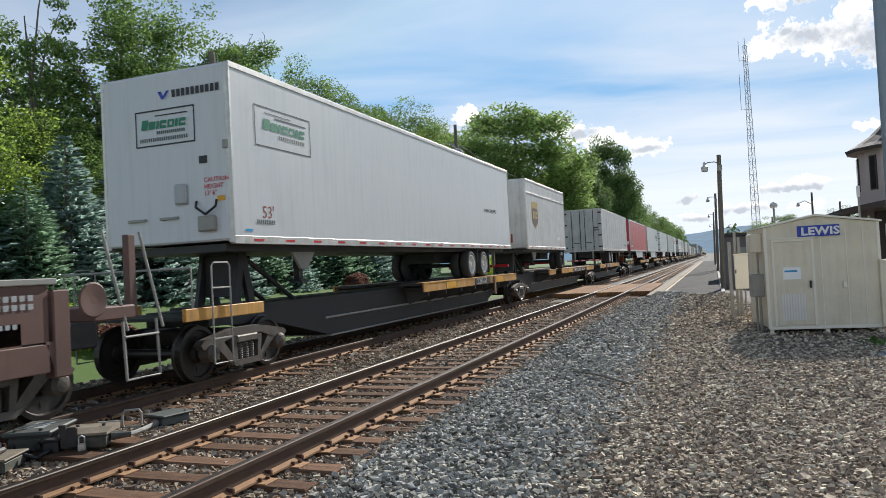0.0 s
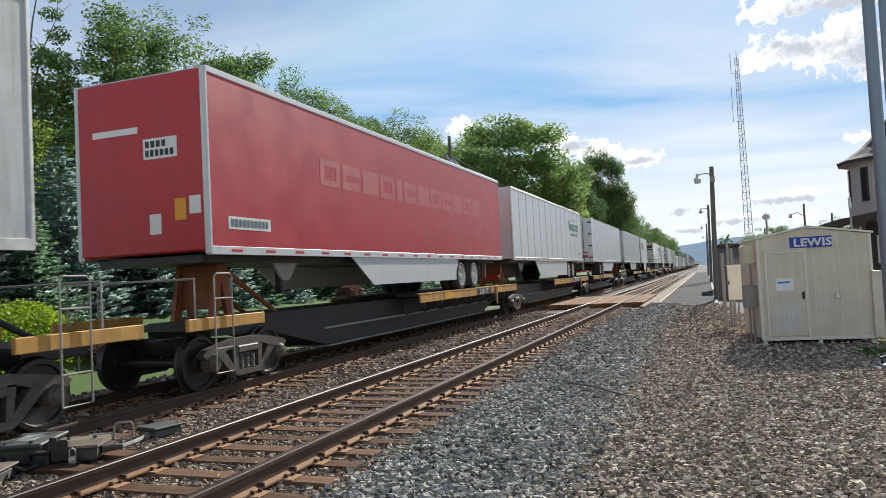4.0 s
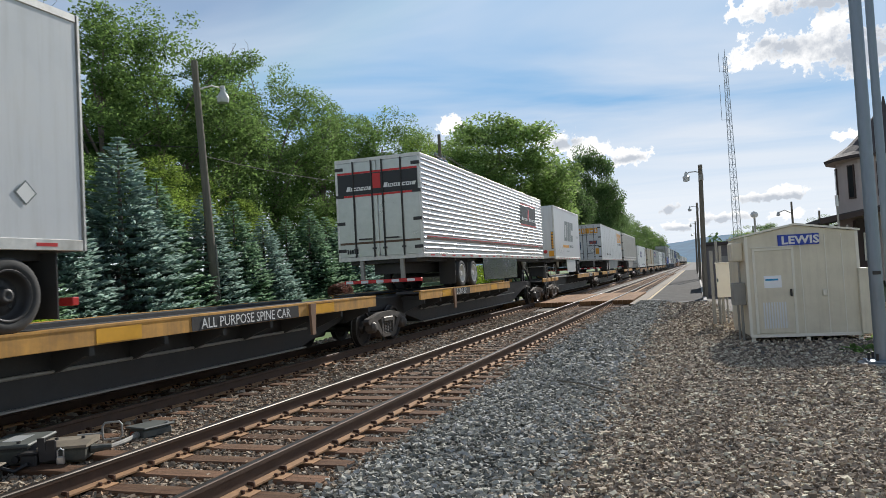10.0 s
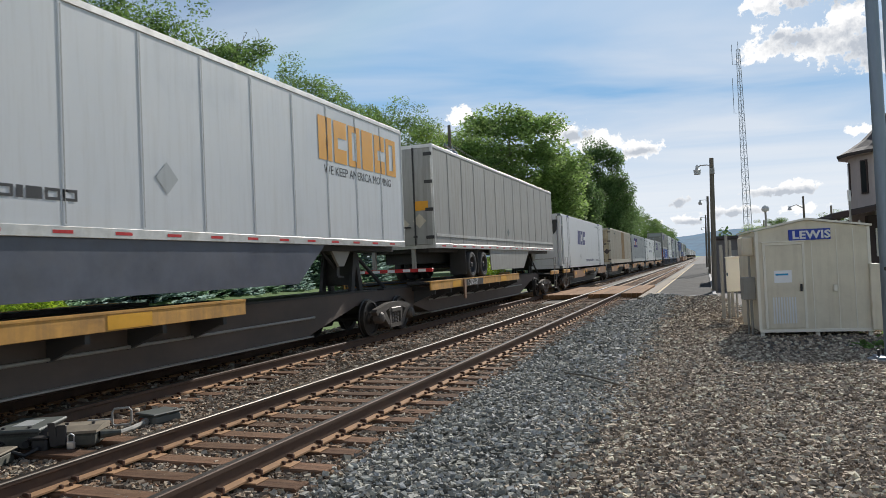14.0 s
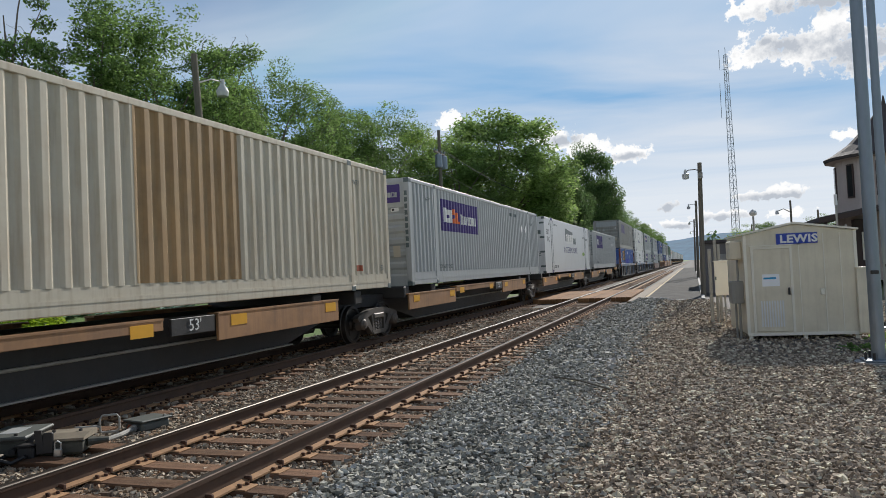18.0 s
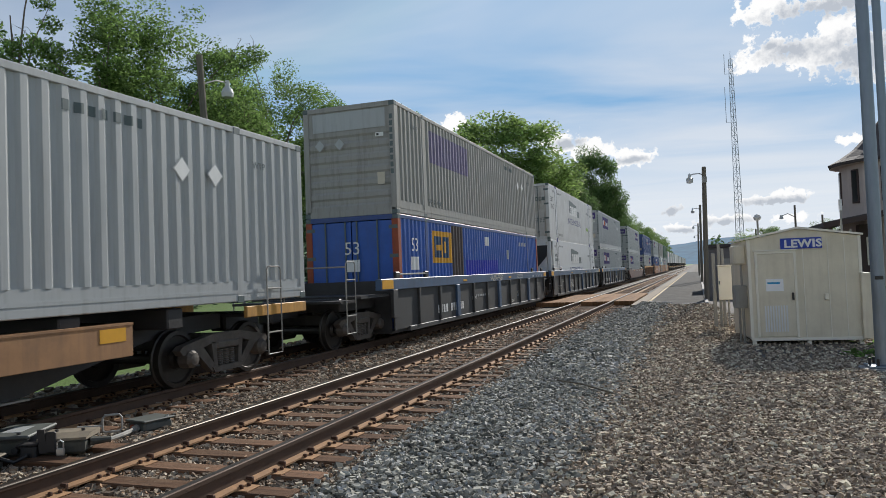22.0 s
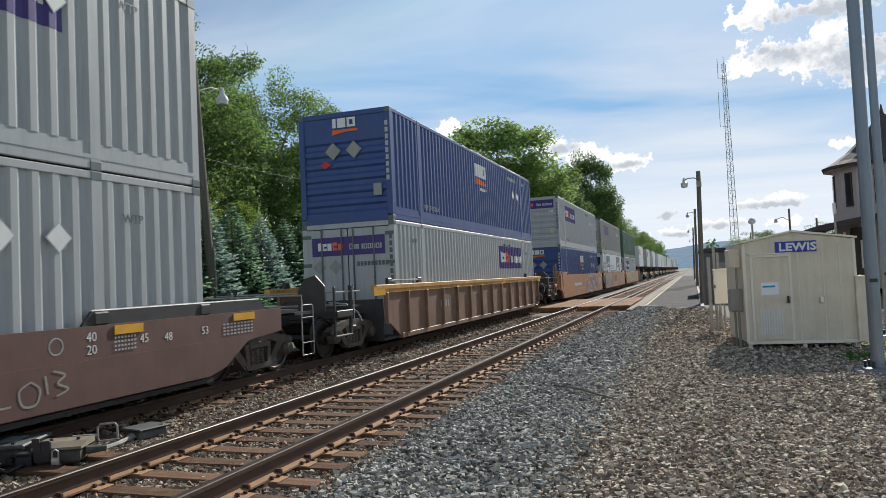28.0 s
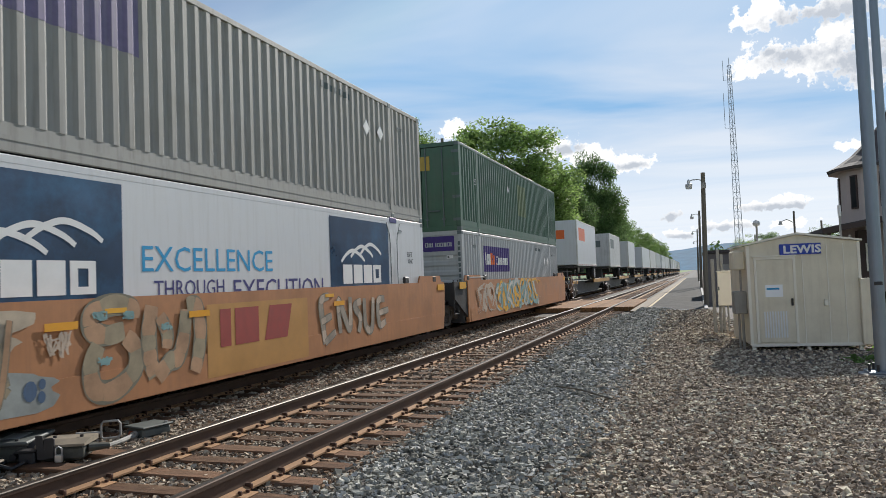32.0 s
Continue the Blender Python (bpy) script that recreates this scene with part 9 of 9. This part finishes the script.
G = "green broad-leaved tree in full summer leaf behind the track"
Y_ = "bright yellow-green broad-leaved tree lit from behind"
D = "dark green broad-leaved tree with dense foliage"
for x, y, h, kind, shade, label, wide in (
        (-17.5, 15.5, 9.6, 0, 1, Y_, 1.1), (-20, 20.6, 14.5, 5, 0, "tall thin tree with a sparse feathery crown", 0.8), (-20, 25.0, 14.3, 1, 0, G, 1.1), (-20.5, 29.6, 15.2, 2, 0, G, 1.0),
        (-20, 34.2, 14.6, 3, 0, G, 1.1), (-20.5, 39.2, 15.2, 4, 0, G, 1.0), (-20, 45, 14.2, 6, 0, G, 1.1), (-20.5, 51, 14.6, 1, 0, G, 1.1), (-20, 57, 15.6, 2, 0, G, 1.1), (-20, 64, 15.2, 3, 1, Y_, 1.1),
        (-25, 17, 11, 8, 0, G, 1.2), (-26, 26, 13, 8, 2, D, 1.2), (-26, 33, 14, 8, 0, G, 1.2), (-26, 41, 14, 8, 2, D, 1.2), (-26, 49, 14, 8, 0, G, 1.2), (-26, 58, 15, 8, 2, D, 1.2), (-25, 68, 15, 8, 2, D, 1.2),
        (-17.2, 24.2, 6.8, 6, 1, Y_, 1.3), (-17.0, 31.0, 5.4, 3, 1, Y_, 1.2), (-17.5, 38.5, 6.5, 0, 0, G, 1.3), (-17, 46, 7.0, 4, 1, Y_, 1.3), (-17, 54, 7.5, 2, 0, G, 1.3), (-18, 20, 7.0, 2, 0, G, 1.3), (-17.8, 27.6, 6.5, 4, 1, Y_, 1.3),
        (-17.0, 68.0, 15.0, 2, 3, G, 1.35), (-14.6, 76.0, 18.2, 7, 3, "large round maple with a dense crown", 1.2), (-11.5, 88.0, 14.6, 7, 2, "large round maple with a dense crown", 0.85),
        (-9.3, 107, 19.9, 7, 2, D, 0.62), (-9.6, 118, 15.5, 7, 2, D, 0.75), (-9.5, 140, 13.5, 8, 0, G, 1.0), (-9.5, 160, 13.0, 8, 0, G, 1.1), (-9.5, 182, 13.5, 8, 0, G, 1.1), (-9.5, 210, 13.5, 8, 0, G, 1.2), (-9.5, 245, 14, 8, 0, G, 1.2),
        (-10, 285, 14, 8, 0, G, 1.3), (-10, 330, 14, 8, 0, G, 1.3)):
    broadleaf(x, y, h, kind, shade, label, wide, (x * 37 + y * 53) % 360)
for x, y, h, kind, shade in ((8.5, 62, 4.6, 0, 1), (10.2, 64, 4.9, 3, 0), (12.0, 66, 4.4, 4, 1), (16.5, 80, 6, 2, 0), (8.0, 90, 4.4, 6, 0)):
    broadleaf(x, y, h, kind, shade, "rounded green shrub behind the signal house", 1.4, x * 50, "shrub")


def spruce_mesh(seed, h, r):
    """Tiers of drooping boughs, each a flat spray of short needle tufts that turn up at the tip."""
    rng = np.random.default_rng(seed)
    pts, outs = [], []
    z = 0.2
    while z < h - 0.03:
        rad = r * (1 - z / h) ** 0.76 * rng.uniform(0.9, 1.1) + 0.05
        n = max(5, int(2 * math.pi * rad / 0.36))
        for b in range(n):
            a = 2 * math.pi * (b + rng.uniform(-0.35, 0.35)) / n
            reach = rad * rng.uniform(0.78, 1.1)
            m = max(8, int(34 * reach))
            t = rng.uniform(0.3, 1.0, m) ** 0.8
            side = rng.uniform(-1, 1, m) * (0.05 + 0.20 * reach * t * (1.15 - t))
            zz = z - 0.30 * reach * t + 0.24 * reach * t ** 4 + rng.normal(0, 0.018, m) - 0.25 * np.abs(side)
            x = reach * t * math.cos(a) - side * math.sin(a)
            y = reach * t * math.sin(a) + side * math.cos(a)
            pts.append(np.stack([x, y, zz], 1))
            fan = a + 2.2 * side / (0.1 + reach)
            outs.append(np.stack([np.cos(fan), np.sin(fan), 0.25 * t], 1))
        z += 0.165 + 0.07 * (1 - z / h)
    p, o = np.concatenate(pts), np.concatenate(outs)
    o = o + rng.normal(0, 0.22, o.shape)
    o /= np.linalg.norm(o, axis=1)[:, None]
    w = np.cross(o, rng.normal(0, 1.3, o.shape) + [0, 0, 1])
    w /= np.linalg.norm(w, axis=1)[:, None]
    s = rng.uniform(0.07, 0.13, (len(p), 1))
    v = np.stack([p - o * s * 0.7, p - w * s * 0.42, p + o * s * 1.1, p + w * s * 0.42], 1).reshape(-1, 3)
    return cloud_mesh("needles", v, np.arange(len(v), dtype=np.int32).reshape(-1, 4))


SPRUCE = [spruce_mesh(80, 6.0, 1.75), spruce_mesh(81, 6.0, 1.9), spruce_mesh(82, 6.0, 1.6)]
SPRUCE_G = [m.copy() for m in SPRUCE]
SPRUCE_TRUNK = Mesh().rod((0, 0, -0.2), (0, 0, 5.8), 0.13, 0.01, 8).data("trunk")
for i, (x, y, h, blue) in enumerate(((-14, 13.3, 4.6, 1), (-13.2, 14.6, 3.8, 0), (-14, 16.7, 5.35, 1), (-14.4, 20.1, 6.2, 1), (-14.6, 22.2, 5.0, 0), (-14, 24.2, 4.6, 1), (-14.2, 26.4, 4.4, 0), (-14, 28.3, 3.9, 1), (-14.2, 30.6, 4.0, 0),
                                     (-14, 32.5, 4.5, 0), (-14.2, 34.6, 4.2, 0), (-14, 36.8, 5.2, 1), (-14.2, 39.6, 4.8, 0), (-14, 42.6, 4.2, 1), (-14.5, 45.5, 4.6, 0), (-13.6, 11.6, 3.6, 0))):
    root = thing("spruce", "blue-green spruce with layered drooping branches" if blue else "dusky green spruce with layered branches", "spruce tree", "spruces behind the track", at=(x, y, level(x)))
    k = h / 6.0
    for o in (part("needles", (SPRUCE if blue else SPRUCE_G)[i % 3], M_NEEDLE if blue else M_NEEDLE_G, root), part("trunk", SPRUCE_TRUNK, M_BARK, root)):
        o.matrix_basis = pose(0, 0, 0, 0, 0, 67 * i) @ Matrix.Diagonal((k * 1.4, k * 1.4, k, 1))


def mound(name, label, x0, x1, y0, y1, h, material, seed, count, size):
    """A clipped, rounded bed of small leaves."""
    rng = np.random.default_rng(seed)
    u, v, w = rng.uniform(-1, 1, count), rng.uniform(-1, 1, count), rng.uniform(0.0, 1.0, count) ** 0.35
    keep = (np.abs(u) ** 3 + np.abs(v) ** 6) < 1
    u, v, w = u[keep], v[keep], w[keep]
    px, py = (x0 + x1) / 2 + u * (x1 - x0) / 2, (y0 + y1) / 2 + v * (y1 - y0) / 2
    top = h * (1 - 0.55 * np.abs(u) ** 3 - 0.5 * np.abs(v) ** 8) * (1 + 0.05 * np.sin(py * 3) + rng.normal(0, 0.03, len(u)))
    base = np.interp(px, [-13, -11.5, -9.6, -7.8], [0.8, 0.6, -0.25, -0.75])
    vv, ff = leaf_cards(rng, np.stack([px, py, base + top * w], 1), size, 0.9)
    return tagged(part(name, cloud_mesh(name, vv, ff), material), label, "shrub")


mound("hedge", "bright yellow-green clipped low hedge", -11.6, -9.6, 4.5, 14.0, 1.2, M_HEDGE, 3, 30000, 0.055)
mound("hedge", "bright green low hedge beside the lawn", -12.2, -10.8, 47.5, 58, 1.5, M_HEDGE, 4, 9000, 0.09)
mound("russet_shrub", "low shrub with russet leaves on the bank", -12.3, -11.4, 30.8, 32.2, 0.75, M_REDSHRUB, 5, 5000, 0.06)
mound("russet_shrub", "dry russet ground cover at the hedge's end", -10.4, -9.4, 13.6, 15.0, 0.6, M_REDSHRUB, 6, 3000, 0.05)
rg = np.random.default_rng(9)
wp = np.concatenate([np.stack([rg.normal(cx, 0.3, 110), rg.normal(cy, 0.35, 110), rg.uniform(-0.34, -0.26, 110)], 1) for cx, cy in ((7.6, 15.6), (8.3, 15.9), (8.4, 17.8), (9.2, 18.6), (9.8, 20.5))])
v, f = leaf_cards(rg, wp, 0.07, 0.1)
tagged(part("weeds", cloud_mesh("weeds", v, f), M_LEAF[0]), "sparse green weeds growing out of the gravel", "weeds", kind="stuff")

# far woods and hills
rg = np.random.default_rng(12)
fy = rg.uniform(380, 900, 26000)
fx = rg.uniform(-60, -9.0, 26000) * (fy / 380)
far_pts = np.stack([fx, fy, rg.uniform(0, 1, 26000) ** 0.7 * (9 + 5 * np.sin(fx * 0.21) + 3 * np.sin(fx * 0.57 + fy * 0.05))], 1)
rx = rg.uniform(9, 160, 26000)
ry = rg.uniform(330, 900, 26000)
right_pts = np.stack([rx * (ry / 330), ry, rg.uniform(0, 1, 26000) ** 0.7 * (8 + 4 * np.sin(rx * 0.17) + 3 * np.sin(rx * 0.61))], 1)
v, f = leaf_cards(rg, np.concatenate([far_pts, right_pts]), 1.1)
tagged(part("far_woods", cloud_mesh("far_woods", v, f), M_FARWOOD), "hazy green woods beyond the end of the platform", "woods", kind="stuff")
# the ridge has no air before it: its colour carries the haze
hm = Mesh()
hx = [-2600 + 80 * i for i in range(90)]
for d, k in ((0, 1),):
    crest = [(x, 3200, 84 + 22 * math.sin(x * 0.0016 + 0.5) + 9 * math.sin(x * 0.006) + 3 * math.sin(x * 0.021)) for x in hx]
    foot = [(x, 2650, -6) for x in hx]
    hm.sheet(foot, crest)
tagged(part("hills", hm, M_HILL, smooth=True), "long wooded hill ridge on the horizon, coloured haze blue", "hills", kind="structure")

# ---- poles, lamps, tower ----
up_ = thing("utility_pole", "leaning weathered timber pole with a yard lamp", "utility pole", at=(-13, 23.4, level(-13)))
part("pole", Mesh().rod((0, 0, -0.2), (0, -0.75, 9.4), 0.17, 0.12, 12), M_POLE, up_)
part("lamp_arm", Mesh().pipe([(0.05, -0.65, 8.3), (0.1, 0.1, 8.62), (0.1, 0.8, 8.68)], 0.03), M_GREYCAB, up_)
part("lamp_head", Mesh().lathe([(8.08, 0.02), (8.1, 0.22), (8.28, 0.25), (8.42, 0.19), (8.55, 0.10), (8.78, 0.08)], "z", (0.1, 0.82, 0), 14), M_LAMPGLASS, up_)
part("conduit", Mesh().rod((0.17, 0.0, 0.2), (0.15, -0.1, 2.4), 0.03), M_GREYCAB, up_)
tp = thing("utility_pole", "utility pole with transformers and wires", "utility pole", at=(-12, 47.8, level(-12)))
part("pole", Mesh().rod((0, 0, -0.2), (0, 0, 10.8), 0.17, 0.11, 10), M_POLE, tp)
for y in (-0.55, 0.55):
    part("transformer", Mesh().lathe([(8.1, 0.05), (8.1, 0.26), (8.95, 0.26), (9.05, 0.1)], "z", (0.1, y, 0), 12), M_GALV, tp)
part("cross_arm", Mesh().box(-0.06, 0.06, -1.1, 1.1, 9.1, 9.22), M_POLE, tp)
for y in (-1.0, -0.5, 0.5, 1.0):
    part("insulator", Mesh().rod((0, y, 9.22), (0, y, 9.4), 0.05, sides=8), M_GALV, tp)


def wire(a, b, sag, r=0.012):
    a, b = Vector(a), Vector(b)
    return [a.lerp(b, t / 12) - Vector((0, 0, sag * (1 - (2 * t / 12 - 1) ** 2))) for t in range(13)]


for k, (a, b, sag) in enumerate((((-13, 22.9, 6.6), (-12, 47.8, 8.4), 0.7), ((-12, 47.3, 10.2), (-10.5, 96, 10.5), 1.4), ((-12, 48.3, 10.2), (-10.0, 96, 10.3), 1.4), ((-12, 47.8, 8.6), (-10.2, 96, 8.8), 1.5),
                                 ((-22, -10, 12.5), (-24, 45, 13.5), 0.8), ((-22, -10, 11.8), (-24, 45, 12.6), 0.8), ((-13, 22.9, 6.9), (-24, 6, 7.5), 0.3))):
    tagged(part("overhead_wire", Mesh().pipe(wire(a, b, sag), 0.014, 5), M_CABLE), "thin black overhead wire between the poles", "wire", "overhead wires")
tp2 = thing("utility_pole", "distant timber utility pole with a lamp", "utility pole", at=(-10.2, 96, level(-10)))
part("pole", Mesh().rod((0, 0, -0.2), (0, 0, 11.2), 0.16, 0.11, 8), M_POLE, tp2)
part("lamp_head", Mesh().lathe([(8.6, 0.02), (8.62, 0.22), (8.9, 0.18), (9.1, 0.06)], "z", (0.7, 0, 0), 10), M_LAMPGLASS, tp2)

for i, (x, y, h) in enumerate(((4.95, 33.0, 5.7), (4.92, 64, 6.45), (4.8, 100, 6.8), (4.8, 136, 6.8))):
    lp = thing("platform_lamp", "brown timber lamp post with a curved arm and bell lamp", "street lamp", "lamps along the platform", at=(x, y, -0.34))
    part("post", Mesh().rod((-0.14, 0, 0), (0, 0, h + 0.34), 0.115, 0.09, 10), M_POLE, lp)
    part("arm", Mesh().pipe([(-0.04, 0, h + 0.0), (-0.2, 0, h + 0.06), (-0.45, 0, h + 0.06), (-0.58, 0, h + 0.0)], 0.022), M_GREYCAB, lp)
    part("lamp_head", Mesh().lathe([(h - 0.34, 0.02), (h - 0.32, 0.13), (h - 0.12, 0.15), (h - 0.08, 0.07), (h + 0.04, 0.06), (h + 0.1, 0.02)], "z", (-0.6, 0, 0), 14), M_LAMPGLASS, lp)
    part("junction_box", Mesh().box(-0.1, 0.1, -0.16, -0.08, h - 0.35, h - 0.1), M_GREYCAB, lp)

tw = thing("radio_tower", "slender grey lattice radio mast with whip aerials", "radio tower", at=(9.85, 100, -0.34))
legs = [(math.cos(a), math.sin(a)) for a in (0.5, 2.6, 4.7)]
for cx, cy in legs:
    part("leg", Mesh().rod((cx * 0.62, cy * 0.62, 0), (cx * 0.25 - 0.1, cy * 0.25, 28.2), 0.042, 0.034, 6), M_TOWER, tw)
m = Mesh()
for k in range(34):
    z0_, z1_ = 28.2 * k / 34, 28.2 * (k + 1) / 34
    r0_, r1_ = 0.62 - 0.37 * k / 34, 0.62 - 0.37 * (k + 1) / 34
    for j in range(3):
        a, b = legs[j], legs[(j + 1) % 3]
        s0_, s1_ = -0.1 * k / 34, -0.1 * (k + 1) / 34
        m.rod((a[0] * r0_ + s0_, a[1] * r0_, z0_), (b[0] * r1_ + s1_, b[1] * r1_, z1_), 0.018, sides=4, caps=False)
        m.rod((a[0] * r1_ + s1_, a[1] * r1_, z1_), (b[0] * r1_ + s1_, b[1] * r1_, z1_), 0.018, sides=4, caps=False)
part("lattice", m, M_TOWER, tw)["kind"] = "stuff"
for z, dx, up2 in ((20.0, -0.95, 4.6), (26.3, -0.85, 2.6)):
    part("aerial", Mesh().pipe([(-0.1, 0, z), (dx, 0, z), (dx, 0, z + up2)], 0.035, 6), M_TOWER, tw)
part("aerial", Mesh().rod((-0.1, 0, 28.2), (-0.1, 0, 29.2), 0.03, sides=6), M_TOWER, tw)
for x, y, h in ((11.6, 60, 6.0), (13.5, 60.5, 5.2), (9.9, 75, 5.0)):
    po = thing("timber_pole", "plain brown timber pole behind the signal house", "pole", "poles behind the signal house", at=(x, y, -0.34))
    part("pole", Mesh().rod((0, 0, 0), (0, 0, h), 0.09, 0.07, 8), M_POLE, po)
    if x == 11.6:
        part("lamp_arm", Mesh().pipe([(0, 0, h - 0.9), (-0.5, 0, h - 0.6), (-0.9, 0, h - 0.75)], 0.03), M_GREYCAB, po)
        part("lamp_head", Mesh().lathe([(h - 1.0, 0.02), (h - 0.98, 0.15), (h - 0.7, 0.08)], "z", (-0.95, 0, 0), 10), M_LAMPGLASS, po)

# ---- buildings ----
hut = thing("platform_hut", "low dark brown shelter with a flat roof by the platform", "shelter", at=(5.0, 42, -0.34))
part("wall", Mesh().box(0, 2.6, 0, 5.0, 0, 2.7), M_HUT, hut)
part("roof", Mesh().box(-0.15, 2.75, -0.15, 5.15, 2.7, 2.88, 0.02), M_SHINGLE, hut)
part("door", Mesh().box(0.8, 1.6, -0.03, 0, 0.05, 2.1), M_GREYCAB, hut)
st = thing("station_house", "pinkish stucco station house with a dark conical turret roof", "house", at=(14.95, 46, 0.0))
sides = 16
part("turret_wall", Mesh().lathe([(0, 2.62), (6.9, 2.62)], "z", sides=sides), M_STUCCO, st)
part("turret_roof", Mesh().lathe([(6.65, 3.15), (6.8, 3.2), (7.05, 2.7), (7.55, 1.95), (8.3, 1.2), (9.7, 0.12), (10.2, 0.03)], "z", sides=sides), M_SHINGLE, st)
part("eave_soffit", Mesh().lathe([(6.6, 2.5), (6.64, 3.1)], "z", sides=sides), M_STUCCO, st)
for a in (250, 215, 285, 180):
    w = part("window", Mesh().box(-0.22, 0.22, -0.05, 0.05, 4.5, 6.35), M_DKBROWN, st)
    w.matrix_basis = pose(2.6 * math.cos(radians(a)), 2.6 * math.sin(radians(a)), 0, 0, 0, a + 90)
    part("pane", Mesh().box(-0.15, 0.15, -0.065, -0.05, 4.58, 6.28), M_GLASS, w)
part("main_wall", Mesh().box(0, 14, 2.0, 12, 0, 6.4), M_STUCCO, st)
part("main_roof", Mesh().prism([(-0.5, 6.4), (14.5, 6.4), (11, 9.4), (3, 9.4)], 1.4, 12.6, "y"), M_SHINGLE, st)
part("canopy", Mesh().prism([(-4.2, 3.2), (3.0, 4.4), (12, 4.4), (12, 4.6), (2.9, 4.62), (-4.2, 3.42)], -4.4, 9, "y"), M_SHINGLE, st)
part("canopy_fascia", Mesh().prism([(-4.25, 3.1), (3.0, 4.3), (3.0, 4.5), (-4.25, 3.35)], -4.5, -4.4, "y"), M_DKBROWN, st)
part("lower_wall", Mesh().box(-2.2, 12, -2.2, 8, 0, 3.3), M_DKBROWN, st)
for x in (-1.4, 0.6, 2.6):
    w = part("window", Mesh().box(x - 0.5, x + 0.5, -2.26, -2.2, 1.1, 2.6), M_CREAMTRIM, st)
    part("pane", Mesh().box(x - 0.42, x + 0.42, -2.275, -2.26, 1.18, 2.52), M_GLASS, w)
for x in (-3.9, 0.0, 4.0):
    part("canopy_post", Mesh().box(x - 0.08, x + 0.08, -4.2, -4.04, 0, 3.2 + max(0, (x + 4.2) / 6)), M_DKBROWN, st)


# ---- what moves ----
def motions():
    """The train rolls by at one pace; its wheelsets turn with it."""
    for ob, s, z in rolling:
        walk(ob, [(0.0, pose(FAR, s, z)), (SECONDS, pose(FAR, s - SPEED * SECONDS, z))])
    turn_ = math.degrees(SPEED / 0.42) / FPS
    steps = int(SECONDS * FPS)
    actions = {}
    for w, k in wheelsets:
        if k not in actions:
            yy = -0.89 if k == 0 else 0.89
            walk(w, [(i / FPS, pose(0, yy, 0.42, (turn_ * i) % 360)) for i in range(steps + 1)])
            actions[k] = w.animation_data.action, w.animation_data.action_slot
        else:
            w.rotation_mode = "QUATERNION"
            w.animation_data_create()
            w.animation_data.action, w.animation_data.action_slot = actions[k]


motions()
